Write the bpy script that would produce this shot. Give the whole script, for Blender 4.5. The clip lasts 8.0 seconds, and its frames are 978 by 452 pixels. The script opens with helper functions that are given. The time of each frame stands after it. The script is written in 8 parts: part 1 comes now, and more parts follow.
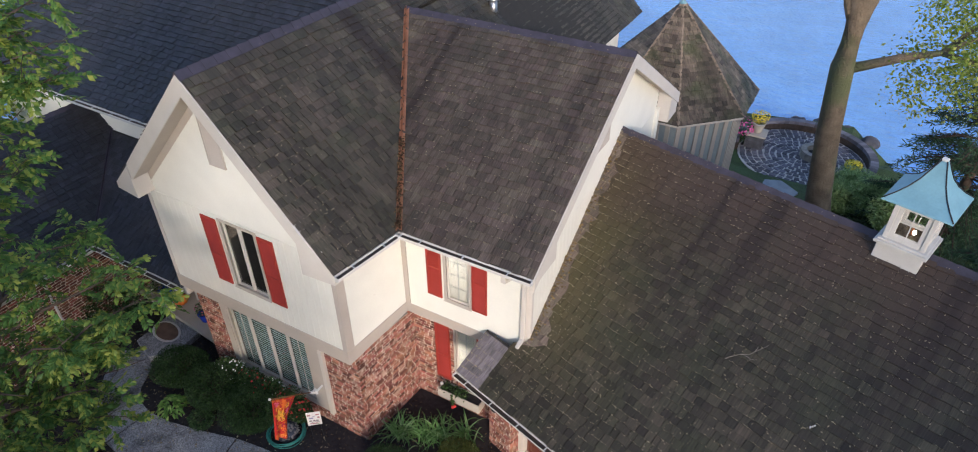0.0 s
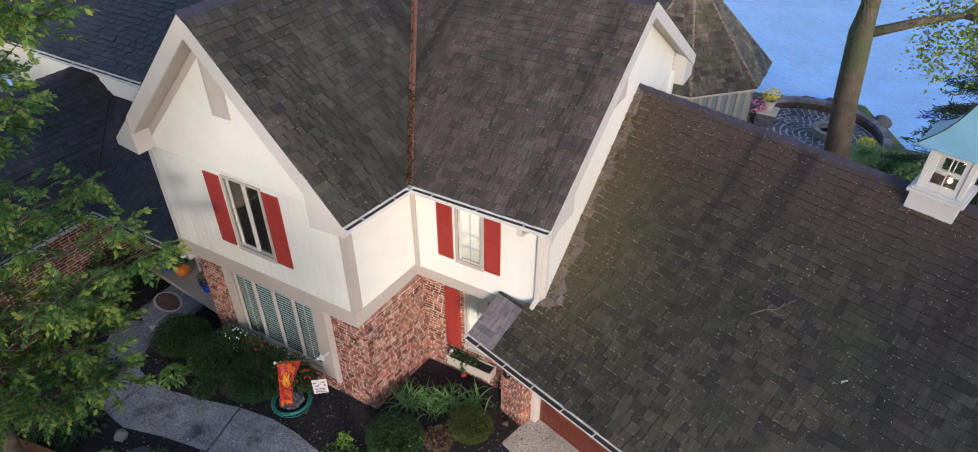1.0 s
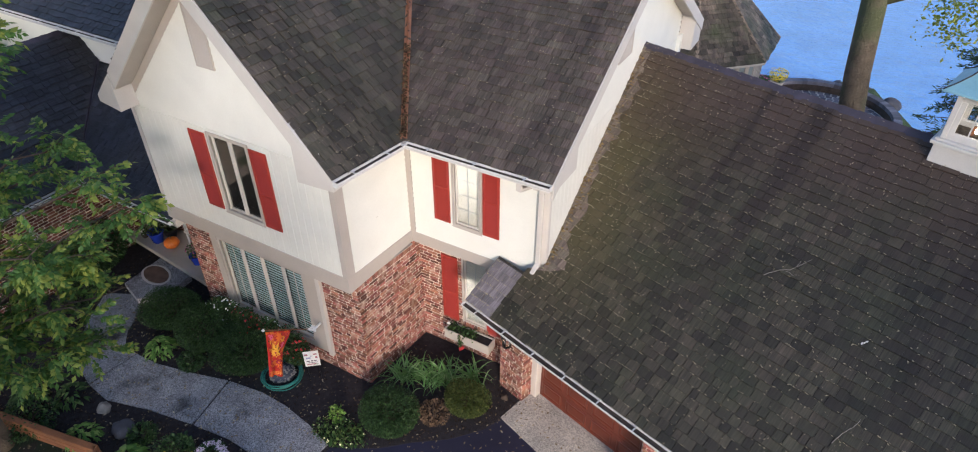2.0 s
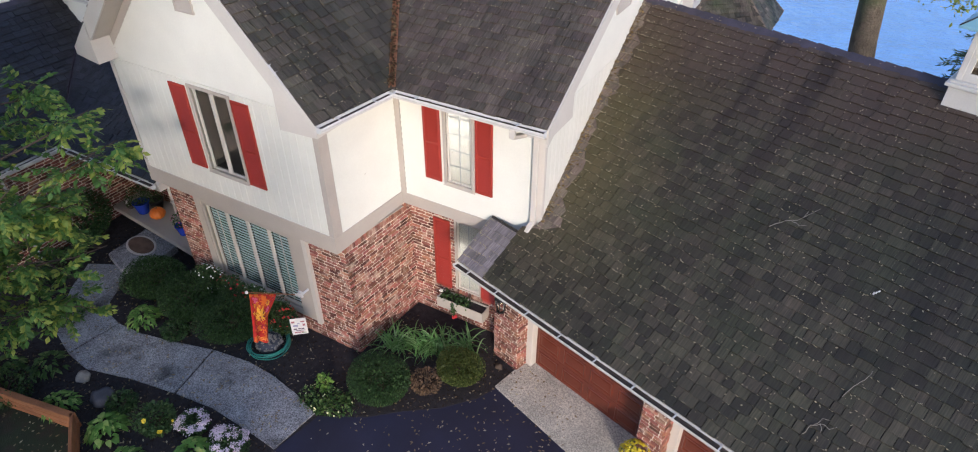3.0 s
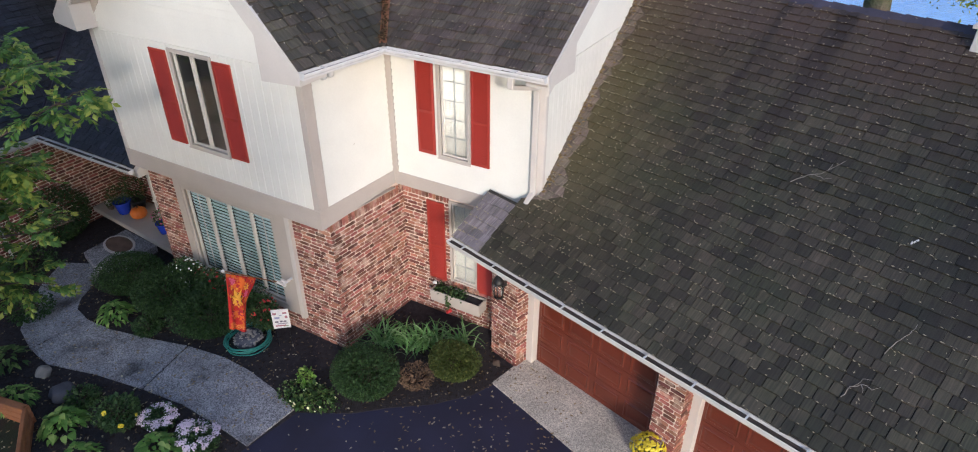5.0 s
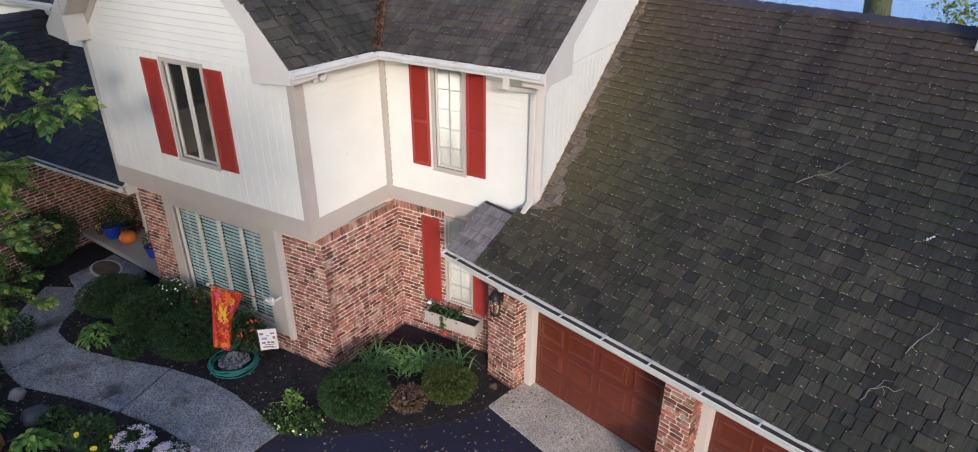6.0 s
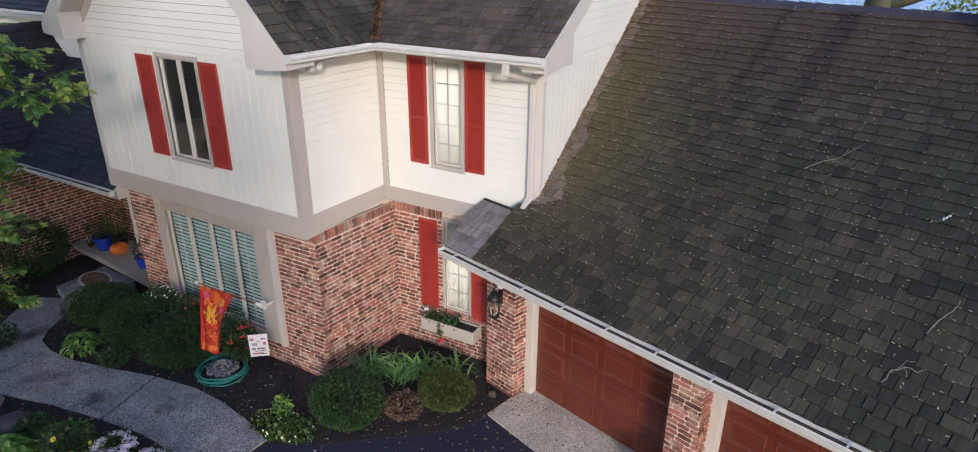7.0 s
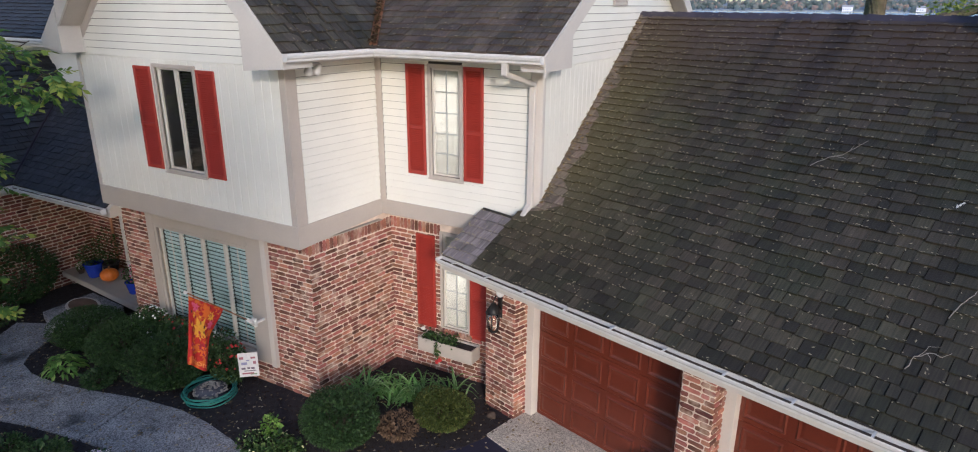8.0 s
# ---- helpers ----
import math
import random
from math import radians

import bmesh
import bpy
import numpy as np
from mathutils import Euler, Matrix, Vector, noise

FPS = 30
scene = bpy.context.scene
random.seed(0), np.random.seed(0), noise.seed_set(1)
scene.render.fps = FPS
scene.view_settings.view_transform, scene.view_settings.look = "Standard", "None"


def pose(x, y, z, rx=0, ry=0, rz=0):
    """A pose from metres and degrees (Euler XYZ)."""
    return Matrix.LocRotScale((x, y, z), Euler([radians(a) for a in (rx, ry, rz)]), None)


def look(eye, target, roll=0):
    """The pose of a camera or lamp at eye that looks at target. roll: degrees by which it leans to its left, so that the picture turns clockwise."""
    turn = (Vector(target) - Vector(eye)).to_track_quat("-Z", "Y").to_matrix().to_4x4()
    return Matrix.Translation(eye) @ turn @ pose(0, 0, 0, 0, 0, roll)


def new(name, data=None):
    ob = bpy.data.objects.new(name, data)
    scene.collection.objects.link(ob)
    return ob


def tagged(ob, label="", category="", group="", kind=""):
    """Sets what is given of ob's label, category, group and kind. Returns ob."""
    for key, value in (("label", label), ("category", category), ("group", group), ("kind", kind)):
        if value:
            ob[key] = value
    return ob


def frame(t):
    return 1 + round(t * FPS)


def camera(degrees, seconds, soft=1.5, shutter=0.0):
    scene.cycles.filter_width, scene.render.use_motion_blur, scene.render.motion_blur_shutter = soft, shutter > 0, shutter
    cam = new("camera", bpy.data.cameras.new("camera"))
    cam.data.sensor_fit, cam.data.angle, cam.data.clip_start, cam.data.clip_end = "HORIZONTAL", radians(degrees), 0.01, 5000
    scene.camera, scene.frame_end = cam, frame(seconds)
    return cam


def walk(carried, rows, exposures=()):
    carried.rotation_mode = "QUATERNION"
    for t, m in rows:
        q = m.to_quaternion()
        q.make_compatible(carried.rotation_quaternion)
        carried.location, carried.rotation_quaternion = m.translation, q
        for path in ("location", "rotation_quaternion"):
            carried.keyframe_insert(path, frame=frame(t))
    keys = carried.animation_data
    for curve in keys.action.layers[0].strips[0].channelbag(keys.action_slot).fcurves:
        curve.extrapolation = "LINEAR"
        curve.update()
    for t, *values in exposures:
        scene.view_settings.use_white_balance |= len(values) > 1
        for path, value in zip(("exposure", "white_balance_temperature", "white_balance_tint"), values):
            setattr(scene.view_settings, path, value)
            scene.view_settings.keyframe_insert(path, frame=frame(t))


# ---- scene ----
cam = camera(73.0, 8.0, soft=1.05)
PATH = [
    (0, (0.578, 0.279, 13.994), (-0.213, 1.683, 12.81), 0.1),
    (0.5, (0.512, 0.083, 13.531), (-0.273, 1.484, 12.339), 0.1),
    (1, (0.389, 0.074, 13.036), (-0.4, 1.473, 11.844), 0.1),
    (2.5, (0.449, 0.202, 11.59), (-0.343, 1.595, 10.393), 0.2),
    (3, (0.556, 0.191, 11.104), (-0.236, 1.584, 9.908), 0.2),
    (3.5, (0.637, 0.158, 10.654), (-0.162, 1.563, 9.476), 0.1),
    (4, (0.647, 0.099, 10.212), (-0.158, 1.517, 9.055), 0.2),
    (5.5, (0.709, 0.102, 8.902), (-0.155, 1.619, 7.926), 0.3),
    (6, (0.749, 0.134, 8.51), (-0.133, 1.681, 7.599), 0.3),
    (6.5, (0.767, 0.127, 8.111), (-0.127, 1.695, 7.252), 0.3),
    (7, (0.771, 0.109, 7.698), (-0.135, 1.703, 6.9), 0.4),
    (7.5, (0.783, 0.075, 7.275), (-0.136, 1.699, 6.555), 0.4),
    (8, (0.783, 0.066, 6.855), (-0.15, 1.717, 6.22), 0.4),
]
walk(cam, [(t, look(eye, target, roll)) for t, eye, target, roll in PATH], [(0, 0.12, 5950, 16), (4, 0.20, 5660, 16), (8, -0.07, 5640, 16)])

# ---- world and light ----
world = bpy.data.worlds.new("sky")
scene.world = world
world.use_nodes = True
wt = world.node_tree
sky = wt.nodes.new("ShaderNodeTexSky")
sky.sky_type = "NISHITA"
sky.sun_disc = False
SUN_EL, SUN_AZ = radians(17), radians(141)  # azimuth clockwise from +y
sky.sun_elevation, sky.sun_rotation = SUN_EL, SUN_AZ
wt.links.new(sky.outputs[0], wt.nodes["Background"].inputs[0])
wt.nodes["Background"].inputs[1].default_value = 0.225
sun_data = bpy.data.lights.new("sun", "SUN")
sun_data.energy, sun_data.angle, sun_data.color = 2.2, radians(5), (1.0, 0.86, 0.655)
sun = new("sun", sun_data)
toward = Vector((math.sin(SUN_AZ) * math.cos(SUN_EL), math.cos(SUN_AZ) * math.cos(SUN_EL), math.sin(SUN_EL)))
sun.matrix_world = look(toward * 60, (0, 0, 0))
scene.view_settings.exposure = 0.0


# ---- materials ----
def material(name, base, rough=0.7, metal=0.0, vary=0.25, scale=6.0, fine=80.0, bump=0.15, bump_scale=120.0, island="", hue=0.0, second=None, second_scale=1.2, second_low=0.5, second_high=0.62, spec=0.5, depth=0.006, spread=0.42):
    """A surface with broad stains, fine grain and relief; island: 'object' or 'island' for piece-by-piece tone."""
    m = bpy.data.materials.new(name)
    m.use_nodes = True
    nt = m.node_tree
    n, l = nt.nodes, nt.links
    bsdf = n["Principled BSDF"]
    bsdf.inputs["Roughness"].default_value = rough
    bsdf.inputs["Metallic"].default_value = metal
    bsdf.inputs["Specular IOR Level"].default_value = spec
    geo = n.new("ShaderNodeNewGeometry")
    pos = geo.outputs["Position"]
    big = n.new("ShaderNodeTexNoise")
    big.inputs["Scale"].default_value, big.inputs["Detail"].default_value = scale, 5
    small = n.new("ShaderNodeTexNoise")
    small.inputs["Scale"].default_value, small.inputs["Detail"].default_value = fine, 3
    l.new(pos, big.inputs["Vector"])
    l.new(pos, small.inputs["Vector"])
    mix = n.new("ShaderNodeMath")
    mix.operation = "MULTIPLY_ADD"
    l.new(small.outputs["Fac"], mix.inputs[0])
    mix.inputs[1].default_value = 0.5
    l.new(big.outputs["Fac"], mix.inputs[2])
    tone = n.new("ShaderNodeMapRange")
    tone.inputs["From Min"].default_value, tone.inputs["From Max"].default_value = 0.45, 1.05
    tone.inputs["To Min"].default_value, tone.inputs["To Max"].default_value = 1 - vary, 1 + vary
    l.new(mix.outputs[0], tone.inputs["Value"])
    colour = n.new("ShaderNodeHueSaturation")
    colour.inputs["Color"].default_value = (*base, 1)
    value = tone.outputs[0]
    if island:
        if island == "object":
            src = n.new("ShaderNodeObjectInfo").outputs["Random"]
        else:
            src = geo.outputs["Random Per Island"]
        ir = n.new("ShaderNodeMapRange")
        ir.inputs["To Min"].default_value, ir.inputs["To Max"].default_value = 1 - spread, 1 + spread
        l.new(src, ir.inputs["Value"])
        mul = n.new("ShaderNodeMath")
        mul.operation = "MULTIPLY"
        l.new(value, mul.inputs[0])
        l.new(ir.outputs[0], mul.inputs[1])
        value = mul.outputs[0]
        if hue:
            w = n.new("ShaderNodeTexWhiteNoise")
            w.noise_dimensions = "1D"
            l.new(src, w.inputs["W"])
            hr = n.new("ShaderNodeMapRange")
            hr.inputs["To Min"].default_value, hr.inputs["To Max"].default_value = 0.5 - hue, 0.5 + hue
            l.new(w.outputs["Value"], hr.inputs["Value"])
            l.new(hr.outputs[0], colour.inputs["Hue"])
    l.new(value, colour.inputs["Value"])
    out = colour.outputs[0]
    if second:
        s = n.new("ShaderNodeTexNoise")
        s.inputs["Scale"].default_value, s.inputs["Detail"].default_value = second_scale, 6
        l.new(pos, s.inputs["Vector"])
        r = n.new("ShaderNodeMapRange")
        r.inputs["From Min"].default_value, r.inputs["From Max"].default_value = second_low, second_high
        l.new(s.outputs["Fac"], r.inputs["Value"])
        mc = n.new("ShaderNodeMix")
        mc.data_type = "RGBA"
        l.new(r.outputs[0], mc.inputs[0])
        l.new(out, mc.inputs[6])
        mc.inputs[7].default_value = (*second, 1)
        out = mc.outputs[2]
    l.new(out, bsdf.inputs["Base Color"])
    if bump:
        t = n.new("ShaderNodeTexNoise")
        t.inputs["Scale"].default_value, t.inputs["Detail"].default_value = bump_scale, 4
        l.new(pos, t.inputs["Vector"])
        b = n.new("ShaderNodeBump")
        b.inputs["Strength"].default_value, b.inputs["Distance"].default_value = bump, depth
        l.new(t.outputs["Fac"], b.inputs["Height"])
        l.new(b.outputs[0], bsdf.inputs["Normal"])
    return m


def speckle(m, scale, amount):
    """Small stones of differing tone set in the surface."""
    n, l = m.node_tree.nodes, m.node_tree.links
    bsdf = n["Principled BSDF"]
    geo = n.new("ShaderNodeNewGeometry")
    cell = n.new("ShaderNodeTexVoronoi")
    cell.inputs["Scale"].default_value = scale
    l.new(geo.outputs["Position"], cell.inputs["Vector"])
    sep = n.new("ShaderNodeSeparateColor")
    l.new(cell.outputs["Color"], sep.inputs[0])
    rng = n.new("ShaderNodeMapRange")
    rng.inputs["To Min"].default_value, rng.inputs["To Max"].default_value = 1 - amount, 1 + amount
    l.new(sep.outputs[0], rng.inputs["Value"])
    mul = n.new("ShaderNodeVectorMath")
    mul.operation = "SCALE"
    l.new(bsdf.inputs["Base Color"].links[0].from_socket, mul.inputs[0])
    l.new(rng.outputs[0], mul.inputs["Scale"])
    l.new(mul.outputs[0], bsdf.inputs["Base Color"])
    return m


def shingle_material(name, base, moss, island, axis, streak=0.55, low=0.56, high=0.85, hue=0.022, spread=0.28):
    """Shingles that vary one by one, with moss and dark runs down the slope; axis points along the eave."""
    m = material(name, base, 0.62, island=island, hue=hue, vary=0.22, scale=5, fine=45, bump=0.7, bump_scale=60, second=moss, second_scale=1.1, spread=spread, second_low=low, second_high=high, depth=0.012)
    n, l = m.node_tree.nodes, m.node_tree.links
    bsdf = n["Principled BSDF"]
    geo = n.new("ShaderNodeNewGeometry")
    dot = n.new("ShaderNodeVectorMath")
    dot.operation = "DOT_PRODUCT"
    dot.inputs[1].default_value = axis
    l.new(geo.outputs["Position"], dot.inputs[0])
    run = n.new("ShaderNodeTexNoise")
    run.noise_dimensions = "1D"
    run.inputs["Scale"].default_value, run.inputs["Detail"].default_value = 1.1, 4
    l.new(dot.outputs["Value"], run.inputs["W"])
    patch = n.new("ShaderNodeTexNoise")
    patch.inputs["Scale"].default_value = 0.8
    patch.inputs["Detail"].default_value = 6
    l.new(geo.outputs["Position"], patch.inputs["Vector"])
    add = n.new("ShaderNodeMath")
    add.operation = "MULTIPLY_ADD"
    l.new(patch.outputs["Fac"], add.inputs[0])
    add.inputs[1].default_value = 0.45
    l.new(run.outputs["Fac"], add.inputs[2])
    rng = n.new("ShaderNodeMapRange")
    rng.inputs["From Min"].default_value, rng.inputs["From Max"].default_value = 0.58, 0.87
    rng.inputs["To Min"].default_value, rng.inputs["To Max"].default_value = 1 - streak * 0.55, 1 + streak * 0.45
    l.new(add.outputs[0], rng.inputs["Value"])
    # fine split grain along the shingle
    grain = n.new("ShaderNodeTexNoise")
    grain.noise_dimensions = "2D"
    grain.inputs["Scale"].default_value, grain.inputs["Detail"].default_value = 1.0, 3
    sep = n.new("ShaderNodeSeparateXYZ")
    l.new(geo.outputs["Position"], sep.inputs[0])
    comb = n.new("ShaderNodeCombineXYZ")
    across = n.new("ShaderNodeMath")
    across.operation = "MULTIPLY"
    across.inputs[1].default_value = 48.0
    l.new(dot.outputs["Value"], across.inputs[0])
    down = n.new("ShaderNodeMath")
    down.operation = "MULTIPLY"
    down.inputs[1].default_value = 5.0
    l.new(sep.outputs[2], down.inputs[0])
    l.new(across.outputs[0], comb.inputs[0])
    l.new(down.outputs[0], comb.inputs[1])
    l.new(comb.outputs[0], grain.inputs["Vector"])
    gr = n.new("ShaderNodeMapRange")
    gr.inputs["From Min"].default_value, gr.inputs["From Max"].default_value = 0.3, 0.7
    gr.inputs["To Min"].default_value, gr.inputs["To Max"].default_value = 0.66, 1.34
    l.new(grain.outputs["Fac"], gr.inputs["Value"])
    both = n.new("ShaderNodeMath")
    both.operation = "MULTIPLY"
    l.new(rng.outputs[0], both.inputs[0])
    l.new(gr.outputs[0], both.inputs[1])
    mul = n.new("ShaderNodeVectorMath")
    mul.operation = "SCALE"
    src = bsdf.inputs["Base Color"].links[0].from_socket
    l.new(src, mul.inputs[0])
    l.new(both.outputs[0], mul.inputs["Scale"])
    l.new(mul.outputs[0], bsdf.inputs["Base Color"])
    return m


def roof_runs(m, axis, low=4.2, top=6.4, scale=1.15, first=0.50, mossy=True):
    """Dark red-brown runs that start at the ridge and fade down the slope; on the garage also olive moss beside the house wall."""
    n, l = m.node_tree.nodes, m.node_tree.links
    bsdf = n["Principled BSDF"]
    geo = n.new("ShaderNodeNewGeometry")
    sep = n.new("ShaderNodeSeparateXYZ")
    l.new(geo.outputs["Position"], sep.inputs[0])
    dot = n.new("ShaderNodeVectorMath")
    dot.operation = "DOT_PRODUCT"
    dot.inputs[1].default_value = axis
    l.new(geo.outputs["Position"], dot.inputs[0])
    wob = n.new("ShaderNodeTexNoise")
    wob.inputs["Scale"].default_value, wob.inputs["Detail"].default_value = 1.6, 4
    l.new(geo.outputs["Position"], wob.inputs["Vector"])

    def ranged(src, a, b, c, d):
        r = n.new("ShaderNodeMapRange")
        r.interpolation_type = "SMOOTHSTEP"
        for k, v in zip(("From Min", "From Max", "To Min", "To Max"), (a, b, c, d)):
            r.inputs[k].default_value = v
        l.new(src, r.inputs["Value"])
        return r.outputs[0]

    def math_(op, a, b):
        q = n.new("ShaderNodeMath")
        q.operation = op
        for k, v in enumerate((a, b)):
            if isinstance(v, (int, float)):
                q.inputs[k].default_value = v
            else:
                l.new(v, q.inputs[k])
        return q.outputs[0]

    def mixed(fac, under, colour):
        c = n.new("ShaderNodeMix")
        c.data_type = "RGBA"
        l.new(fac, c.inputs[0])
        l.new(under, c.inputs[6])
        c.inputs[7].default_value = (*colour, 1)
        return c.outputs[2]

    base = bsdf.inputs["Base Color"].links[0].from_socket
    out = base
    if mossy:
        # moss near the wall
        near = math_("ADD", sep.outputs[0], math_("MULTIPLY", wob.outputs["Fac"], 2.2))
        moss = math_("MULTIPLY", ranged(near, -2.3, 0.1, 1.0, 0.0), ranged(sep.outputs[2], 3.2, 4.4, 0.0, 0.62))
        out = mixed(moss, base, (0.105, 0.088, 0.033))
        # warm brown towards the ridge
        high = ranged(math_("ADD", sep.outputs[2], wob.outputs["Fac"]), 5.6, 7.1, 0.0, 0.75)
        out = mixed(high, out, (0.072, 0.047, 0.037))
    # runs down the slope
    run = n.new("ShaderNodeTexNoise")
    run.noise_dimensions = "1D"
    run.inputs["Scale"].default_value, run.inputs["Detail"].default_value = scale, 3
    l.new(math_("ADD", dot.outputs["Value"], math_("MULTIPLY", wob.outputs["Fac"], 0.22)), run.inputs["W"])
    band = math_("MULTIPLY", ranged(run.outputs["Fac"], first, first + 0.16, 0.0, 1.0), ranged(math_("ADD", sep.outputs[2], wob.outputs["Fac"]), low, top, 0.12, 0.82))
    out = mixed(band, out, (0.024, 0.016, 0.013))
    l.new(out, bsdf.inputs["Base Color"])
    return m


MOSS = (0.036, 0.042, 0.020)
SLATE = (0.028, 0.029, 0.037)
GAX = (math.cos(radians(-16.2)), math.sin(radians(-16.2)), 0)
M_SHINGLE_A = [roof_runs(shingle_material("shingle_front", (0.056, 0.047, 0.034), MOSS, k, (0, 1, 0), spread=0.38), (0, 1, 0), 6.4, 9.2, 1.2, 0.54, False) for k in ("island", "object")]
M_SHINGLE_C = [roof_runs(shingle_material("shingle_cross", (0.086, 0.067, 0.052), (0.05, 0.045, 0.032), k, (1, 0, 0)), (1, 0, 0), 6.2, 8.2, 1.3, 0.56, False) for k in ("island", "object")]
M_SHINGLE_G = [roof_runs(shingle_material("shingle_garage", (0.045, 0.039, 0.026), MOSS, k, GAX, 0.45, 0.5, 0.85, spread=0.5), GAX) for k in ("island", "object")]
M_SHINGLE_CLEAN = [shingle_material("shingle_sheltered", (0.19, 0.17, 0.185), (0.12, 0.11, 0.11), k, GAX, 0.3) for k in ("island", "object")]
M_SHINGLE_WASHED = [shingle_material("shingle_washed", (0.178, 0.140, 0.114), (0.075, 0.064, 0.042), k, GAX, 0.4) for k in ("island", "object")]
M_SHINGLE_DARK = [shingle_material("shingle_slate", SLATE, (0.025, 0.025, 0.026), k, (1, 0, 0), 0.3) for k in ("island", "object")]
M_SHINGLE_OLD = [shingle_material("shingle_weathered", (0.125, 0.098, 0.072), (0.065, 0.07, 0.033), "island", (1, 1, 0), 0.7, 0.5, 0.7, 0.012, 0.55)]
M_DECK = material("roof_deck", (0.03, 0.027, 0.024), 0.9)
M_RIDGE = material("ridge_cap", (0.048, 0.042, 0.062), 0.55, vary=0.4, scale=4)
M_SIDING = material("white_siding", (0.77, 0.765, 0.715), 0.5, vary=0.05, scale=1.5, fine=30, bump=0.12, bump_scale=90, second=(0.42, 0.37, 0.32), second_scale=4.5, second_low=0.76, second_high=0.79)
# white paint greyed so that its colour holds the cupola's shade
M_CUPOLA = material("cupola_white_shaded", (0.56, 0.545, 0.53), 0.55, vary=0.08, scale=3, fine=40, bump=0.1)
M_TRIM = material("taupe_trim", (0.47, 0.425, 0.385), 0.55, vary=0.07, scale=2, fine=40, bump=0.1)
M_TRIM_LIGHT = material("light_trim", (0.60, 0.565, 0.53), 0.5, vary=0.06, scale=2, fine=40, bump=0.08)
M_GUTTER = material("gutter_enamel", (0.69, 0.68, 0.675), 0.25, vary=0.10, scale=5, fine=40, bump=0.05)
M_MORTAR = material("mortar", (0.72, 0.60, 0.51), 0.9, vary=0.2, scale=8, bump=0.4)
M_BRICK, M_BRICK_REST = [material("tumbled_brick", (0.255, 0.103, 0.076), 0.85, island=k, hue=0.018, vary=0.4, scale=5, fine=50, bump=0.6, bump_scale=70, second=(0.56, 0.42, 0.34), second_scale=4.6, second_low=0.52, second_high=0.76, spread=0.62) for k in ("object", "island")]
M_BRICK_DARK, M_BRICK_DARK_REST = [material("red_brick", (0.20, 0.075, 0.055), 0.85, island=k, hue=0.02, vary=0.35, scale=5, fine=50, bump=0.6, bump_scale=70, spread=0.55) for k in ("object", "island")]
M_RED = material("red_paint", (0.34, 0.036, 0.024), 0.5, vary=0.12, scale=3, fine=50, bump=0.08)
M_DOOR = material("garage_red", (0.135, 0.029, 0.015), 0.3, vary=0.2, scale=2, fine=40, bump=0.06)
M_CONCRETE = speckle(material("aggregate_concrete", (0.305, 0.298, 0.31), 0.9, vary=0.35, scale=2.2, fine=38, bump=0.6, bump_scale=80, second=(0.06, 0.058, 0.06), second_scale=1.3, second_low=0.56, second_high=0.74), 58, 0.6)
M_APRON = speckle(material("pale_aggregate", (0.54, 0.50, 0.44), 0.9, vary=0.28, scale=1.6, fine=38, bump=0.5, bump_scale=90), 62, 0.42)
M_SLAB = material("smooth_concrete", (0.42, 0.39, 0.35), 0.85, vary=0.15, scale=1.5, fine=50, bump=0.2)
M_ASPHALT = material("asphalt", (0.022, 0.022, 0.050), 0.75, vary=0.35, scale=1.0, fine=120, bump=0.4, bump_scale=160)
M_MULCH = material("mulch", (0.031, 0.026, 0.030), 0.95, vary=0.6, scale=9, fine=60, bump=1.0, bump_scale=40, depth=0.03)
M_GRASS = material("lawn", (0.05, 0.085, 0.025), 0.9, vary=0.4, scale=2, fine=60, bump=0.8, bump_scale=60, depth=0.03)
M_DARK = material("near_black", (0.007, 0.007, 0.008), 0.9, bump=0)
M_CURTAIN = material("sheer_curtain", (0.64, 0.64, 0.61), 0.9, vary=0.08, scale=3, bump=0.1)
M_BAR = material("grey_bar", (0.38, 0.42, 0.44), 0.5, vary=0.06, bump=0)
M_COPPER = material("copper_valley", (0.40, 0.20, 0.125), 0.4, metal=0.6, vary=0.4, scale=5, bump=0.1)
M_METAL = material("dark_metal", (0.03, 0.03, 0.032), 0.45, metal=0.5, vary=0.2)
M_STEEL = material("galvanised_pipe", (0.5, 0.5, 0.52), 0.35, metal=0.9, vary=0.15)
M_TEAL = material("patina_copper", (0.19, 0.37, 0.46), 0.5, vary=0.12, scale=3, fine=30, bump=0.08)
M_BARK = material("bark", (0.155, 0.12, 0.085), 0.9, vary=0.45, scale=3, fine=25, bump=1.0, bump_scale=18, depth=0.05, second=(0.11, 0.12, 0.06), second_scale=0.9, second_low=0.5, second_high=0.65)
M_BARK_DARK = material("dark_bark", (0.07, 0.05, 0.04), 0.9, vary=0.4, scale=5, bump=0.8, bump_scale=40)
M_TIMBER = material("timber", (0.30, 0.12, 0.05), 0.7, vary=0.3, scale=4, fine=40, bump=0.3)
M_STONE = material("field_stone", (0.30, 0.27, 0.24), 0.85, vary=0.35, scale=6, bump=0.6, bump_scale=30)
M_STONE_DARK = material("lake_stone", (0.075, 0.078, 0.098), 0.85, vary=0.45, scale=4, bump=0.6, bump_scale=30)
M_PAVER = material("paver", (0.145, 0.138, 0.165), 0.85, island="object", vary=0.3, scale=3, bump=0.4)
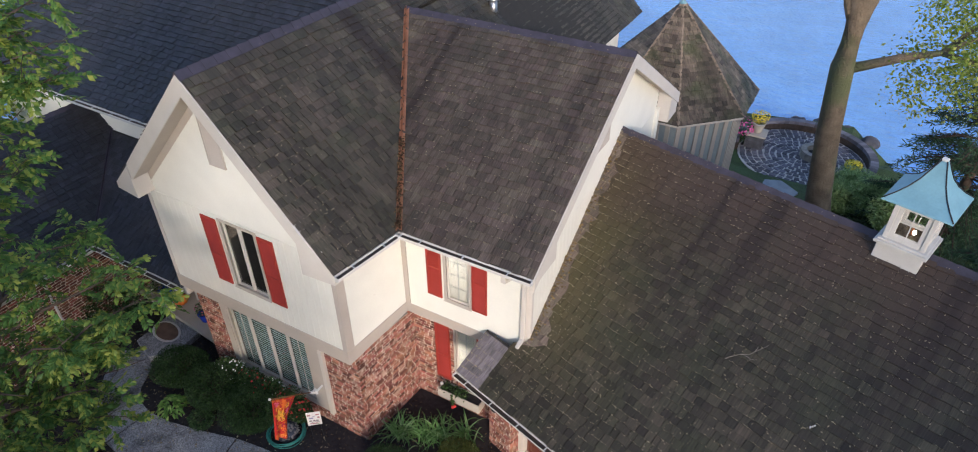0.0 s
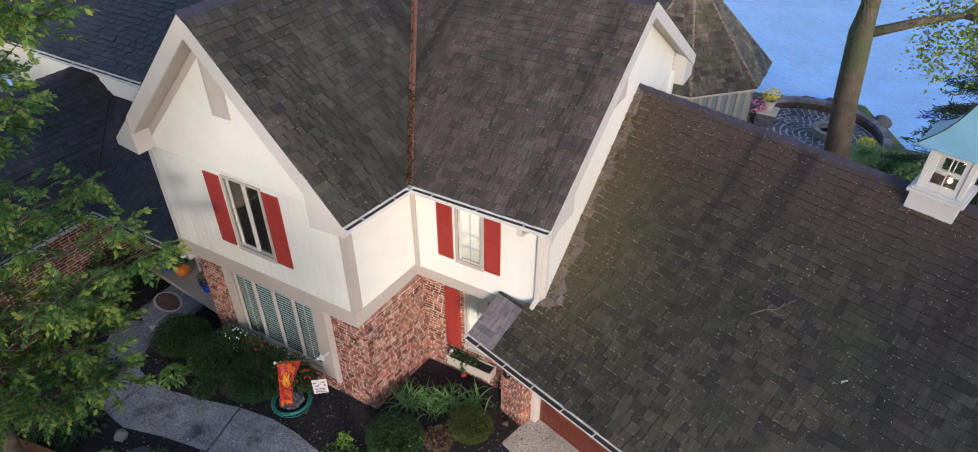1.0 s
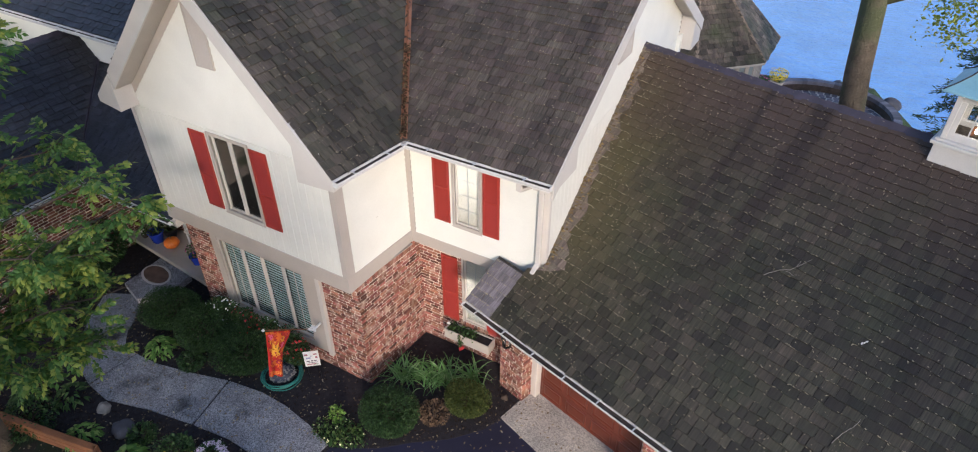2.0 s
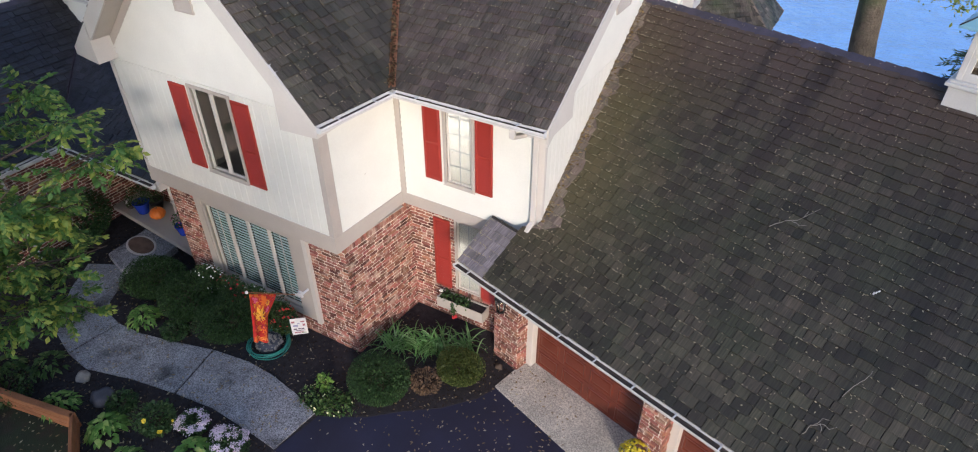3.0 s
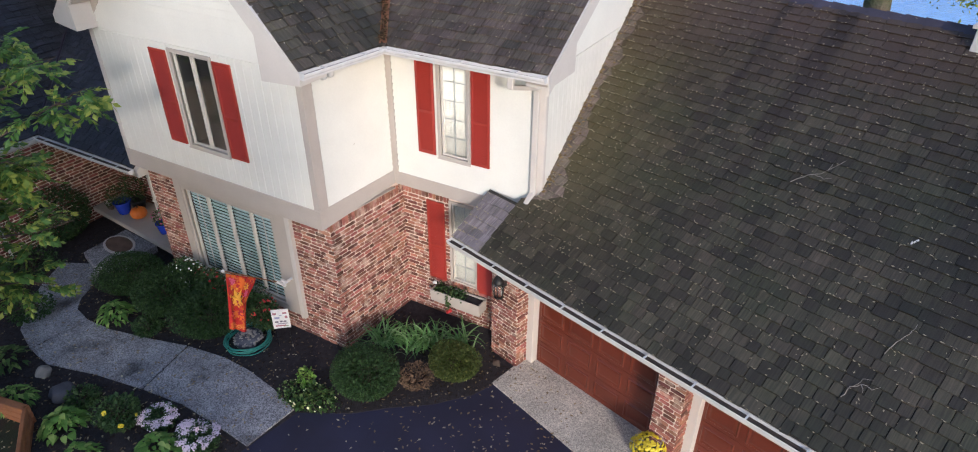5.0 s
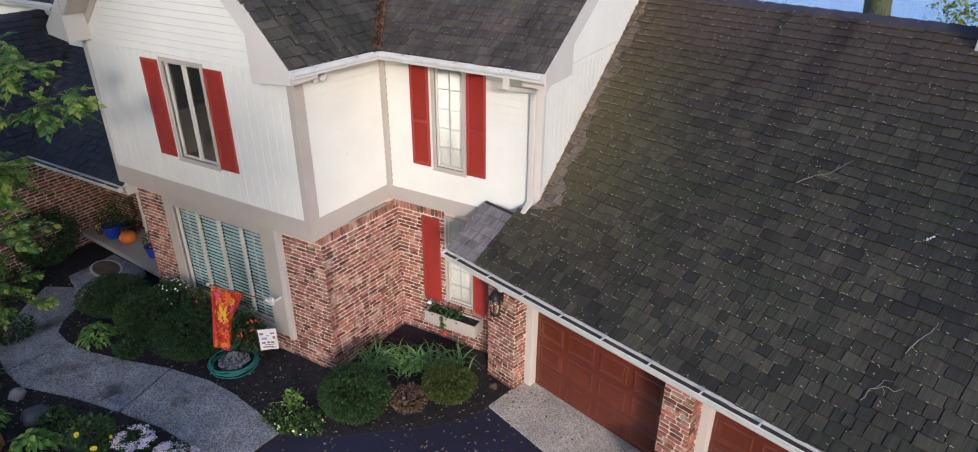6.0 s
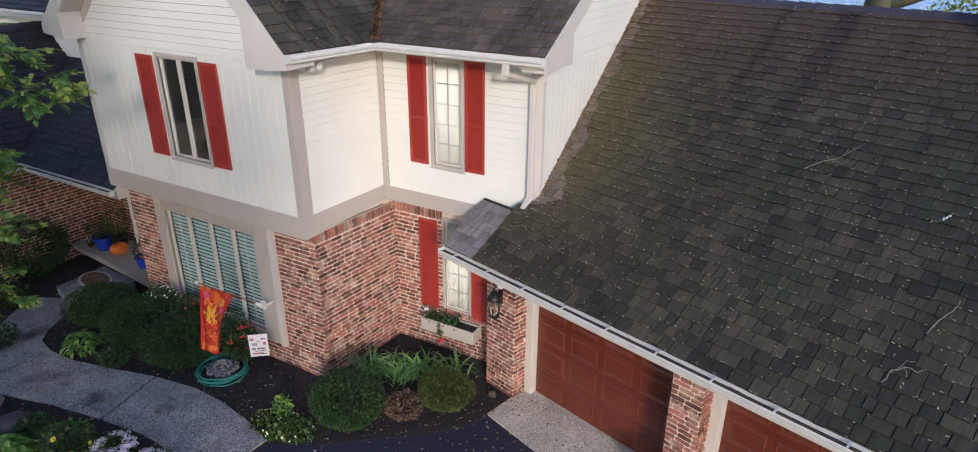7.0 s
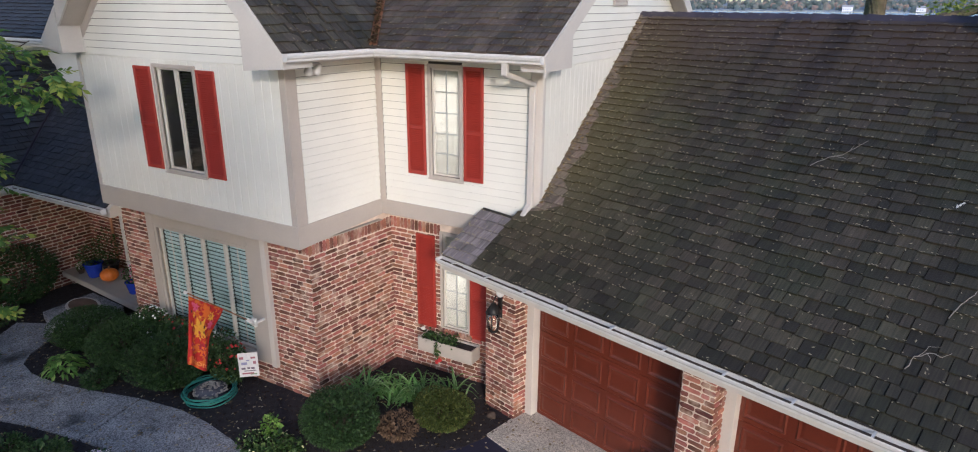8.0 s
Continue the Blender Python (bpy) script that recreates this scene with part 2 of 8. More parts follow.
M_WATERBED = material("lake_bed", (0.05, 0.06, 0.05), 0.9)


def leaf_material(name, base, tip, rough=0.5, each=False):
    m = bpy.data.materials.new(name)
    m.use_nodes = True
    n, l = m.node_tree.nodes, m.node_tree.links
    bsdf = n["Principled BSDF"]
    bsdf.inputs["Roughness"].default_value = rough
    bsdf.inputs["Specular IOR Level"].default_value = 0.35
    geo = n.new("ShaderNodeNewGeometry")
    ramp = n.new("ShaderNodeValToRGB")
    ramp.color_ramp.elements[0].color = (*[c * 0.55 for c in base], 1)
    ramp.color_ramp.elements[1].color = (*tip, 1)
    e = ramp.color_ramp.elements.new(0.62)
    e.color = (*base, 1)
    l.new(n.new("ShaderNodeObjectInfo").outputs["Random"] if each else geo.outputs["Random Per Island"], ramp.inputs[0])
    l.new(ramp.outputs[0], bsdf.inputs["Base Color"])
    tr = n.new("ShaderNodeBsdfTranslucent")
    l.new(ramp.outputs[0], tr.inputs["Color"])
    mix = n.new("ShaderNodeMixShader")
    mix.inputs[0].default_value = 0.36
    l.new(bsdf.outputs[0], mix.inputs[1])
    l.new(tr.outputs[0], mix.inputs[2])
    l.new(mix.outputs[0], n["Material Output"].inputs[0])
    return m


M_LEAF = leaf_material("ash_leaf", (0.10, 0.21, 0.045), (0.34, 0.38, 0.07))
M_LEAF_FAR = leaf_material("lakeside_leaf", (0.24, 0.33, 0.05), (0.45, 0.47, 0.11))
M_NEEDLE = leaf_material("spruce_needle", (0.055, 0.115, 0.062), (0.11, 0.18, 0.09))
M_BOX = leaf_material("boxwood_leaf", (0.040, 0.088, 0.030), (0.092, 0.168, 0.055))
M_HOSTA = leaf_material("hosta_leaf", (0.22, 0.42, 0.07), (0.42, 0.56, 0.16))
M_LILY = leaf_material("lily_leaf", (0.22, 0.44, 0.14), (0.44, 0.62, 0.30), each=True)
M_HOSTA_LEAF = leaf_material("hosta_blade", (0.19, 0.37, 0.08), (0.46, 0.58, 0.18), each=True)
M_HOSTA_DARK = leaf_material("dark_hosta_blade", (0.11, 0.20, 0.06), (0.24, 0.32, 0.10), each=True)
M_SHRUB = leaf_material("shrub_leaf", (0.055, 0.115, 0.04), (0.12, 0.19, 0.065))
M_GOLDBOX = leaf_material("golden_boxwood_leaf", (0.085, 0.125, 0.03), (0.20, 0.21, 0.06))
M_EUONY = leaf_material("euonymus_leaf", (0.065, 0.135, 0.038), (0.26, 0.36, 0.11))
M_WILLOW = leaf_material("fine_shrub_leaf", (0.36, 0.50, 0.20), (0.55, 0.64, 0.34))
M_WOODS = leaf_material("far_woods", (0.09, 0.12, 0.06), (0.26, 0.15, 0.05))


def plain(name, base, rough=0.5, emit=0.0):
    m = material(name, base, rough, vary=0.08, scale=20, bump=0)
    if emit:
        b = m.node_tree.nodes["Principled BSDF"]
        b.inputs["Emission Color"].default_value = (1.0, 0.85, 0.6, 1)
        b.inputs["Emission Strength"].default_value = emit
    return m


M_WHITE = plain("white_petal", (0.8, 0.78, 0.78))
M_PINK = plain("pink_petal", (0.65, 0.12, 0.35))
M_LILAC = plain("lilac_petal", (0.85, 0.72, 0.82))
M_CREAM = plain("cream_petal", (0.78, 0.76, 0.42))
M_REDFL = plain("red_petal", (0.55, 0.04, 0.04))
M_YELLOW = plain("yellow_petal", (0.75, 0.60, 0.03))
M_ORANGE = plain("orange_skin", (0.75, 0.19, 0.02), 0.4)
M_BLUE = plain("cobalt_glaze", (0.02, 0.05, 0.42), 0.15)
M_HOSE = plain("teal_hose", (0.05, 0.28, 0.24), 0.35)
M_BULB = plain("lamp_bulb", (1, 0.95, 0.85), 0.3, emit=14.0)
M_MAT = material("coir_mat", (0.16, 0.10, 0.07), 0.95, vary=0.3, fine=150, bump=0.6)

M_GLASS = bpy.data.materials.new("window_glass")
M_GLASS.use_nodes = True
gb = M_GLASS.node_tree.nodes["Principled BSDF"]
gb.inputs["Base Color"].default_value = (0.95, 0.97, 0.96, 1)
gb.inputs["Roughness"].default_value = 0.02
gb.inputs["Transmission Weight"].default_value = 1.0
gb.inputs["IOR"].default_value = 1.45

M_WATER = material("lake_water", (0.19, 0.46, 0.93), 0.07, vary=0.18, scale=0.05, fine=0.6, bump=0.0, spec=1.0)
wn, wl = M_WATER.node_tree.nodes, M_WATER.node_tree.links
wg = wn.new("ShaderNodeNewGeometry")
wm = wn.new("ShaderNodeMapping")
wm.inputs["Scale"].default_value = (0.7, 1.2, 1)
wm.inputs["Rotation"].default_value = (0, 0, radians(-12))
wl.new(wg.outputs["Position"], wm.inputs["Vector"])
ww = wn.new("ShaderNodeTexNoise")
ww.inputs["Scale"].default_value, ww.inputs["Detail"].default_value = 2.4, 6
wl.new(wm.outputs[0], ww.inputs["Vector"])
wb = wn.new("ShaderNodeBump")
wb.inputs["Strength"].default_value, wb.inputs["Distance"].default_value = 0.9, 0.25
wl.new(ww.outputs["Fac"], wb.inputs["Height"])
wl.new(wb.outputs[0], wn["Principled BSDF"].inputs["Normal"])


# ---- mesh helpers ----
def mesh_object(name, bm, mat, parent=None, label=""):
    me = bpy.data.meshes.new(name)
    bmesh.ops.recalc_face_normals(bm, faces=bm.faces[:])
    bm.to_mesh(me)
    bm.free()
    for m in (mat if isinstance(mat, (list, tuple)) else [mat]):
        me.materials.append(m)
    ob = new(name, me)
    ob.parent = parent
    if label:
        ob["label"] = label
    return ob


def part(name, bm, mat, parent, label=""):
    return mesh_object(name, bm, mat, parent, label)


def data_object(name, verts, faces, mat, parent=None, label="", smooth=False, slots=None):
    me = bpy.data.meshes.new(name)
    me.from_pydata(verts, [], faces)
    for m in (mat if isinstance(mat, (list, tuple)) else [mat]):
        me.materials.append(m)
    if slots is not None:
        me.polygons.foreach_set("material_index", slots)
    if smooth:
        me.polygons.foreach_set("use_smooth", [True] * len(me.polygons))
    me.update()
    ob = new(name, me)
    ob.parent = parent
    if label:
        ob["label"] = label
    return ob


def box(bm, x0, x1, y0, y1, z0, z1, bevel=0.0, m=None, mat=0):
    t = Matrix.Translation(((x0 + x1) / 2, (y0 + y1) / 2, (z0 + z1) / 2)) @ Matrix.Diagonal((x1 - x0, y1 - y0, z1 - z0, 1))
    r = bmesh.ops.create_cube(bm, size=1, matrix=t)
    vs = r["verts"]
    if bevel:
        es = list({e for v in vs for e in v.link_edges})
        g = bmesh.ops.bevel(bm, geom=es, offset=bevel, segments=1, affect="EDGES")
        vs = list({v for f in g["faces"] for v in f.verts} | {v for v in vs if v.is_valid})
        vs = [v for v in vs if v.is_valid]
    if mat:
        for f in {f for v in vs for f in v.link_faces}:
            f.material_index = mat
    if m is not None:
        bmesh.ops.transform(bm, matrix=m, verts=vs)
    return vs


def prism(bm, outline, a, b, axis="y"):
    """A flat outline of (p, q) drawn out from a to b along axis."""
    def at(p, q, s):
        return {"y": (p, s, q), "x": (s, p, q), "z": (p, q, s)}[axis]
    lo = [bm.verts.new(at(p, q, a)) for p, q in outline]
    hi = [bm.verts.new(at(p, q, b)) for p, q in outline]
    bm.faces.new(lo)
    bm.faces.new(hi[::-1])
    for i in range(len(outline)):
        j = (i + 1) % len(outline)
        bm.faces.new((lo[i], lo[j], hi[j], hi[i]))


def tube(bm, points, radii, sides=8):
    """A pipe through points, with a radius at each."""
    pts = [Vector(p) for p in points]
    rings = []
    for i, p in enumerate(pts):
        d = (pts[min(i + 1, len(pts) - 1)] - pts[max(i - 1, 0)]).normalized()
        q = d.to_track_quat("Z", "Y")
        r = radii[i] if isinstance(radii, (list, tuple)) else radii
        rings.append([bm.verts.new(p + q @ Vector((r * math.cos(k * math.tau / sides), r * math.sin(k * math.tau / sides), 0))) for k in range(sides)])
    for a, b in zip(rings, rings[1:]):
        for k in range(sides):
            j = (k + 1) % sides
            f = bm.faces.new((a[k], a[j], b[j], b[k]))
            f.smooth = True
    bm.faces.new(rings[0][::-1])
    bm.faces.new(rings[-1])


def lathe(bm, profile, sides=20, centre=(0, 0, 0)):
    """A turned shape from (radius, z) pairs, bottom to top."""
    cx, cy, cz = centre
    rings = [[bm.verts.new((cx + max(r, 0.001) * math.cos(k * math.tau / sides), cy + max(r, 0.001) * math.sin(k * math.tau / sides), cz + z)) for k in range(sides)] for r, z in profile]
    for a, b in zip(rings, rings[1:]):
        for k in range(sides):
            j = (k + 1) % sides
            f = bm.faces.new((a[k], a[j], b[j], b[k]))
            f.smooth = True
    bm.faces.new(rings[0][::-1])
    bm.faces.new(rings[-1])


def empty(name, m=None):
    e = new(name)
    e.empty_display_size = 0.1
    if m is not None:
        e.matrix_basis = m
    return e


def holed(u0, u1, z0, z1, holes, t):
    """A slab (u, depth t behind 0, z) with rectangular openings (ua, ub, za, zb) that go through it."""
    us = sorted({u0, u1, *[h for a in holes for h in a[:2] if u0 < h < u1]})
    zs = sorted({z0, z1, *[h for a in holes for h in a[2:] if z0 < h < z1]})
    solid = {}
    for i in range(len(us) - 1):
        for k in range(len(zs) - 1):
            cu, cz = (us[i] + us[i + 1]) / 2, (zs[k] + zs[k + 1]) / 2
            solid[i, k] = not any(a < cu < b and c < cz < d for a, b, c, d in holes)
    bm = bmesh.new()
    pts = {}

    def v(i, y, k):
        if (i, y, k) not in pts:
            pts[i, y, k] = bm.verts.new((us[i], y, zs[k]))
        return pts[i, y, k]

    for (i, k), full in solid.items():
        if not full:
            continue
        for y in (0.0, t):
            bm.faces.new((v(i, y, k), v(i + 1, y, k), v(i + 1, y, k + 1), v(i, y, k + 1)))
        for (di, dk), (p, q) in {(-1, 0): ((i, k), (i, k + 1)), (1, 0): ((i + 1, k), (i + 1, k + 1)), (0, -1): ((i, k), (i + 1, k)), (0, 1): ((i, k + 1), (i + 1, k + 1))}.items():
            if not solid.get((i + di, k + dk), False):
                bm.faces.new((v(p[0], 0.0, p[1]), v(q[0], 0.0, q[1]), v(q[0], t, q[1]), v(p[0], t, p[1])))
    return bm


# Frames of the walls: local x along the wall, local y into the house, z up.
def wall_frame(x, y, turn):
    return pose(x, y, 0, 0, 0, turn)


GTURN = -16.2
G = pose(-4.75, 8.32, 0, 0, 0, GTURN)  # garage: local x along its eave, local y up the roof
GI = G.inverted()
M_FELT = material("building_felt", (0.07, 0.065, 0.06), 0.9, bump=0)
M_BLIND = material("grey_blind", (0.50, 0.68, 0.74), 0.5, vary=0.06, bump=0)


# ---- shingled roofs ----
def unit_shingle(seed, mat):
    r = random.Random(seed)
    me = bpy.data.meshes.new("shingle")
    skew = [r.uniform(-0.03, 0.03) for _ in range(4)]
    v = [(0, 0 + skew[0], 0), (1, 0 + skew[1], 0), (1, 1, 0), (0, 1, 0), (0.012, 0.02 + skew[0], 1), (0.988, 0.02 + skew[1], 1), (0.99, 1, 0.25), (0.01, 1, 0.25)]
    me.from_pydata(v, [], [(4, 5, 6, 7), (0, 1, 5, 4), (1, 2, 6, 5), (3, 0, 4, 7), (2, 3, 7, 6)])
    me.materials.append(mat)
    me.update()
    return me


UNIT_SHINGLES = {m[0].name: [unit_shingle(s, m[1]) for s in range(6)] for m in (M_SHINGLE_A, M_SHINGLE_C, M_SHINGLE_G, M_SHINGLE_DARK)}


def shingle_slope(roof, origin, along, up, spans, rows, exposure, mat, seed, pick=None, width=(0.11, 0.29), lift=0.012, thick=(0.010, 0.030), bend=None):
    """Courses of shingles on a slope. origin, along and up are in the roof's space; spans(v) gives the (u0, u1) stretches covered at v
    metres up the slope; pick(u, v) chooses those that become objects of their own."""
    r = random.Random(seed)
    o, a, b = Vector(origin), Vector(along).normalized(), Vector(up).normalized()
    nrm = a.cross(b).normalized()
    if nrm.z < 0:
        nrm = -nrm
    verts, faces, singles = [], [], 0
    for k in range(rows):
        v0, v1 = k * exposure, (k + 1) * exposure + 0.02
        low, high = spans(v0 + 0.001), spans(v1)
        for n, (s0, s1) in enumerate(low):
            h0, h1 = high[n] if n < len(high) else (s0, s1)
            u = min(s0, h0) - r.uniform(0, 0.25)
            while u < max(s1, h1):
                w = r.uniform(*width)
                p0, p1 = u, u + w - r.uniform(0.004, 0.012)
                u += w
                t = r.uniform(*thick)
                dv = r.uniform(-0.02, 0.016)
                c = [(min(max(p0, s0), s1), v0 + dv), (min(max(p1, s0), s1), v0 + dv), (min(max(p1, h0), h1), v1), (min(max(p0, h0), h1), v1)]
                if c[1][0] - c[0][0] < 0.02 and c[2][0] - c[3][0] < 0.02:
                    continue
                whole = s0 <= p0 and p1 <= s1 and h0 <= p0 and p1 <= h1
                if pick and whole and singles < 300 and pick(p0, v0):
                    ob = new("shingle", UNIT_SHINGLES[mat[0].name][singles % 6])
                    ob.parent = roof
                    m = Matrix((a * (p1 - p0), b * (v1 - v0 - dv), nrm * (t + lift))).transposed().to_4x4()
                    m.translation = o + a * p0 + b * (v0 + dv) + nrm * 0.002
                    if bend:
                        m.translation = bend(m.translation)
                    ob.matrix_basis = m
                    singles += 1
                    continue
                i = len(verts)
                for (cu, cv), h in zip(c, (0.0, 0.0, 0.0, 0.0)):
                    verts.append(o + a * cu + b * cv + nrm * h)
                for (cu, cv), h in zip(c, (t + lift, t + lift, lift * 0.4, lift * 0.4)):
                    verts.append(o + a * cu + b * cv + nrm * h)
                faces += [(i + 4, i + 5, i + 6, i + 7), (i, i + 1, i + 5, i + 4), (i + 1, i + 2, i + 6, i + 5), (i + 3, i, i + 4, i + 7)]
    if bend:
        verts = [bend(p) for p in verts]
    ob = data_object("shingles", verts, faces, mat[0], roof)
    ob["kind"] = "stuff"
    return ob


def slab(bm, corners, t):
    """A roof deck: a polygon in space with thickness t below it."""
    p = [Vector(c) for c in corners]
    n = (p[1] - p[0]).cross(p[2] - p[0]).normalized()
    if n.z < 0:
        n = -n
    top = [bm.verts.new(c) for c in p]
    bot = [bm.verts.new(c - n * t) for c in p]
    bm.faces.new(top)
    bm.faces.new(bot[::-1])
    for i in range(len(p)):
        j = (i + 1) % len(p)
        bm.faces.new((top[i], top[j], bot[j], bot[i]))


EXP = 0.172
# front gabled block: ridge along y
AX, AZ, AS, AEX, AWX = -9.38, 9.36, 1.0, -6.22, -12.50
AY0, AY1 = 6.95, 23.45
CZ0, CY0, CS, CYR, CXE = 6.20, 8.50, 0.5895, 13.02, -3.14  # cross gable: ridge along x
CZR = CZ0 + CS * (CYR - CY0)


def za(x):
    return AZ - AS * abs(x - AX)


def splay(p):
    """The side eave is not quite parallel to the ridge: it runs out towards the inner corner and forward at the gable foot."""
    p = Vector(p)
    f = max(0.0, (p.x - AX) / (AEX - AX))
    if p.y < 16:
        p.x += f * 0.135 * min(0.85, max(-0.85, p.y - 7.65))
        p.y -= f * 0.15 * min(1.0, max(0.0, (8.5 - p.y) / 1.5))
    return p


def yc(z):
    return CY0 + (z - CZ0) / CS


cosA = 1 / math.hypot(1, AS)
cosC = 1 / math.hypot(1, CS)


def spans_a(v):
    z = za(AEX) + v * cosA * AS
    if z >= CZR:
        return [(0, AY1 - AY0), (99, 99)]
    y = yc(z) if z > CZ0 else CY0 - 0.0
    return [(0, y - AY0), (2 * CYR - y - AY0, AY1 - AY0)]


def spans_c(v):
    z = CZ0 + v * cosC * CS
    x = splay((AX + (AZ - z) / AS, yc(z), z)).x
    return [(x, CXE)]


roof_1 = mesh_object("roof_1", bmesh.new(), M_DECK)
bm = bmesh.new()
for y0, y1 in ((AY0, 7.65), (7.65, 8.5), (8.5, AY1)):
    slab(bm, [splay(p) for p in ((AEX, y0, za(AEX)), (AX, y0, AZ), (AX, y1, AZ), (AEX, y1, za(AEX)))], 0.16)
slab(bm, [(AWX, AY0, za(AWX)), (AX, AY0, AZ), (AX, AY1, AZ), (AWX, AY1, za(AWX))], 0.16)
bm.to_mesh(roof_1.data)
bm.free()
tagged(roof_1, "steep dark brown shingled gable roof with mossy stains", "roof", kind="structure")
lenA = (AEX - AX) / cosA
shingle_slope(roof_1, (AEX, AY0, za(AEX)), (0, 1, 0), (-1, 0, AS), spans_a, int(lenA / EXP), EXP, M_SHINGLE_A, 11, pick=lambda u, v: v < 4.2 and u < 7, bend=splay)
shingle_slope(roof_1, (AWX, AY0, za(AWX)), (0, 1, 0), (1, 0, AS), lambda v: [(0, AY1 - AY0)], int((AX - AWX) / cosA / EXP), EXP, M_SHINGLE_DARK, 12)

roof_2 = mesh_object("roof_2", bmesh.new(), M_DECK)
bm = bmesh.new()
xv0, xv1 = splay((AX + (AZ - CZ0) / AS, CY0, CZ0)).x, splay((AX + (AZ - CZR) / AS, CYR, CZR)).x
slab(bm, [(xv0, CY0, CZ0), (CXE, CY0, CZ0), (CXE, CYR, CZR), (xv1, CYR, CZR)], 0.14)
slab(bm, [(xv0, 2 * CYR - CY0, CZ0), (CXE, 2 * CYR - CY0, CZ0), (CXE, CYR, CZR), (xv1, CYR, CZR)], 0.14)
bm.to_mesh(roof_2.data)
bm.free()
tagged(roof_2, "dark brown shingled cross gable roof with streaky stains", "roof", kind="structure")
lenC = (CYR - CY0) / cosC
shingle_slope(roof_2, (0, CY0, CZ0), (1, 0, 0), (0, 1, CS), spans_c, int(lenC / EXP), EXP, M_SHINGLE_C, 21, pick=lambda u, v: v < 4)
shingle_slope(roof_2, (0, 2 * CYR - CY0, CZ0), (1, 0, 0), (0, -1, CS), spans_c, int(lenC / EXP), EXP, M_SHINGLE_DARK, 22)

# garage roof
GS, GZ0, GDEP, GLEN = 0.645, 3.05, 5.66, 15.0
cosG = 1 / math.hypot(1, GS)
GZR = GZ0 + GS * GDEP


def left_g(v):
    """Where the garage roof starts at its left: its rake, then the house walls."""
    y = v * cosG
    world_y = (G @ Vector((0, y, 0))).y
    if world_y < 9.22:
        return 0.0
    c, s = math.cos(radians(GTURN)), math.sin(radians(GTURN))
    return (-3.50 - (-4.75) + y * s) / c  # along-eave distance at which x = -3.50


def washed(v):
    """Width of the paler strip that rain from the wall keeps clean."""
    return 0.30 + 0.30 * noise.noise(Vector((v * 7.3, 0.4, 0)))


roof_3 = mesh_object("roof_3", bmesh.new(), M_DECK)
roof_3.matrix_basis = G
bm = bmesh.new()
ys = [0, 0.93, 0.96, GDEP]
for y0, y1 in ((0, 0.93), (0.96, GDEP)):
    slab(bm, [(left_g(y0 / cosG), y0, GZ0 + GS * y0), (GLEN, y0, GZ0 + GS * y0), (GLEN, y1, GZ0 + GS * y1), (left_g(y1 / cosG), y1, GZ0 + GS * y1)], 0.14)
slab(bm, [(left_g(GDEP / cosG), GDEP, GZR), (GLEN, GDEP, GZR), (GLEN, 2 * GDEP, GZ0), (3.2, 2 * GDEP, GZ0)], 0.14)
bm.to_mesh(roof_3.data)
bm.free()
tagged(roof_3, "long dark mossy shingled garage roof strewn with twigs", "roof", kind="structure")
shingle_slope(roof_3, (0, 0, GZ0), (1, 0, 0), (0, 1, GS), lambda v: [(left_g(v) + washed(v) if v > 1.25 else 0.70, GLEN)], int(GDEP / cosG / EXP), EXP, M_SHINGLE_G, 31, pick=lambda u, v: 0.3 < u < 8.5 and v < 2.1)
shingle_slope(roof_3, (0, 0, GZ0), (1, 0, 0), (0, 1, GS), lambda v: [(left_g(v), left_g(v) + washed(v)) if v > 1.25 else (0.69, 0.70)], int(GDEP / cosG / EXP), EXP, M_SHINGLE_WASHED, 34)
shingle_slope(roof_3, (0, 0, GZ0), (1, 0, 0), (0, 1, GS), lambda v: [(0.0, 0.70)], 6, EXP, M_SHINGLE_CLEAN, 33)
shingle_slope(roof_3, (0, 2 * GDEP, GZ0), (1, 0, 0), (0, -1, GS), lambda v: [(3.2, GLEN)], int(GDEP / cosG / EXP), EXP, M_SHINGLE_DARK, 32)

# rear left wing roof
LY0, LZ0, LS, LYR, LX0 = 9.30, 6.0, 0.60, 14.8, -23.4
LZR = LZ0 + LS * (LYR - LY0)
cosL = 1 / math.hypot(1, LS)
roof_4 = mesh_object("roof_4", bmesh.new(), M_DECK)
bm = bmesh.new()
slab(bm, [(LX0, LY0, LZ0), (AWX + 0.02, LY0, LZ0), (AX, LYR, LZR), (LX0, LYR, LZR)], 0.14)
slab(bm, [(LX0, 2 * LYR - LY0, LZ0), (AWX + 0.02, 2 * LYR - LY0, LZ0), (AX, LYR, LZR), (LX0, LYR, LZR)], 0.14)
bm.to_mesh(roof_4.data)
bm.free()
tagged(roof_4, "dark slate-coloured shingled roof of the rear wing", "roof", kind="structure")
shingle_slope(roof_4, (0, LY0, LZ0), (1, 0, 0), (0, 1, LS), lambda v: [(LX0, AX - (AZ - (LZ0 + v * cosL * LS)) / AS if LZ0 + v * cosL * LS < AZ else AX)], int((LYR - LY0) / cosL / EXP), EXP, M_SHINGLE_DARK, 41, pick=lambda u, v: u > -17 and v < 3)
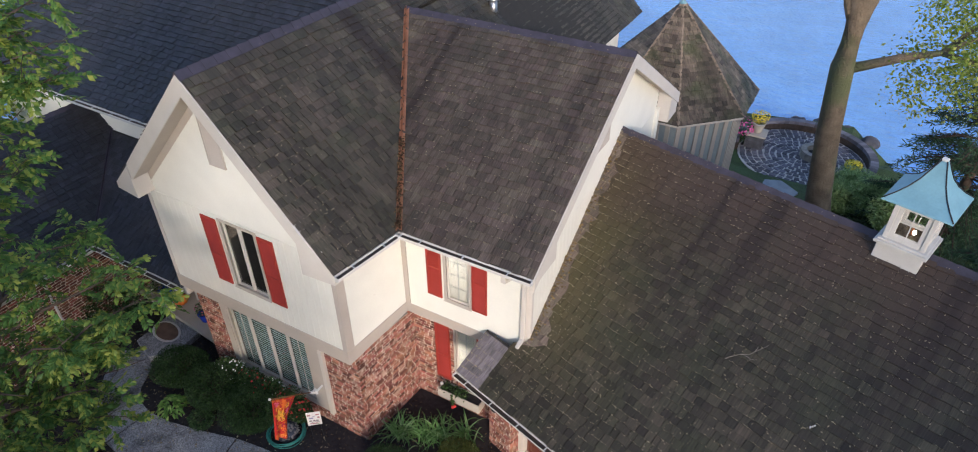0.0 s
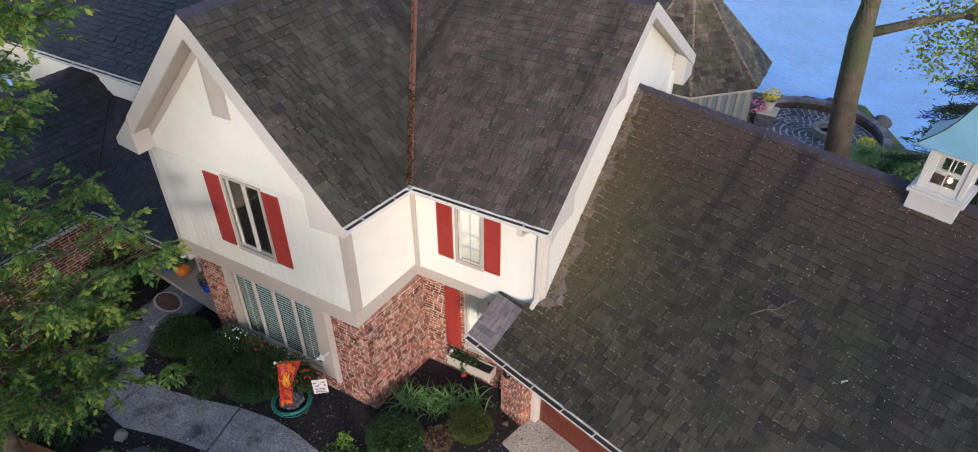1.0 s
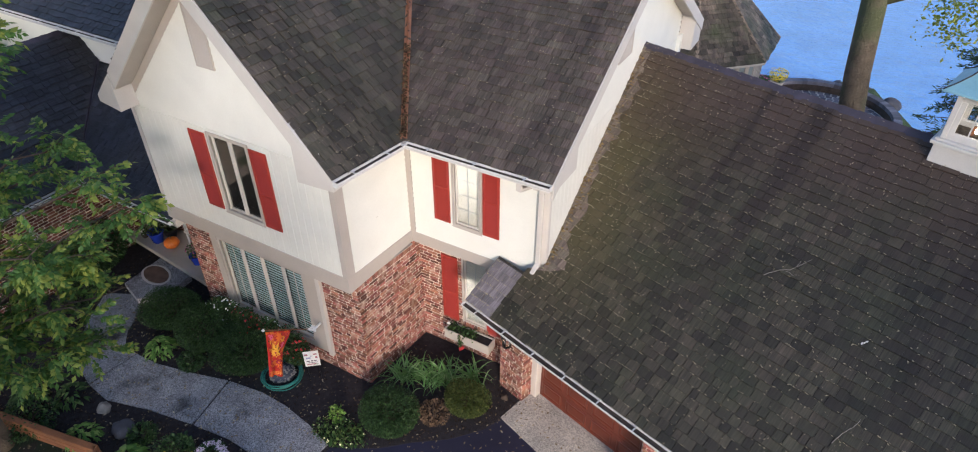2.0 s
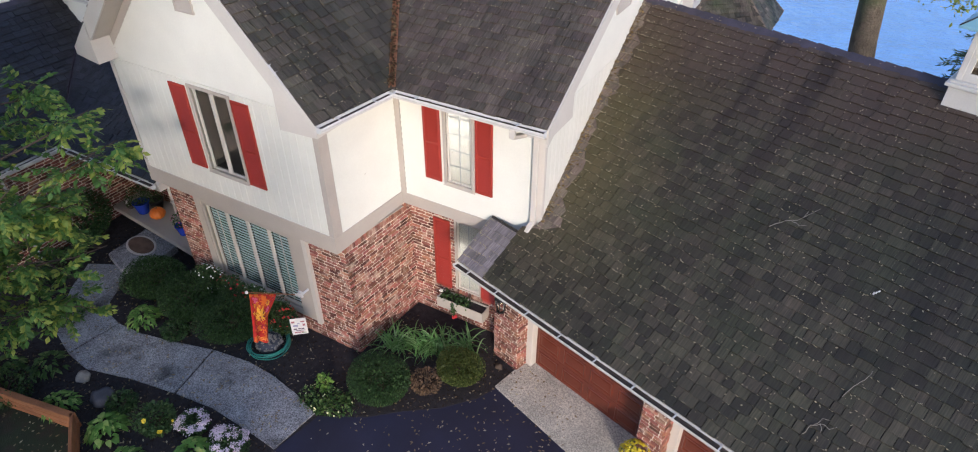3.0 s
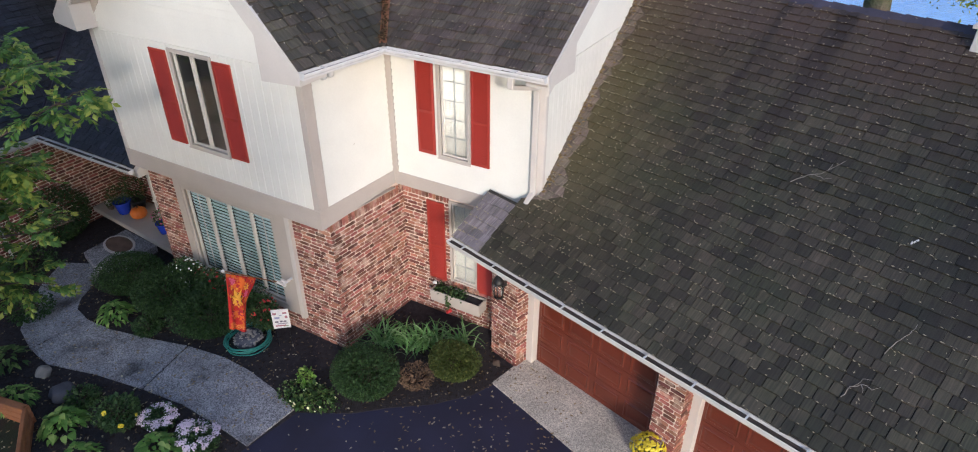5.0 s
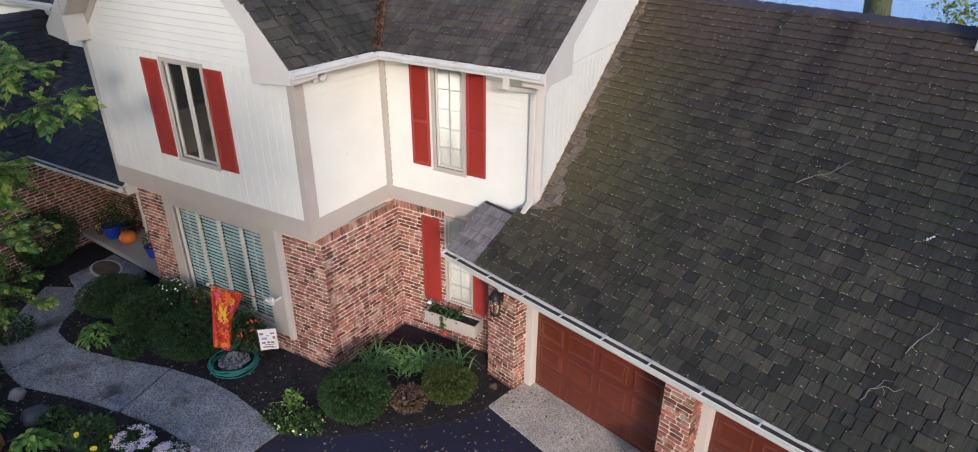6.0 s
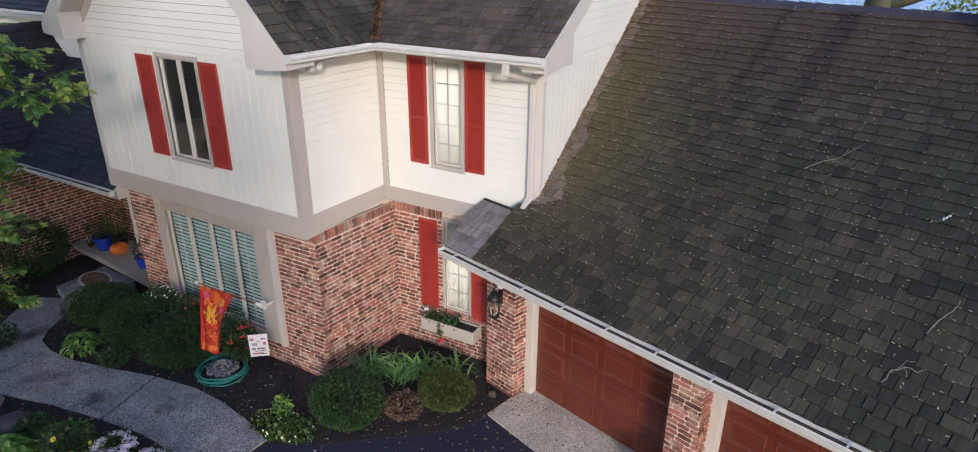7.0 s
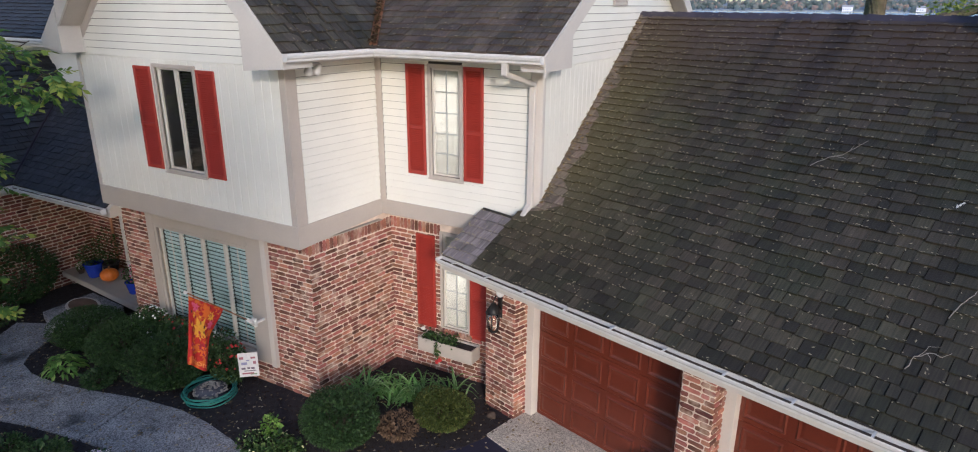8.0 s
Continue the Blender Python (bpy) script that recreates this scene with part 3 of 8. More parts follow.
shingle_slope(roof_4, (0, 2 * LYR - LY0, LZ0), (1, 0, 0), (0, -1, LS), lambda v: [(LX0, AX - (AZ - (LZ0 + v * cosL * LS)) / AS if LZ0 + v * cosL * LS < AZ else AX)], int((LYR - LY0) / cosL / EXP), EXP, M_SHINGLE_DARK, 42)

# low entry roof and the side wing that meets it in a valley
EY0, EZ0, ES, EX0, EX1, EYT = 7.35, 2.92, 0.75, -15.75, -12.22, 9.9
WS, WXR = 1.1, -18.2
cosE, cosW = 1 / math.hypot(1, ES), 1 / math.hypot(1, WS)
WZR = EZ0 + WS * (EX0 - WXR)
roof_5 = mesh_object("roof_5", bmesh.new(), M_DECK)
bm = bmesh.new()
ezt = EZ0 + ES * (EYT - EY0)
slab(bm, [(EX0, EY0, EZ0), (EX1, EY0, EZ0), (EX1, EYT, ezt), (EX0 - (ezt - EZ0) / WS, EYT, ezt)], 0.12)
slab(bm, [(EX0, -1.0, EZ0), (EX0, EY0, EZ0), (EX0 - (ezt - EZ0) / WS, EYT, ezt), (WXR, EYT, WZR), (WXR, -1.0, WZR)], 0.12)
slab(bm, [(2 * WXR - EX0, -1.0, EZ0), (2 * WXR - EX0, EYT, EZ0), (WXR, EYT, WZR), (WXR, -1.0, WZR)], 0.12)
bm.to_mesh(roof_5.data)
bm.free()
tagged(roof_5, "low dark shingled entry roof meeting the side wing in a valley", "roof", kind="structure")
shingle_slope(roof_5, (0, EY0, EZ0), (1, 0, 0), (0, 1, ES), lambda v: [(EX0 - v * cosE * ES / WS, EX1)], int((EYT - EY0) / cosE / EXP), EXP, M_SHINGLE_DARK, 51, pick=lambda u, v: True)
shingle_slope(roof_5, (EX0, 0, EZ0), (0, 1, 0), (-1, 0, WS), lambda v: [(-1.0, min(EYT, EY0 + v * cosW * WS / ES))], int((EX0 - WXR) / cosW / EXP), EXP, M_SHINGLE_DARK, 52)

# octagonal lakeside room
TC, TR, TZ, TAP = Vector((-5.2, 25.0, 0)), 3.46, 3.0, 6.35
oct_pts = [TC + Vector((TR * math.cos(radians(22.5 + 45 * k)), TR * math.sin(radians(22.5 + 45 * k)), TZ)) for k in range(8)]
roof_6 = mesh_object("roof_6", bmesh.new(), M_DECK)
bm = bmesh.new()
for k in range(8):
    slab(bm, [oct_pts[k], oct_pts[(k + 1) % 8], TC + Vector((0, 0, TAP))], 0.1)
bm.to_mesh(roof_6.data)
bm.free()
tagged(roof_6, "weathered brown octagonal shingled roof of the lakeside room", "roof", kind="structure")
for k in (4, 5, 6, 7, 0):
    p, q = oct_pts[k], oct_pts[(k + 1) % 8]
    mid, top = (p + q) / 2, TC + Vector((0, 0, TAP))
    side, length = (q - p).length, (top - mid).length
    shingle_slope(roof_6, p, q - p, top - mid, lambda v, s=side, n=length: [(s * 0.5 * v / n, s - s * 0.5 * v / n)], int(length / EXP), EXP, M_SHINGLE_OLD, 60 + k)

# ---- ground, drive, walk, lake ----
def heights(x, y):
    h = 0.0
    y += min(21.0, 0.9 * max(0.0, -x - 12))  # the shore runs nearer beyond the side wing
    y += 1.1 * min(3.0, max(0.0, x - 1.8)) if y > 29 else 0.0
    if y > 20:
        h -= min(1.0, (y - 20) / 9) * 1.9
    if y > 35.5:
        h -= min(1.0, (y - 35.5) / 3) * 2.5
    return h


verts, faces = [], []
gx = [-900, -400, -150, -80, -50, -35, -30, -26, -23, -20, -17.5, -15, -12, -10, -5, 0, 2, 3, 4, 5, 10, 15, 20, 26, 35, 50, 80, 150, 400, 900]
gy = [-900, -400, -150, -80, -40, -20, -10, -5, 0, 2, 4, 6, 8, 10, 11.5, 13, 14.5, 16, 17, 18, 19, 20, 21, 22, 24, 26, 28, 29, 30, 32, 34, 35.5, 36.5, 37.5, 38.5, 42, 60]
for y in gy:
    for x in gx:
        verts.append((x, y + (1.2 * math.sin(x * 0.35) if 35 < y < 60 else 0), heights(x, y) - 0.03))
w = len(gx)
for j in range(len(gy) - 1):
    for i in range(w - 1):
        faces.append((j * w + i, j * w + i + 1, (j + 1) * w + i + 1, (j + 1) * w + i))
ground = data_object("ground", verts, faces, M_GRASS)
tagged(ground, "mown lawn sloping down to the lake", "ground", kind="structure")

lake = data_object("water", [(-4500, 11, -2.75), (4500, 11, -2.75), (4500, 4500, -2.75), (-4500, 4500, -2.75)], [(0, 1, 2, 3)], M_WATER)
tagged(lake, "rippled blue lake water", "lake", kind="structure")


def sheet(name, outline, z, mat, label, category, thick=0.08):
    bm = bmesh.new()
    prism(bm, outline, z - thick, z, "z")
    ob = mesh_object(name, bm, mat)
    tagged(ob, label, category, kind="structure")
    return ob


bed = sheet("ground_bed", [(-17.5, 8.2), (-16.5, 1.5), (-9.5, 2.6), (-6.9, 4.3), (-6.6, 5.8), (-5.74, 6.27), (-5.18, 6.76), (-4.57, 7.2), (-4.04, 7.78), (-3.8, 8.3), (-3.3, 9.9), (-7.5, 10.2), (-12.3, 9.0)], 0.0, M_MULCH, "dark shredded mulch beds along the house", "garden bed")
drive = sheet("road_drive", [(-6.79, 4.78), (-6.68, 5.84), (-5.74, 6.27), (-5.18, 6.76), (-4.57, 7.2), (-4.04, 7.78), (-3.87, 8.26), (-1.63, 7.47), (9.0, 4.4), (9.0, -5.6), (-6.6, -5.6), (-7.4, 3.0)], -0.005, M_ASPHALT, "black sealed asphalt drive with fallen leaves", "driveway", 0.04)
apron = sheet("pavement_apron", [(-3.87, 8.24), (-3.55, 9.5), (9.5, 5.7), (9.0, 4.36), (-1.63, 7.45)], 0.012, M_APRON, "pale exposed-aggregate concrete apron before the garage", "pavement", 0.07)
inner = [(-14.1, 6.95), (-13.57, 6.45), (-13.26, 5.88), (-12.95, 5.58), (-12.4, 5.48), (-11.68, 5.52), (-10.8, 5.72), (-9.83, 6.0), (-8.9, 6.14), (-8.2, 6.12), (-7.4, 6.0), (-6.68, 5.81)]
outer = [(-15.0, 6.5), (-14.5, 5.7), (-13.9, 4.98), (-13.3, 4.55), (-12.54, 4.32), (-11.8, 4.24), (-10.73, 4.54), (-9.57, 4.75), (-8.6, 4.87), (-7.9, 4.85), (-7.3, 4.82), (-6.79, 4.78)]
path = empty("pavement_walk")
tagged(path, "curving exposed-aggregate concrete walk with scored joints", "path", kind="structure")
for a, b in ((0, 4), (4, 7), (7, 11)):
    bm = bmesh.new()
    si, so = [Vector(p) for p in inner[a:b + 1]], [Vector(p) for p in outer[a:b + 1]]
    for s in (si, so):
        s[0] = s[0] + (s[1] - s[0]).normalized() * 0.02
        s[-1] = s[-1] + (s[-2] - s[-1]).normalized() * 0.02
    prism(bm, [tuple(p) for p in si + so[::-1]], -0.07, 0.03, "z")
    bmesh.ops.bevel(bm, geom=[e for e in bm.edges if abs(e.verts[0].co.z - 0.03) < 1e-4 and abs(e.verts[1].co.z - 0.03) < 1e-4], offset=0.008, segments=1, affect="EDGES")
    part("slab", bm, M_CONCRETE, path)

# ---- walls ----
YA, XB, XBI, YC, XG, XW = 7.35, -6.88, -6.67, 9.25, -3.50, -12.2
BAND0, BAND1, BANDC = 3.06, 3.43, 3.22
ROOF_A_T = 0.17


def rough_wall(name, m, u0, u1, z0, z1, holes, mat, label, t=0.2):
    ob = mesh_object(name, holed(u0, u1, z0, z1, holes, t), mat)
    ob.matrix_basis = m
    tagged(ob, label, "wall", kind="structure")
    return ob


FA = pose(0, YA, 0)                 # gable front, local x = world x
BTURN = 90 - math.degrees(math.atan2(XBI - XB, YC - YA))
BLEN = math.hypot(XBI - XB, YC - YA)
FB = pose(XB, YA, 0, 0, 0, BTURN)   # side of the front block, local x from its front corner, faces +x
KX0, KX1 = -6.94, -6.76             # the brick below it, at its front corner and in the inner corner
FK = pose(KX0, 7.6, 0, 0, 0, 90 - math.degrees(math.atan2(KX1 - KX0, 2.0)))
KLEN = math.hypot(KX1 - KX0, 2.0)
FC = pose(0, YC, 0)                 # recessed front
FG = pose(XG, 0, 0, 0, 0, 90)       # gable side over the garage
# backing walls
A_WIN = (-9.95, -8.97, 4.02, 5.80)
C_WIN = (-5.52, -4.96, 4.07, 5.87)
LC_WIN = (-5.58, -5.02, 1.0, 2.86)
BAY = (-11.0, -8.48, 0.62, 2.66)
wall_a = rough_wall("wall_1", FA, XW, XB, BAND0, 6.0, [A_WIN], M_SIDING, "white vertical board siding with lapped gable above")
wall_b = rough_wall("wall_2", FB, 0.2, BLEN + 0.2, BANDC, 6.04, [], M_FELT, "white horizontal lap siding with peeling paint spots")
wall_c = rough_wall("wall_3", FC, XBI - 0.05, XG, BANDC, 6.1, [C_WIN], M_FELT, "warm white horizontal lap siding under the eave")
wall_g = rough_wall("wall_4", FG, YC + 0.2, 16.8, 2.5, 6.0, [], M_SIDING, "white vertical board siding above the garage roof")
wall_5 = rough_wall("wall_5", pose(0, 7.6, 0), -12.1, KX0 - 0.01, -0.1, BAND0, [BAY], M_MORTAR, "tumbled red brick wall with pale mortar round a wide window")
wall_6 = rough_wall("wall_6", FK, 0.205, KLEN, -0.1, BANDC, [], M_MORTAR, "tumbled red brick side wall with pale mortar")
wall_7 = rough_wall("wall_7", pose(0, 9.6, 0), KX1 - 0.1, -3.52, -0.1, BANDC, [LC_WIN], M_MORTAR, "tumbled red brick wall with a small shuttered window")
wall_8 = rough_wall("wall_8", pose(0, 9.1, 0), -17.0, -13.35, -0.1, 3.4, [], M_MORTAR, "shaded red brick wall behind the porch")
wall_9 = rough_wall("wall_9", pose(-16.2, 0, 0, 0, 0, 90), -1.0, 9.1, -0.1, 2.9, [], M_MORTAR, "shaded red brick wall of the side wing")
wall_10 = rough_wall("wall_10", pose(0, 9.9, 0), -23.0, XW, 2.9, 5.95, [], M_SIDING, "white siding wall of the rear wing")
wall_11 = rough_wall("wall_11", pose(XW, 0, 0, 0, 0, -90), -23.2, -YA - 0.2, 2.9, 6.0, [], M_SIDING, "white siding side wall of the gabled block")
wall_12 = rough_wall("wall_12", pose(-23.0, 0, 0, 0, 0, -90), -20.2, -9.9, -0.1, 5.95, [], M_SIDING, "white siding end wall of the rear wing")
wall_13 = rough_wall("wall_13", pose(-6.9, 0, 0, 0, 0, 90), 16.6, 23.2, -0.1, 5.9, [], M_SIDING, "white siding rear side wall")
wall_14 = rough_wall("wall_14", pose(0, 23.2, 0, 0, 0, 180), 6.9, 23.0, -0.1, 6.0, [], M_SIDING, "white siding wall towards the lake")
wall_15 = rough_wall("wall_15", pose(0, 16.8, 0, 0, 0, 180), 3.4, 6.9, -0.1, 6.0, [], M_SIDING, "white siding rear wall of the cross gable")
# garage shell
wall_16 = rough_wall("wall_16", G @ pose(0, 1.3, 0), 0.2, GLEN - 0.3, -0.1, 2.95, [(1.03, 3.77, -0.2, 2.2), (4.55, 7.29, -0.2, 2.2), (8.07, 10.81, -0.2, 2.2)], M_TRIM_LIGHT, "pale painted garage front wall")
wall_17 = rough_wall("wall_17", G @ pose(GLEN - 0.3, 0, 0, 0, 0, 90), 1.5, 2 * GDEP - 0.6, -0.1, 3.0, [], M_MORTAR, "brick end wall of the garage")
wall_18 = rough_wall("wall_18", G @ pose(0, 2 * GDEP - 0.6, 0, 0, 0, 180), -GLEN + 0.3, -3.5, -0.1, 3.0, [], M_MORTAR, "brick rear wall of the garage")

# gable ends
for name, outline, a, b, axis, lab in (
    ("wall_19", [(XW, 6.0), (XB, 6.0), (XB, za(XB) - 0.2), (AX, AZ - 0.2), (XW, za(XW) - 0.2)], YA, YA + 0.2, "y", "white lapped gable wall with a taupe vent"),
    ("wall_20", [(YC, 6.0), (16.8, 6.0), (16.8, CZ0 + CS * (YC - CY0) - 0.16), (CYR, CZR - 0.17), (YC, CZ0 + CS * (YC - CY0) - 0.16)], XG - 0.2, XG, "x", "white lapped gable wall over the garage"),
    ("wall_21", [(XW, 6.0), (XB, 6.0), (XB, za(XB) - 0.2), (AX, AZ - 0.2), (XW, za(XW) - 0.2)], 23.0, 23.2, "y", "white gable wall towards the lake"),
    ("wall_22", [(9.9, 5.95), (19.7, 5.95), (19.7, 6.1), (LYR, LZR - 0.2), (9.9, 6.1)], -23.0, -22.8, "x", "white gable end of the rear wing"),
):
    bm = bmesh.new()
    prism(bm, outline, a, b, axis)
    ob = mesh_object(name, bm, M_FELT)
    tagged(ob, lab, "wall", kind="structure")


# ---- siding boards: each a part of its wall ----
def board_mesh(bm, outline, t=0.016, lap=0.0):
    """A board in the wall's plane from its (u, z) outline; lap pushes its lower edge out."""
    zmin, zmax = min(z for _, z in outline), max(z for _, z in outline)
    def depth(z):
        return -(t + lap * (zmax - z) / max(zmax - zmin, 1e-6))
    fr = [bm.verts.new((u, depth(z), z)) for u, z in outline]
    bk = [bm.verts.new((u, 0.004, z)) for u, z in outline]
    bm.faces.new(fr)
    bm.faces.new(bk[::-1])
    for i in range(len(outline)):
        j = (i + 1) % len(outline)
        bm.faces.new((fr[i], fr[j], bk[j], bk[i]))


def split_spans(a, b, cuts):
    out = [(a, b)]
    for c, d in cuts:
        nxt = []
        for s, e in out:
            if d <= s or c >= e:
                nxt.append((s, e))
                continue
            if c - s > 0.02:
                nxt.append((s, c))
            if e - d > 0.02:
                nxt.append((d, e))
        out = nxt
    return out


def lap_boards(wall, u0, u1, z0, z1, pitch, holes, m=None, top=None):
    """Horizontal lapped boards; top(z) gives the (u0, u1) allowed at a height, for gables."""
    n = max(1, round((z1 - z0) / pitch))
    pitch = (z1 - z0) / n
    for k in range(n):
        a, b = z0 + k * pitch, z0 + (k + 1) * pitch - 0.009
        cuts = [(h[0], h[1]) for h in holes if h[2] < b - 0.01 and h[3] > a + 0.01]
        for s, e in split_spans(u0, u1, cuts):
            if top:
                (sa, ea), (sb, eb) = top(a), top(b)
                if ea - sa < 0.1:
                    continue
                pts = [(max(s, sa), a), (min(e, ea), a), (min(e, eb), b), (max(s, sb), b)]
                if pts[2][0] <= pts[3][0] + 0.01:
                    pts = pts[:2] + [((pts[2][0] + pts[3][0]) / 2, b)]
            else:
                pts = [(s, a), (e, a), (e, b), (s, b)]
            bm = bmesh.new()
            board_mesh(bm, pts, 0.006, 0.020)
            ob = part("board", bm, M_SIDING, wall)
            if m is not None:
                ob.matrix_basis = m
        for h in holes:  # notched pieces under an opening
            if a < h[2] - 0.012 < b:
                bm = bmesh.new()
                board_mesh(bm, [(h[0], a), (h[1], a), (h[1], h[2] - 0.002), (h[0], h[2] - 0.002)], 0.006, 0.020)
                part("board", bm, M_SIDING, wall)


def upright_boards(wall, u0, u1, z0, z1, pitch, holes):
    n = max(1, round((u1 - u0) / pitch))
    pitch = (u1 - u0) / n
    for k in range(n):
        a, b = u0 + k * pitch + 0.001, u0 + (k + 1) * pitch - 0.001
        cuts = [(h[2], h[3]) for h in holes if h[0] < b - 0.01 and h[1] > a + 0.01]
        for s, e in split_spans(z0, z1, cuts):
            bm = bmesh.new()
            c = 0.005
            bk = [bm.verts.new((u, 0.004, z)) for u, z in ((a, s), (b, s), (b, e), (a, e))]
            md = [bm.verts.new((u, -0.008, z)) for u, z in ((a, s), (b, s), (b, e), (a, e))]
            fr = [bm.verts.new((u, -0.018, z)) for u, z in ((a + c, s), (b - c, s), (b - c, e), (a + c, e))]
            bm.faces.new(fr)
            for lo, hi in ((bk, md), (md, fr)):
                for i in range(4):
                    j = (i + 1) % 4
                    bm.faces.new((lo[i], lo[j], hi[j], hi[i]))
            part("board", bm, M_SIDING, wall)


fr_a = (A_WIN[0] - 0.07, A_WIN[1] + 0.07, A_WIN[2] - 0.07, A_WIN[3] + 0.07)
fr_c = (C_WIN[0] - 0.05, C_WIN[1] + 0.05, C_WIN[2] - 0.07, C_WIN[3] + 0.07)
upright_boards(wall_a, XW + 0.10, XB - 0.11, BAND1, 5.93, 0.19, [fr_a])
gable_a = bpy.data.objects["wall_19"]
lap_boards(gable_a, -20, 0, 5.95, AZ - 0.25, 0.127, [], m=pose(0, YA, 0), top=lambda z: (max(XW + 0.02, AX - (AZ - 0.22 - z) / AS), min(XB - 0.02, AX + (AZ - 0.22 - z) / AS)))
lap_boards(wall_b, 0.20, BLEN - 0.045, BAND1 - 0.02, 6.04, 0.125, [])
lap_boards(wall_c, XBI + 0.13, XG - 0.18, BAND1 + 0.05, 6.04, 0.125, [fr_c])
upright_boards(wall_g, YC + 0.08, 16.7, 3.3, 5.93, 0.19, [])
gable_g = bpy.data.objects["wall_20"]
lap_boards(gable_g, 0, 30, 5.95, CZR - 0.2, 0.127, [], m=FG, top=lambda z: (max(YC + 0.3, yc(z + 0.18)), min(16.7, 2 * CYR - yc(z + 0.18))))
lap_boards(wall_10, -22.9, XW - 0.02, 3.4, 5.9, 0.19, [])


# ---- trim ----
def trim(name, boxes, mat, label, category="trim", m=None, bevel=0.006):
    bm = bmesh.new()
    for b in boxes:
        box(bm, *b, bevel=bevel)
    ob = mesh_object(name, bm, mat)
    if m is not None:
        ob.matrix_basis = m
    tagged(ob, label, category, kind="structure")
    return ob


trim("trim_band", [(XW - 0.02, XB + 0.035, YA - 0.035, YA, BAND0 - 0.02, BAND1)], M_TRIM, "wide taupe painted band board under the siding")
bm = bmesh.new()
prism(bm, [(0.002, BAND0 - 0.02), (BLEN - 0.036, BANDC - 0.02), (BLEN - 0.036, BAND1 + 0.05), (0.002, BAND1)], -0.035, 0.0, "y")
band = mesh_object("trim_band", bm, M_TRIM)
band.matrix_basis = FB
tagged(band, "wide taupe painted band board under the siding", "trim", kind="structure")
trim("trim_band", [(XBI - 0.002, XG, YC - 0.035, YC, BANDC - 0.02, BAND1 + 0.05)], M_TRIM, "wide taupe painted band board under the siding")


def soffit(outline, z0, z1, label):
    b = bmesh.new()
    prism(b, outline, z0, z1, "z")
    tagged(mesh_object("trim_soffit", b, M_TRIM), label, "trim", kind="structure")


soffit([(XW, YA + 0.02), (XB - 0.02, YA + 0.02), (XB - 0.02, 7.62), (XW, 7.62)], BAND0 - 0.015, BAND0, "taupe soffit under the overhanging storey")
soffit([(-7.1, 7.624), (XB + 0.0, 7.624), (XBI - 0.02, YC + 0.02), (-7.1, YC + 0.02)], BAND0 - 0.015, BAND0, "taupe soffit under the overhanging storey")
soffit([(-7.0, YC + 0.024), (XG, YC + 0.024), (XG, 9.62), (-7.0, 9.62)], BANDC - 0.015, BANDC, "taupe soffit under the overhanging storey")
trim("trim_corner", [(XB - 0.10, XB + 0.03, YA - 0.03, YA, BAND1, 5.93)], M_TRIM, "taupe painted corner board")
trim("trim_corner", [(0.002, 0.19, -0.03, 0, BAND1, 6.04)], M_TRIM, "taupe painted corner board", m=FB)
trim("trim_corner", [(XBI, XBI + 0.12, YC - 0.03, YC, BAND1, 6.04)], M_TRIM, "taupe painted board in the inner corner")
trim("trim_corner", [(BLEN - 0.04, BLEN - 0.032, -0.03, 0, BAND1, 6.04)], M_TRIM, "taupe painted board in the inner corner", m=FB)
trim("trim_corner", [(XG - 0.17, XG + 0.03, YC - 0.03, YC, 3.3, 6.04), (XG, XG + 0.03, YC, YC + 0.07, 3.5, 5.95)], M_TRIM_LIGHT, "pale corner boards beside the downspout")
trim("trim_corner", [(XW - 0.02, XW + 0.09, YA - 0.03, YA, BAND1, 5.93)], M_TRIM_LIGHT, "pale narrow corner board")


def slope_board(name, p, q, height, thick, mat, label, out):
    """A board along a roof edge from p to q, hanging height below it, with thickness along out."""
    bm = bmesh.new()
    p, q, o = Vector(p), Vector(q), Vector(out).normalized() * thick
    d = Vector((0, 0, -height))
    v = [bm.verts.new(c) for c in (p, q, q + d, p + d, p + o, q + o, q + d + o, p + d + o)]
    for f in ((0, 1, 2, 3), (7, 6, 5, 4), (0, 4, 5, 1), (1, 5, 6, 2), (2, 6, 7, 3), (3, 7, 4, 0)):
        bm.faces.new([v[i] for i in f])
    ob = mesh_object(name, bm, mat)
    tagged(ob, label, "trim", kind="structure")
    return ob


# rakes of the front gable: a front board, the box behind it and a frieze on the wall
RAKE = 0.40
for x in (AEX, AWX):
    xe = x + (0.62 if x < AX else -0.62)
    p, q = splay((xe, AY0, za(xe) - 0.01)), Vector((AX, AY0, AZ - 0.01))
    slope_board("trim_rake", p, q, RAKE, 0.03, M_TRIM_LIGHT, "pale painted rake board", (0, -1, 0))
    bm = bmesh.new()
    slab(bm, [p - Vector((0, -0.002, RAKE - 0.02)), q - Vector((0, -0.002, RAKE - 0.02)), (AX, YA, AZ - RAKE), (xe, YA, za(xe) - RAKE)], 0.02)
    tagged(mesh_object("trim_soffit", bm, M_TRIM), "taupe rake soffit boards", "trim", kind="structure")
slope_board("trim_frieze", (XW + 0.1, YA - 0.03, za(XW + 0.1) - RAKE), (AX, YA - 0.03, AZ - RAKE), 0.22, 0.025, M_TRIM, "taupe frieze board under the rake", (0, 1, 0))
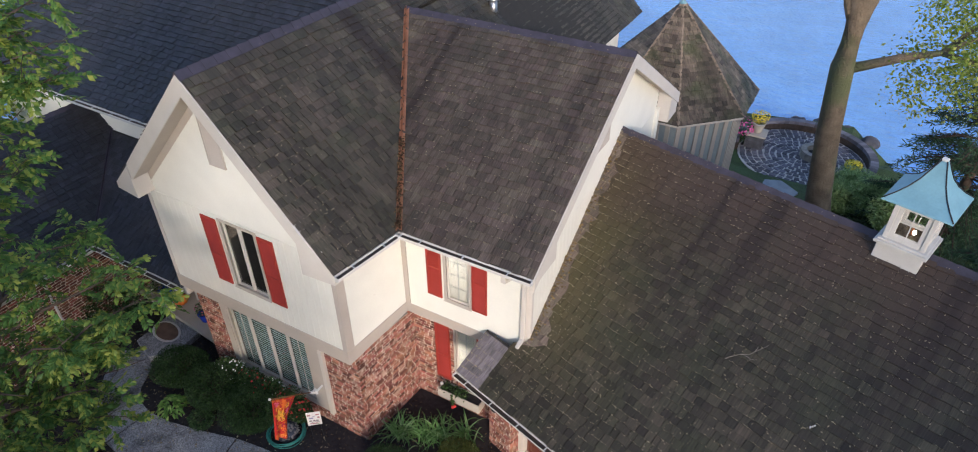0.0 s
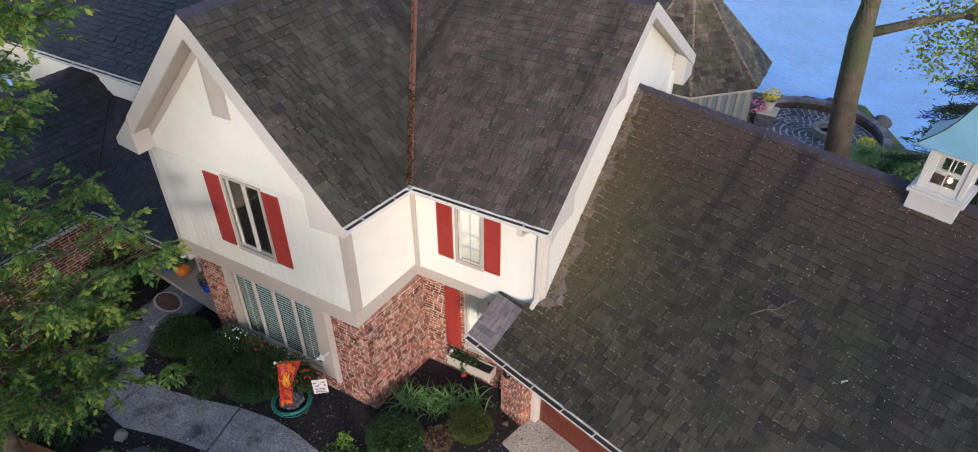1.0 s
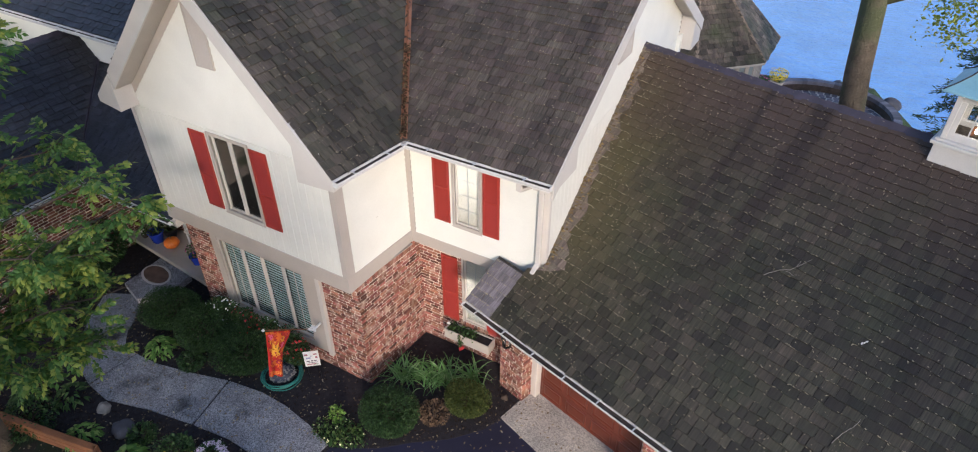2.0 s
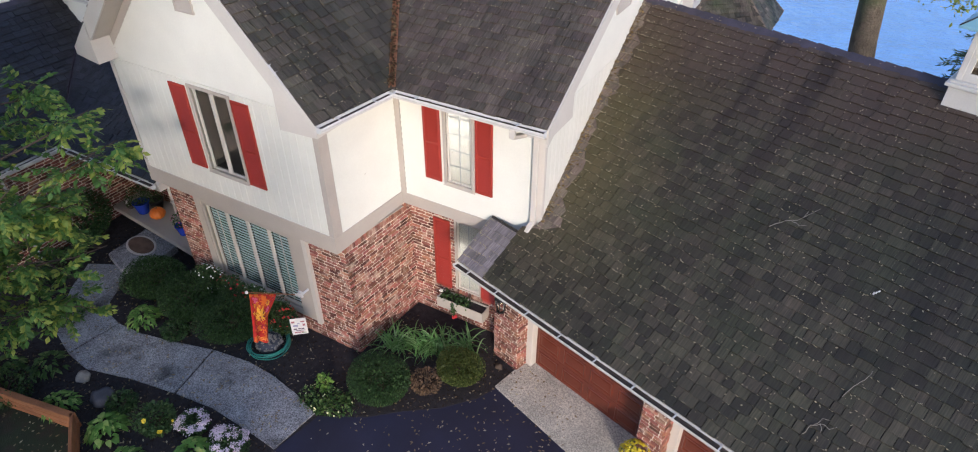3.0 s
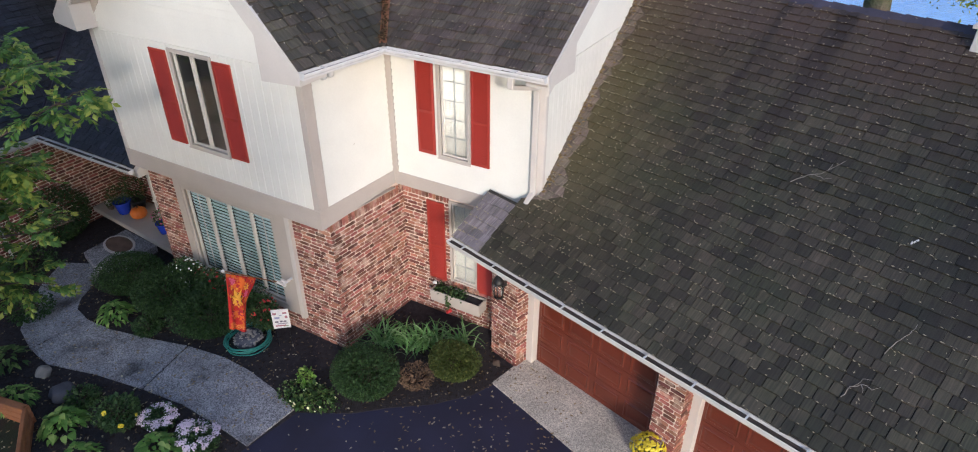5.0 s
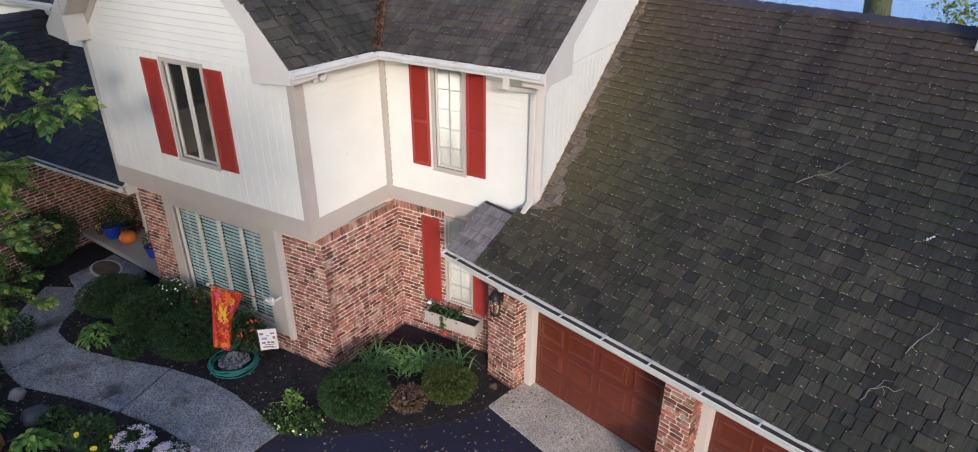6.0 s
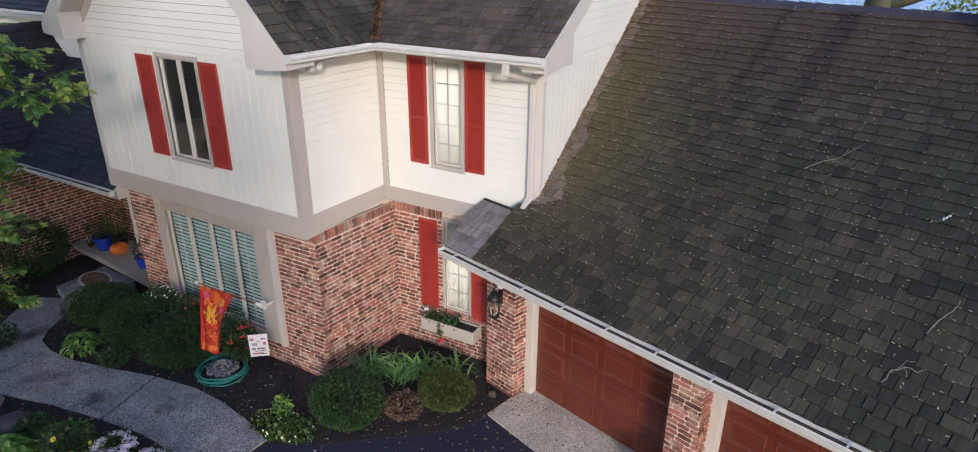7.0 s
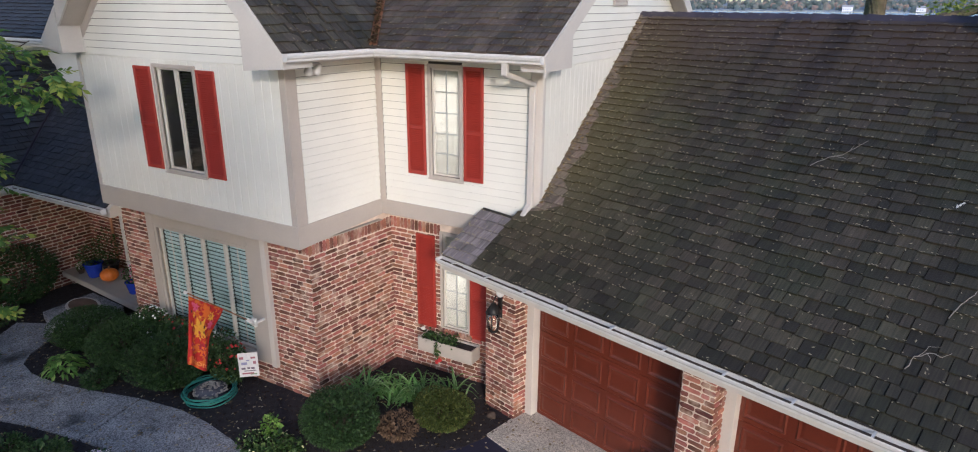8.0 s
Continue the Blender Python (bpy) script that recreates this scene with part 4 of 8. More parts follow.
# boxed returns at the foot of the gable
bm = bmesh.new()
prism(bm, [(AEX - 0.08, za(AEX) - 0.02), (AEX - 0.08, 5.98), (XB - 0.22, 5.93), (XB - 0.22, za(XB - 0.22) - 0.05)], AY0 - 0.16, YA, "y")
tagged(mesh_object("trim_return", bm, M_TRIM_LIGHT), "pale boxed eave return", "trim", kind="structure")
bm = bmesh.new()
prism(bm, [(AWX, za(AWX) - 0.02), (AWX, 6.07), (-11.88, 5.98), (-11.90, za(-11.90) - RAKE - 0.01), (-11.90, za(-11.90) - 0.05)], AY0 - 0.036, YA, "y")
tagged(mesh_object("trim_return", bm, M_TRIM_LIGHT), "pale boxed eave return", "trim", kind="structure")
# eave soffits and fascias
ATURN = 90 - math.degrees(math.atan2(0.135, 1.0))
EA0, EA1 = splay((AEX, AY0, 6.2)), splay((AEX, CY0, 6.2))
soffit([(XB + 0.036, YA - 0.1), (EA0.x - 0.02, YA - 0.1), (EA1.x - 0.02, CY0 + 0.1), (XBI + 0.036, YC - 0.01), (XBI, YC - 0.01)], 6.045, 6.07, "taupe boarded eave soffit")
soffit([(EA1.x, CY0 + 0.02), (CXE - 0.02, CY0 + 0.02), (CXE - 0.02, YC), (EA1.x, YC)], 6.045, 6.07, "taupe boarded eave soffit")
trim("trim_fascia", [(0.0, (EA1 - EA0).length, -0.004, 0.03, 6.05, 6.17)], M_TRIM_LIGHT, "pale fascia board", m=pose(EA0.x, EA0.y, 0, 0, 0, ATURN), bevel=0)
trim("trim_fascia", [(EA1.x, CXE, CY0 - 0.005, CY0 + 0.02, 6.05, CZ0 - 0.02)], M_TRIM_LIGHT, "pale fascia board", bevel=0)
# rakes of the cross gable, over the garage
slope_board("trim_rake", (CXE, CY0, CZ0 - 0.01), (CXE, CYR, CZR - 0.01), 0.30, 0.03, M_TRIM_LIGHT, "pale painted rake board", (1, 0, 0))
slope_board("trim_rake", (CXE, 2 * CYR - CY0, CZ0 - 0.01), (CXE, CYR, CZR - 0.01), 0.30, 0.03, M_TRIM_LIGHT, "pale painted rake board", (1, 0, 0))
for y in (CY0, 2 * CYR - CY0):
    bm = bmesh.new()
    slab(bm, [(CXE, y, CZ0 - 0.17), (CXE, CYR, CZR - 0.17), (XG, CYR, CZR - 0.17), (XG, y, CZ0 - 0.17)], 0.02)
    tagged(mesh_object("trim_soffit", bm, M_TRIM), "taupe rake soffit boards", "trim", kind="structure")
bm = bmesh.new()
prism(bm, [(2 * CYR - CY0, CZ0 - 0.05), (2 * CYR - CY0, 5.6), (16.78, 5.6), (16.78, 6.55)], XG + 0.005, CXE, "x")
tagged(mesh_object("trim_return", bm, M_TRIM_LIGHT), "pale boxed eave return", "trim", kind="structure")
bm = bmesh.new()
prism(bm, [(CY0 + 0.02, CZ0 - 0.05), (CY0 + 0.02, 5.97), (YC + 0.25, 5.97), (YC + 0.25, 6.55)], XG + 0.005, CXE, "x")
tagged(mesh_object("trim_return", bm, M_TRIM_LIGHT), "pale boxed eave return", "trim", kind="structure")
# frieze board under the rake on the wall
# garage eave
trim("trim_fascia", [(0, GLEN, -0.0, 0.03, GZ0 - 0.24, GZ0 - 0.02)], M_TRIM_LIGHT, "pale garage fascia board", m=G, bevel=0)
trim("trim_soffit", [(0.02, GLEN, 0.03, 1.3, GZ0 - 0.22, GZ0 - 0.19)], M_TRIM_LIGHT, "pale boarded garage soffit", m=G, bevel=0)
bm = bmesh.new()
prism(bm, [(0, GZ0 - 0.24), (0, GZ0 - 0.02), (0.9, GZ0 + 0.9 * GS - 0.02), (0.9, GZ0 + 0.9 * GS - 0.24)], -0.025, 0.0, "x")
ob = mesh_object("trim_rake", bm, M_TRIM_LIGHT)
ob.matrix_basis = G
tagged(ob, "short pale rake board of the garage roof", "trim", kind="structure")
# rear wing eave and entry eave
trim("trim_fascia", [(LX0, AWX, LY0, LY0 + 0.03, LZ0 - 0.2, LZ0 - 0.02), (LX0, AWX, LY0 + 0.03, 9.9, LZ0 - 0.2, LZ0 - 0.17)], M_GUTTER, "pale boxed eave of the rear wing", bevel=0)
slope_board("trim_rake", (LX0, LY0, LZ0 - 0.01), (LX0, LYR, LZR - 0.01), 0.24, 0.03, M_TRIM_LIGHT, "pale rake board of the rear wing", (-1, 0, 0))
trim("trim_fascia", [(EX0, EX1 + 0.05, EY0, EY0 + 0.03, EZ0 - 0.2, EZ0 - 0.02), (EX0, EX1 + 0.05, EY0 + 0.03, 9.1, EZ0 - 0.2, EZ0 - 0.17), (EX0 - 0.03, EX0, -1.0, EY0, EZ0 - 0.2, EZ0 - 0.02), (-16.2, EX0 - 0.03, -1.0, EY0, EZ0 - 0.2, EZ0 - 0.17)], M_TRIM_LIGHT, "pale boxed eave of the entry roof", bevel=0)
bm = bmesh.new()
prism(bm, [(EY0, EZ0 - 0.2), (EY0, EZ0 - 0.02), (YA + 0.6, EZ0 + ES * 0.6), (YA + 0.6, EZ0 - 0.2)], EX1, EX1 + 0.12, "x")
tagged(mesh_object("trim_return", bm, M_TRIM_LIGHT), "pale boxed end of the entry eave", "trim", kind="structure")


# ---- ridge caps, valleys ----
def ridge(name, p, q, left, right, mat, label, w=0.15):
    """Lapped cap pieces along a ridge."""
    holder = empty(name)
    p, q = Vector(p), Vector(q)
    d = (q - p).normalized()
    n = max(1, int((q - p).length / 0.28))
    step = (q - p).length / n
    lv, rv = Vector(left).normalized() * w, Vector(right).normalized() * w
    up = Vector((0, 0, 0.03))
    for k in range(n):
        a, b = p + d * (k * step - 0.02), p + d * ((k + 1) * step)
        bm = bmesh.new()
        v = [bm.verts.new(c) for c in (a + up * 0.7 + lv, a + up * 1.9, a + up * 0.7 + rv, b + up * 0.3 + lv, b + up * 1.3, b + up * 0.3 + rv, a + lv - up * 0.4, a + rv - up * 0.4, b + lv - up * 0.4, b + rv - up * 0.4)]
        for f in ((0, 1, 4, 3), (1, 2, 5, 4), (6, 0, 3, 8), (2, 7, 9, 5), (6, 7, 2, 1, 0)):
            bm.faces.new([v[i] for i in f])
        part("ridge_cap", bm, mat, holder)
    tagged(holder, label, "ridge", kind="structure")


ridge("trim_ridge", (AX, AY0, AZ), (AX, AY1, AZ), (-1, 0, -AS), (1, 0, -AS), M_RIDGE, "purple-brown ridge caps of the front gable")
ridge("trim_ridge", (xv1, CYR, CZR), (CXE, CYR, CZR), (0, -1, -CS), (0, 1, -CS), M_RIDGE, "purple-brown ridge caps of the cross gable")
gl = left_g(GDEP / cosG)
ridge("trim_ridge", G @ Vector((gl, GDEP, GZR)), G @ Vector((GLEN, GDEP, GZR)), G.to_3x3() @ Vector((0, -1, -GS)), G.to_3x3() @ Vector((0, 1, -GS)), M_RIDGE, "purple-brown ridge caps of the garage")
ridge("trim_ridge", (LX0, LYR, LZR), (AX, LYR, LZR), (0, -1, -LS), (0, 1, -LS), M_RIDGE, "dark ridge caps of the rear wing")
ridge("trim_ridge", (WXR, -1.0, WZR), (WXR, EYT, WZR), (-1, 0, -WS), (1, 0, -WS), M_RIDGE, "dark ridge caps of the side wing")
M_HIPCAP = material("hip_cap", (0.26, 0.20, 0.15), 0.8, vary=0.4, scale=3)
for k in (5, 6, 7, 0, 1):
    c = TC + Vector((0, 0, TAP))
    e0, e1 = oct_pts[(k - 1) % 8] - oct_pts[k], oct_pts[(k + 1) % 8] - oct_pts[k]
    ridge("trim_hip", oct_pts[k], c, e0 + (c - oct_pts[k]) * 0.45, e1 + (c - oct_pts[k]) * 0.45, M_HIPCAP, "weathered hip caps of the octagonal roof", 0.1)


def valley(name, p, q, w, mat, label, na, nb):
    bm = bmesh.new()
    p, q = Vector(p), Vector(q)
    la, lb = Vector(na).normalized() * w, Vector(nb).normalized() * w
    up = Vector((0, 0, 0.045))
    v = [bm.verts.new(c) for c in (p + la + up, p + up * 0.75, p + lb + up, q + la + up, q + up * 0.75, q + lb + up)]
    r = [bm.verts.new(c) for c in (p + up * 2.0, q + up * 2.0)]
    for f in ((0, 1, 4, 3), (1, 2, 5, 4)):
        bm.faces.new([v[i] for i in f])
    o = Vector((0, 0, 0.02))
    a, b, c, d = [bm.verts.new(x) for x in (p + la * 0.12 + up, p + lb * 0.12 + up, q + lb * 0.12 + up, q + la * 0.12 + up)]
    bm.faces.new((r[0], a, d, r[1]))
    bm.faces.new((r[0], r[1], c, b))
    ob = mesh_object(name, bm, mat)
    tagged(ob, label, "roof valley", kind="structure")
    return ob


VP, VQ = Vector((xv0, CY0, CZ0)), Vector((xv1, CYR, CZR))
valley("trim_valley", VP, VQ, 0.09, M_COPPER, "rust-brown copper valley flashing", Vector((0, -1, 0)), Vector((1, 0, 0)))
valley("trim_valley", (EX0, EY0, EZ0), (EX0 - (ezt - EZ0) / WS, EYT, ezt), 0.06, M_RIDGE, "dull metal valley of the entry roof", Vector((0, -1, 0)), Vector((1, 0, 0)))


# ---- gutters and downspouts ----
def gutter(m, length, label, brackets=True):
    g = empty("gutter", m)
    bm = bmesh.new()
    prism(bm, [(-0.125, 0.105), (-0.13, 0.09), (-0.12, 0.055), (-0.095, 0.03), (-0.09, 0.0), (0, 0), (0, 0.11), (-0.006, 0.11), (-0.006, 0.008), (-0.084, 0.008), (-0.088, 0.035), (-0.112, 0.058), (-0.118, 0.098)], 0, length, "x")
    part("trough", bm, M_GUTTER, g)
    bm = bmesh.new()
    r = random.Random(int(length * 100))
    us, row = 0.05, []
    while us < length - 0.1:
        w = r.uniform(0.03, 0.22)
        y = r.uniform(-0.075, -0.03)
        box(bm, us, min(us + w, length - 0.02), y - 0.012, y + 0.014, 0.0642, 0.072 + r.uniform(0, 0.012), 0.003)
        us += w + r.uniform(0.05, 0.6)
    # full-length dark strip stands in for shade inside the trough
    box(bm, 0.01, length - 0.01, -0.112, -0.007, 0.058, 0.064)
    part("litter_shade_strip", bm, M_BARK_DARK, g, "dark wet leaf litter on a strip that paints the trough's shade")["kind"] = "stuff"
    if brackets:
        n = max(2, int(length / 0.75))
        for k in range(n):
            bm = bmesh.new()
            u = (k + 0.5) * length / n
            box(bm, u - 0.012, u + 0.012, -0.128, 0.0, 0.1, 0.112)
            part("bracket", bm, M_GUTTER, g)
    for u in (0.0, length):
        bm = bmesh.new()
        prism(bm, [(-0.13, 0.105), (-0.12, 0.055), (-0.09, 0.0), (0, 0), (0, 0.11)], u - 0.004, u + 0.004, "x")
        part("end_cap", bm, M_GUTTER, g)
    tagged(g, label, "gutter", group="gutters of the house")
    return g


gutter(pose(EA1.x + 0.10, CY0 - 0.006, 6.085), CXE - EA1.x - 0.10, "white enamelled eave gutter littered with leaves")
gutter(pose(EA0.x + 0.005, EA0.y, 6.085, 0, 0, ATURN), (EA1 - EA0).length - 0.11, "white enamelled gutter on the short side eave")
gutter(G @ pose(0, 0, GZ0 - 0.13), GLEN, "long white garage gutter with bright hangers")
gutter(pose(LX0, LY0, LZ0 - 0.13), AWX - LX0, "white gutter of the rear wing")
gutter(pose(EX0, EY0, EZ0 - 0.13), EX1 - EX0, "pale gutter of the entry roof")
gutter(pose(EX0, -1.0, EZ0 - 0.13, 0, 0, 90), EY0 + 1.0 - 0.13, "pale gutter of the side wing")


def downspout(points, label, mat=None, w=0.075, d=0.055):
    holder = empty("downspout", Matrix.Translation(points[-1]))
    base = Vector(points[-1])
    for a, b in zip(points, points[1:]):
        bm = bmesh.new()
        a, b = Vector(a) - base, Vector(b) - base
        q = (b - a).to_track_quat("Z", "Y").to_matrix().to_4x4()
        n = (b - a).length
        box(bm, -w / 2, w / 2, -d / 2, d / 2, -0.02, n + 0.02, 0.01, Matrix.Translation(a) @ q)
        part("pipe", bm, mat or M_TRIM_LIGHT, holder)
    tagged(holder, label, "downspout", group="downspouts")
    return holder


downspout([(-3.72, 8.46, 6.10), (-3.72, 8.46, 5.93), (-3.62, 9.17, 5.72), (-3.62, 9.17, 3.84), (-3.66, 9.03, 3.68)], "pale rectangular downspout with an offset elbow", w=0.10, d=0.07)
downspout([(-15.1, 9.03, 2.75), (-15.1, 9.03, 0.45)], "rust-brown downspout on the porch wall", M_COPPER)
downspout([(-16.1, 5.95, 2.7), (-16.1, 5.95, 0.1)], "white downspout on the brick side wing", M_GUTTER)


# ---- bricks: each a part of its wall ----
def unit_brick(seed, mat):
    r = random.Random(seed)
    me = bpy.data.meshes.new("brick")
    c = 0.05
    def j(s=0.03):
        return r.uniform(-s, s)
    def ring(y, inset, wob):
        """An eight-cornered outline with its corners knocked off."""
        k, h = 0.10, 0.22
        pts = [(-.5, -.5 + h), (-.5 + k, -.5), (.5 - k, -.5), (.5, -.5 + h), (.5, .5 - h), (.5 - k, .5), (-.5 + k, .5), (-.5, .5 - h)]
        return [(x * (1 - inset * 0.4) + j(wob * 0.4), y + j(wob), z * (1 - inset) + j(wob)) for x, z in pts]
    mid, front = ring(0.0, 0.0, 0.03), ring(-1.0, 0.10, 0.06)
    f = [tuple(range(8, 16))] + [(i, (i + 1) % 8, 8 + (i + 1) % 8, 8 + i) for i in range(8)]
    me.from_pydata(mid + front, [], f)
    me.materials.append(mat)
    me.update()
    return me


BRICKS = [unit_brick(s, M_BRICK) for s in range(8)]
BRICKS_DARK = [unit_brick(s, M_BRICK_DARK) for s in range(6)]
COURSE, BRICK_L = 0.084, 0.235


def brick_face(wall, u0, u1, z0, z1, holes, seed, meshes=None, soldier=True, depth=0.015, m=None, limit=300):
    """Bricks laid in running bond on the wall's face, with a soldier course on top; past the limit they are joined."""
    r = random.Random(seed)
    meshes = meshes or BRICKS
    mm = m or Matrix()
    placed, rest_v, rest_f = 0, [], []

    def lay(ca, cb, za_, zb):
        nonlocal placed
        t = mm @ Matrix.Translation(((ca + cb) / 2, 0, (za_ + zb) / 2)) @ Matrix.Diagonal((cb - ca, depth * r.uniform(0.75, 1.3), zb - za_, 1))
        me = meshes[r.randrange(len(meshes))]
        if placed < limit:
            ob = new("brick", me)
            ob.parent = wall
            ob.matrix_basis = t
            placed += 1
        else:
            o = len(rest_v)
            rest_v.extend(t @ v.co for v in me.vertices)
            rest_f.extend(tuple(o + i for i in p.vertices) for p in me.polygons)

    top = z1 - 0.21 if soldier else z1
    n = max(1, round((top - z0) / COURSE))
    c = (top - z0) / n
    for k in reversed(range(n)):
        a, b = z0 + k * c, z0 + (k + 1) * c - 0.023
        cuts = [(h[0], h[1]) for h in holes if h[2] < b - 0.01 and h[3] > a + 0.01]
        for s, e in split_spans(u0, u1, cuts):
            u = s - (BRICK_L / 2 if k % 2 else 0) + r.uniform(-0.02, 0.02)
            while u < e - 0.03:
                w = BRICK_L * r.choice((0.55, 0.8, 0.95, 1.0, 1.08, 1.15)) * r.uniform(0.95, 1.05)
                ca, cb = max(u, s), min(u + w - 0.018, e)
                if cb - ca > 0.03:
                    lay(ca, cb, a + r.uniform(-0.004, 0.004), b + r.uniform(-0.004, 0.004))
                u += w
    if soldier:
        for s, e in split_spans(u0, u1, [(h[0], h[1]) for h in holes if h[3] > top + 0.02]):
            u = s
            while u < e - 0.03:
                w = COURSE * r.uniform(0.92, 1.06)
                lay(u, min(u + w - 0.014, e), top + 0.004, z1 - 0.01)
                u += w
    if rest_v:
        ob = data_object("bricks", rest_v, rest_f, M_BRICK_DARK_REST if meshes is BRICKS_DARK else M_BRICK_REST, wall)
        ob["kind"] = "stuff"


# ---- windows ----
def window(name, m, u0, u1, z0, z1, lights, grid, backing, label, depth=0.2, casing=0.065, mat=None, recess=0.05, casing_mat=None, bar_mat=None):
    """A window in an opening: casing, sill, and for each light a sash with its pane and glazing bars; behind it a
    shallow box coloured near-black as an unlit room, or a curtain.
    """
    mat = mat or M_TRIM_LIGHT
    w = empty(name, m)
    tagged(w, label, "window", kind="structure")
    bm = bmesh.new()
    c = casing
    for b in ((u0 - c, u0, -0.035, 0.03, z0 - c, z1 + c), (u1, u1 + c, -0.035, 0.03, z0 - c, z1 + c), (u0, u1, -0.035, 0.03, z1, z1 + c), (u0, u1, -0.035, 0.03, z0 - c, z0)):
        box(bm, *b, bevel=0.006)
    part("window_frame", bm, casing_mat or M_TRIM, w)
    bm = bmesh.new()
    box(bm, u0 - c - 0.015, u1 + c + 0.015, -0.045, -0.036, z0 - c - 0.012, z0 - c + 0.012, bevel=0.004)
    part("window_sill", bm, casing_mat or M_TRIM, w)
    n = lights
    lw = (u1 - u0) / n
    for k in range(n):
        a, b = u0 + k * lw + 0.006, u0 + (k + 1) * lw - 0.006
        s = 0.034
        bm = bmesh.new()
        y0, y1 = recess - 0.03, recess + 0.02
        for q in ((a, a + s, y0, y1, z0 + 0.004, z1 - 0.004), (b - s, b, y0, y1, z0 + 0.004, z1 - 0.004), (a + s, b - s, y0, y1, z1 - s, z1 - 0.004), (a + s, b - s, y0, y1, z0 + 0.004, z0 + s)):
            box(bm, *q, bevel=0.005)
        sash = part("sash", bm, mat, w)
        bm = bmesh.new()
        box(bm, a + s, b - s, recess, recess + 0.005, z0 + s, z1 - s)
        pane = part("pane", bm, M_GLASS, sash)
        pane.visible_shadow = False
        cols, rows = grid[k % len(grid)]
        for i in range(1, cols):
            u = a + s + (b - a - 2 * s) * i / cols
            bm = bmesh.new()
            box(bm, u - 0.009, u + 0.009, recess - 0.012, recess - 0.001, z0 + s, z1 - s, 0.003)
            part("glazing_bar", bm, bar_mat or mat, sash)
        for i in range(1, rows):
            z = z0 + s + (z1 - z0 - 2 * s) * i / rows
            bm = bmesh.new()
            box(bm, a + s, b - s, recess - 0.010, recess - 0.002, z - 0.009, z + 0.009, 0.003)
            part("glazing_bar", bm, bar_mat or mat, sash)
        kind = backing[k % len(backing)]
        if kind == "curtain":
            vs, fs = [], []
            cnt = 26
            for i in range(cnt + 1):
                u = a + (b - a) * i / cnt
                y = recess + 0.035 + 0.0015 * math.sin(i * 1.3) + 0.001 * math.sin(i * 0.7)
                vs += [(u, y, z0), (u, y, z1)]
            fs = [(2 * i, 2 * i + 2, 2 * i + 3, 2 * i + 1) for i in range(cnt)]
            cu = data_object("curtain", vs, fs, M_CURTAIN, w, "sheer white curtain", smooth=True)
            md = cu.modifiers.new("thick", "SOLIDIFY")
            md.thickness = 0.004
        elif kind in ("blind", "shutter"):
            bl = bmesh.new()
            pitch = 0.08 if kind == "shutter" else 0.05
            z = z0 + s
            while z < z1 - s - 0.02:
                box(bl, a + s - 0.02, b - s + 0.02, -0.04, 0.04, -0.003, 0.003, m=Matrix.Translation((0, 0.13, z)) @ Matrix.Rotation(radians(-69 if kind == "shutter" else 20), 4, "X"))
                z += pitch
            part("blind", bl, M_BLIND if kind == "shutter" else M_METAL, w, "slatted interior blind")
    # the room's darkness is put into this box's near-black colour
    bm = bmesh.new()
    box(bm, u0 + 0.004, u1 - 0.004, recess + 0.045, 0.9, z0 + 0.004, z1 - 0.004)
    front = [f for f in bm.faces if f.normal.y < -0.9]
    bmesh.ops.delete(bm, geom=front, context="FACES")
    part("unlit_room_box", bm, M_DARK, w)
    return w


window("window_1", FA, *A_WIN, 2, [(1, 1)], ["none", "blind"], "paired casement window with dark glass and taupe casing")
window("window_2", FC, *C_WIN, 1, [(2, 5)], ["curtain"], "narrow casement window with white bars and a sheer curtain", recess=0.03, bar_mat=M_BAR)
window("window_3", pose(0, 9.6, 0), *LC_WIN, 1, [(2, 5)], ["curtain"], "narrow brick-set window with white bars and a curtain", casing=0.055, recess=0.03, bar_mat=M_BAR)
window("window_4", pose(0, 7.6, 0), *BAY, 4, [(2, 1), (1, 1), (1, 1), (2, 1)], ["shutter"], "wide four-light window with pale slatted shutters behind", recess=0.06, casing_mat=M_TRIM)
trim("trim_surround", [(-11.28, -11.07, 7.555, 7.6, 0.45, BAND0 - 0.02), (-8.41, -7.95, 7.555, 7.6, 0.45, BAND0 - 0.02), (-11.07, -8.41, 7.555, 7.6, 2.73, BAND0 - 0.02), (-11.07, -8.41, 7.555, 7.6, 0.45, 0.55)], M_TRIM, "broad taupe panel surround of the wide window")
trim("trim_surround", [(-8.02, -7.90, 7.50, 7.6, 0.45, BAND0 - 0.02)], M_TRIM_LIGHT, "pale edge board of the window surround")


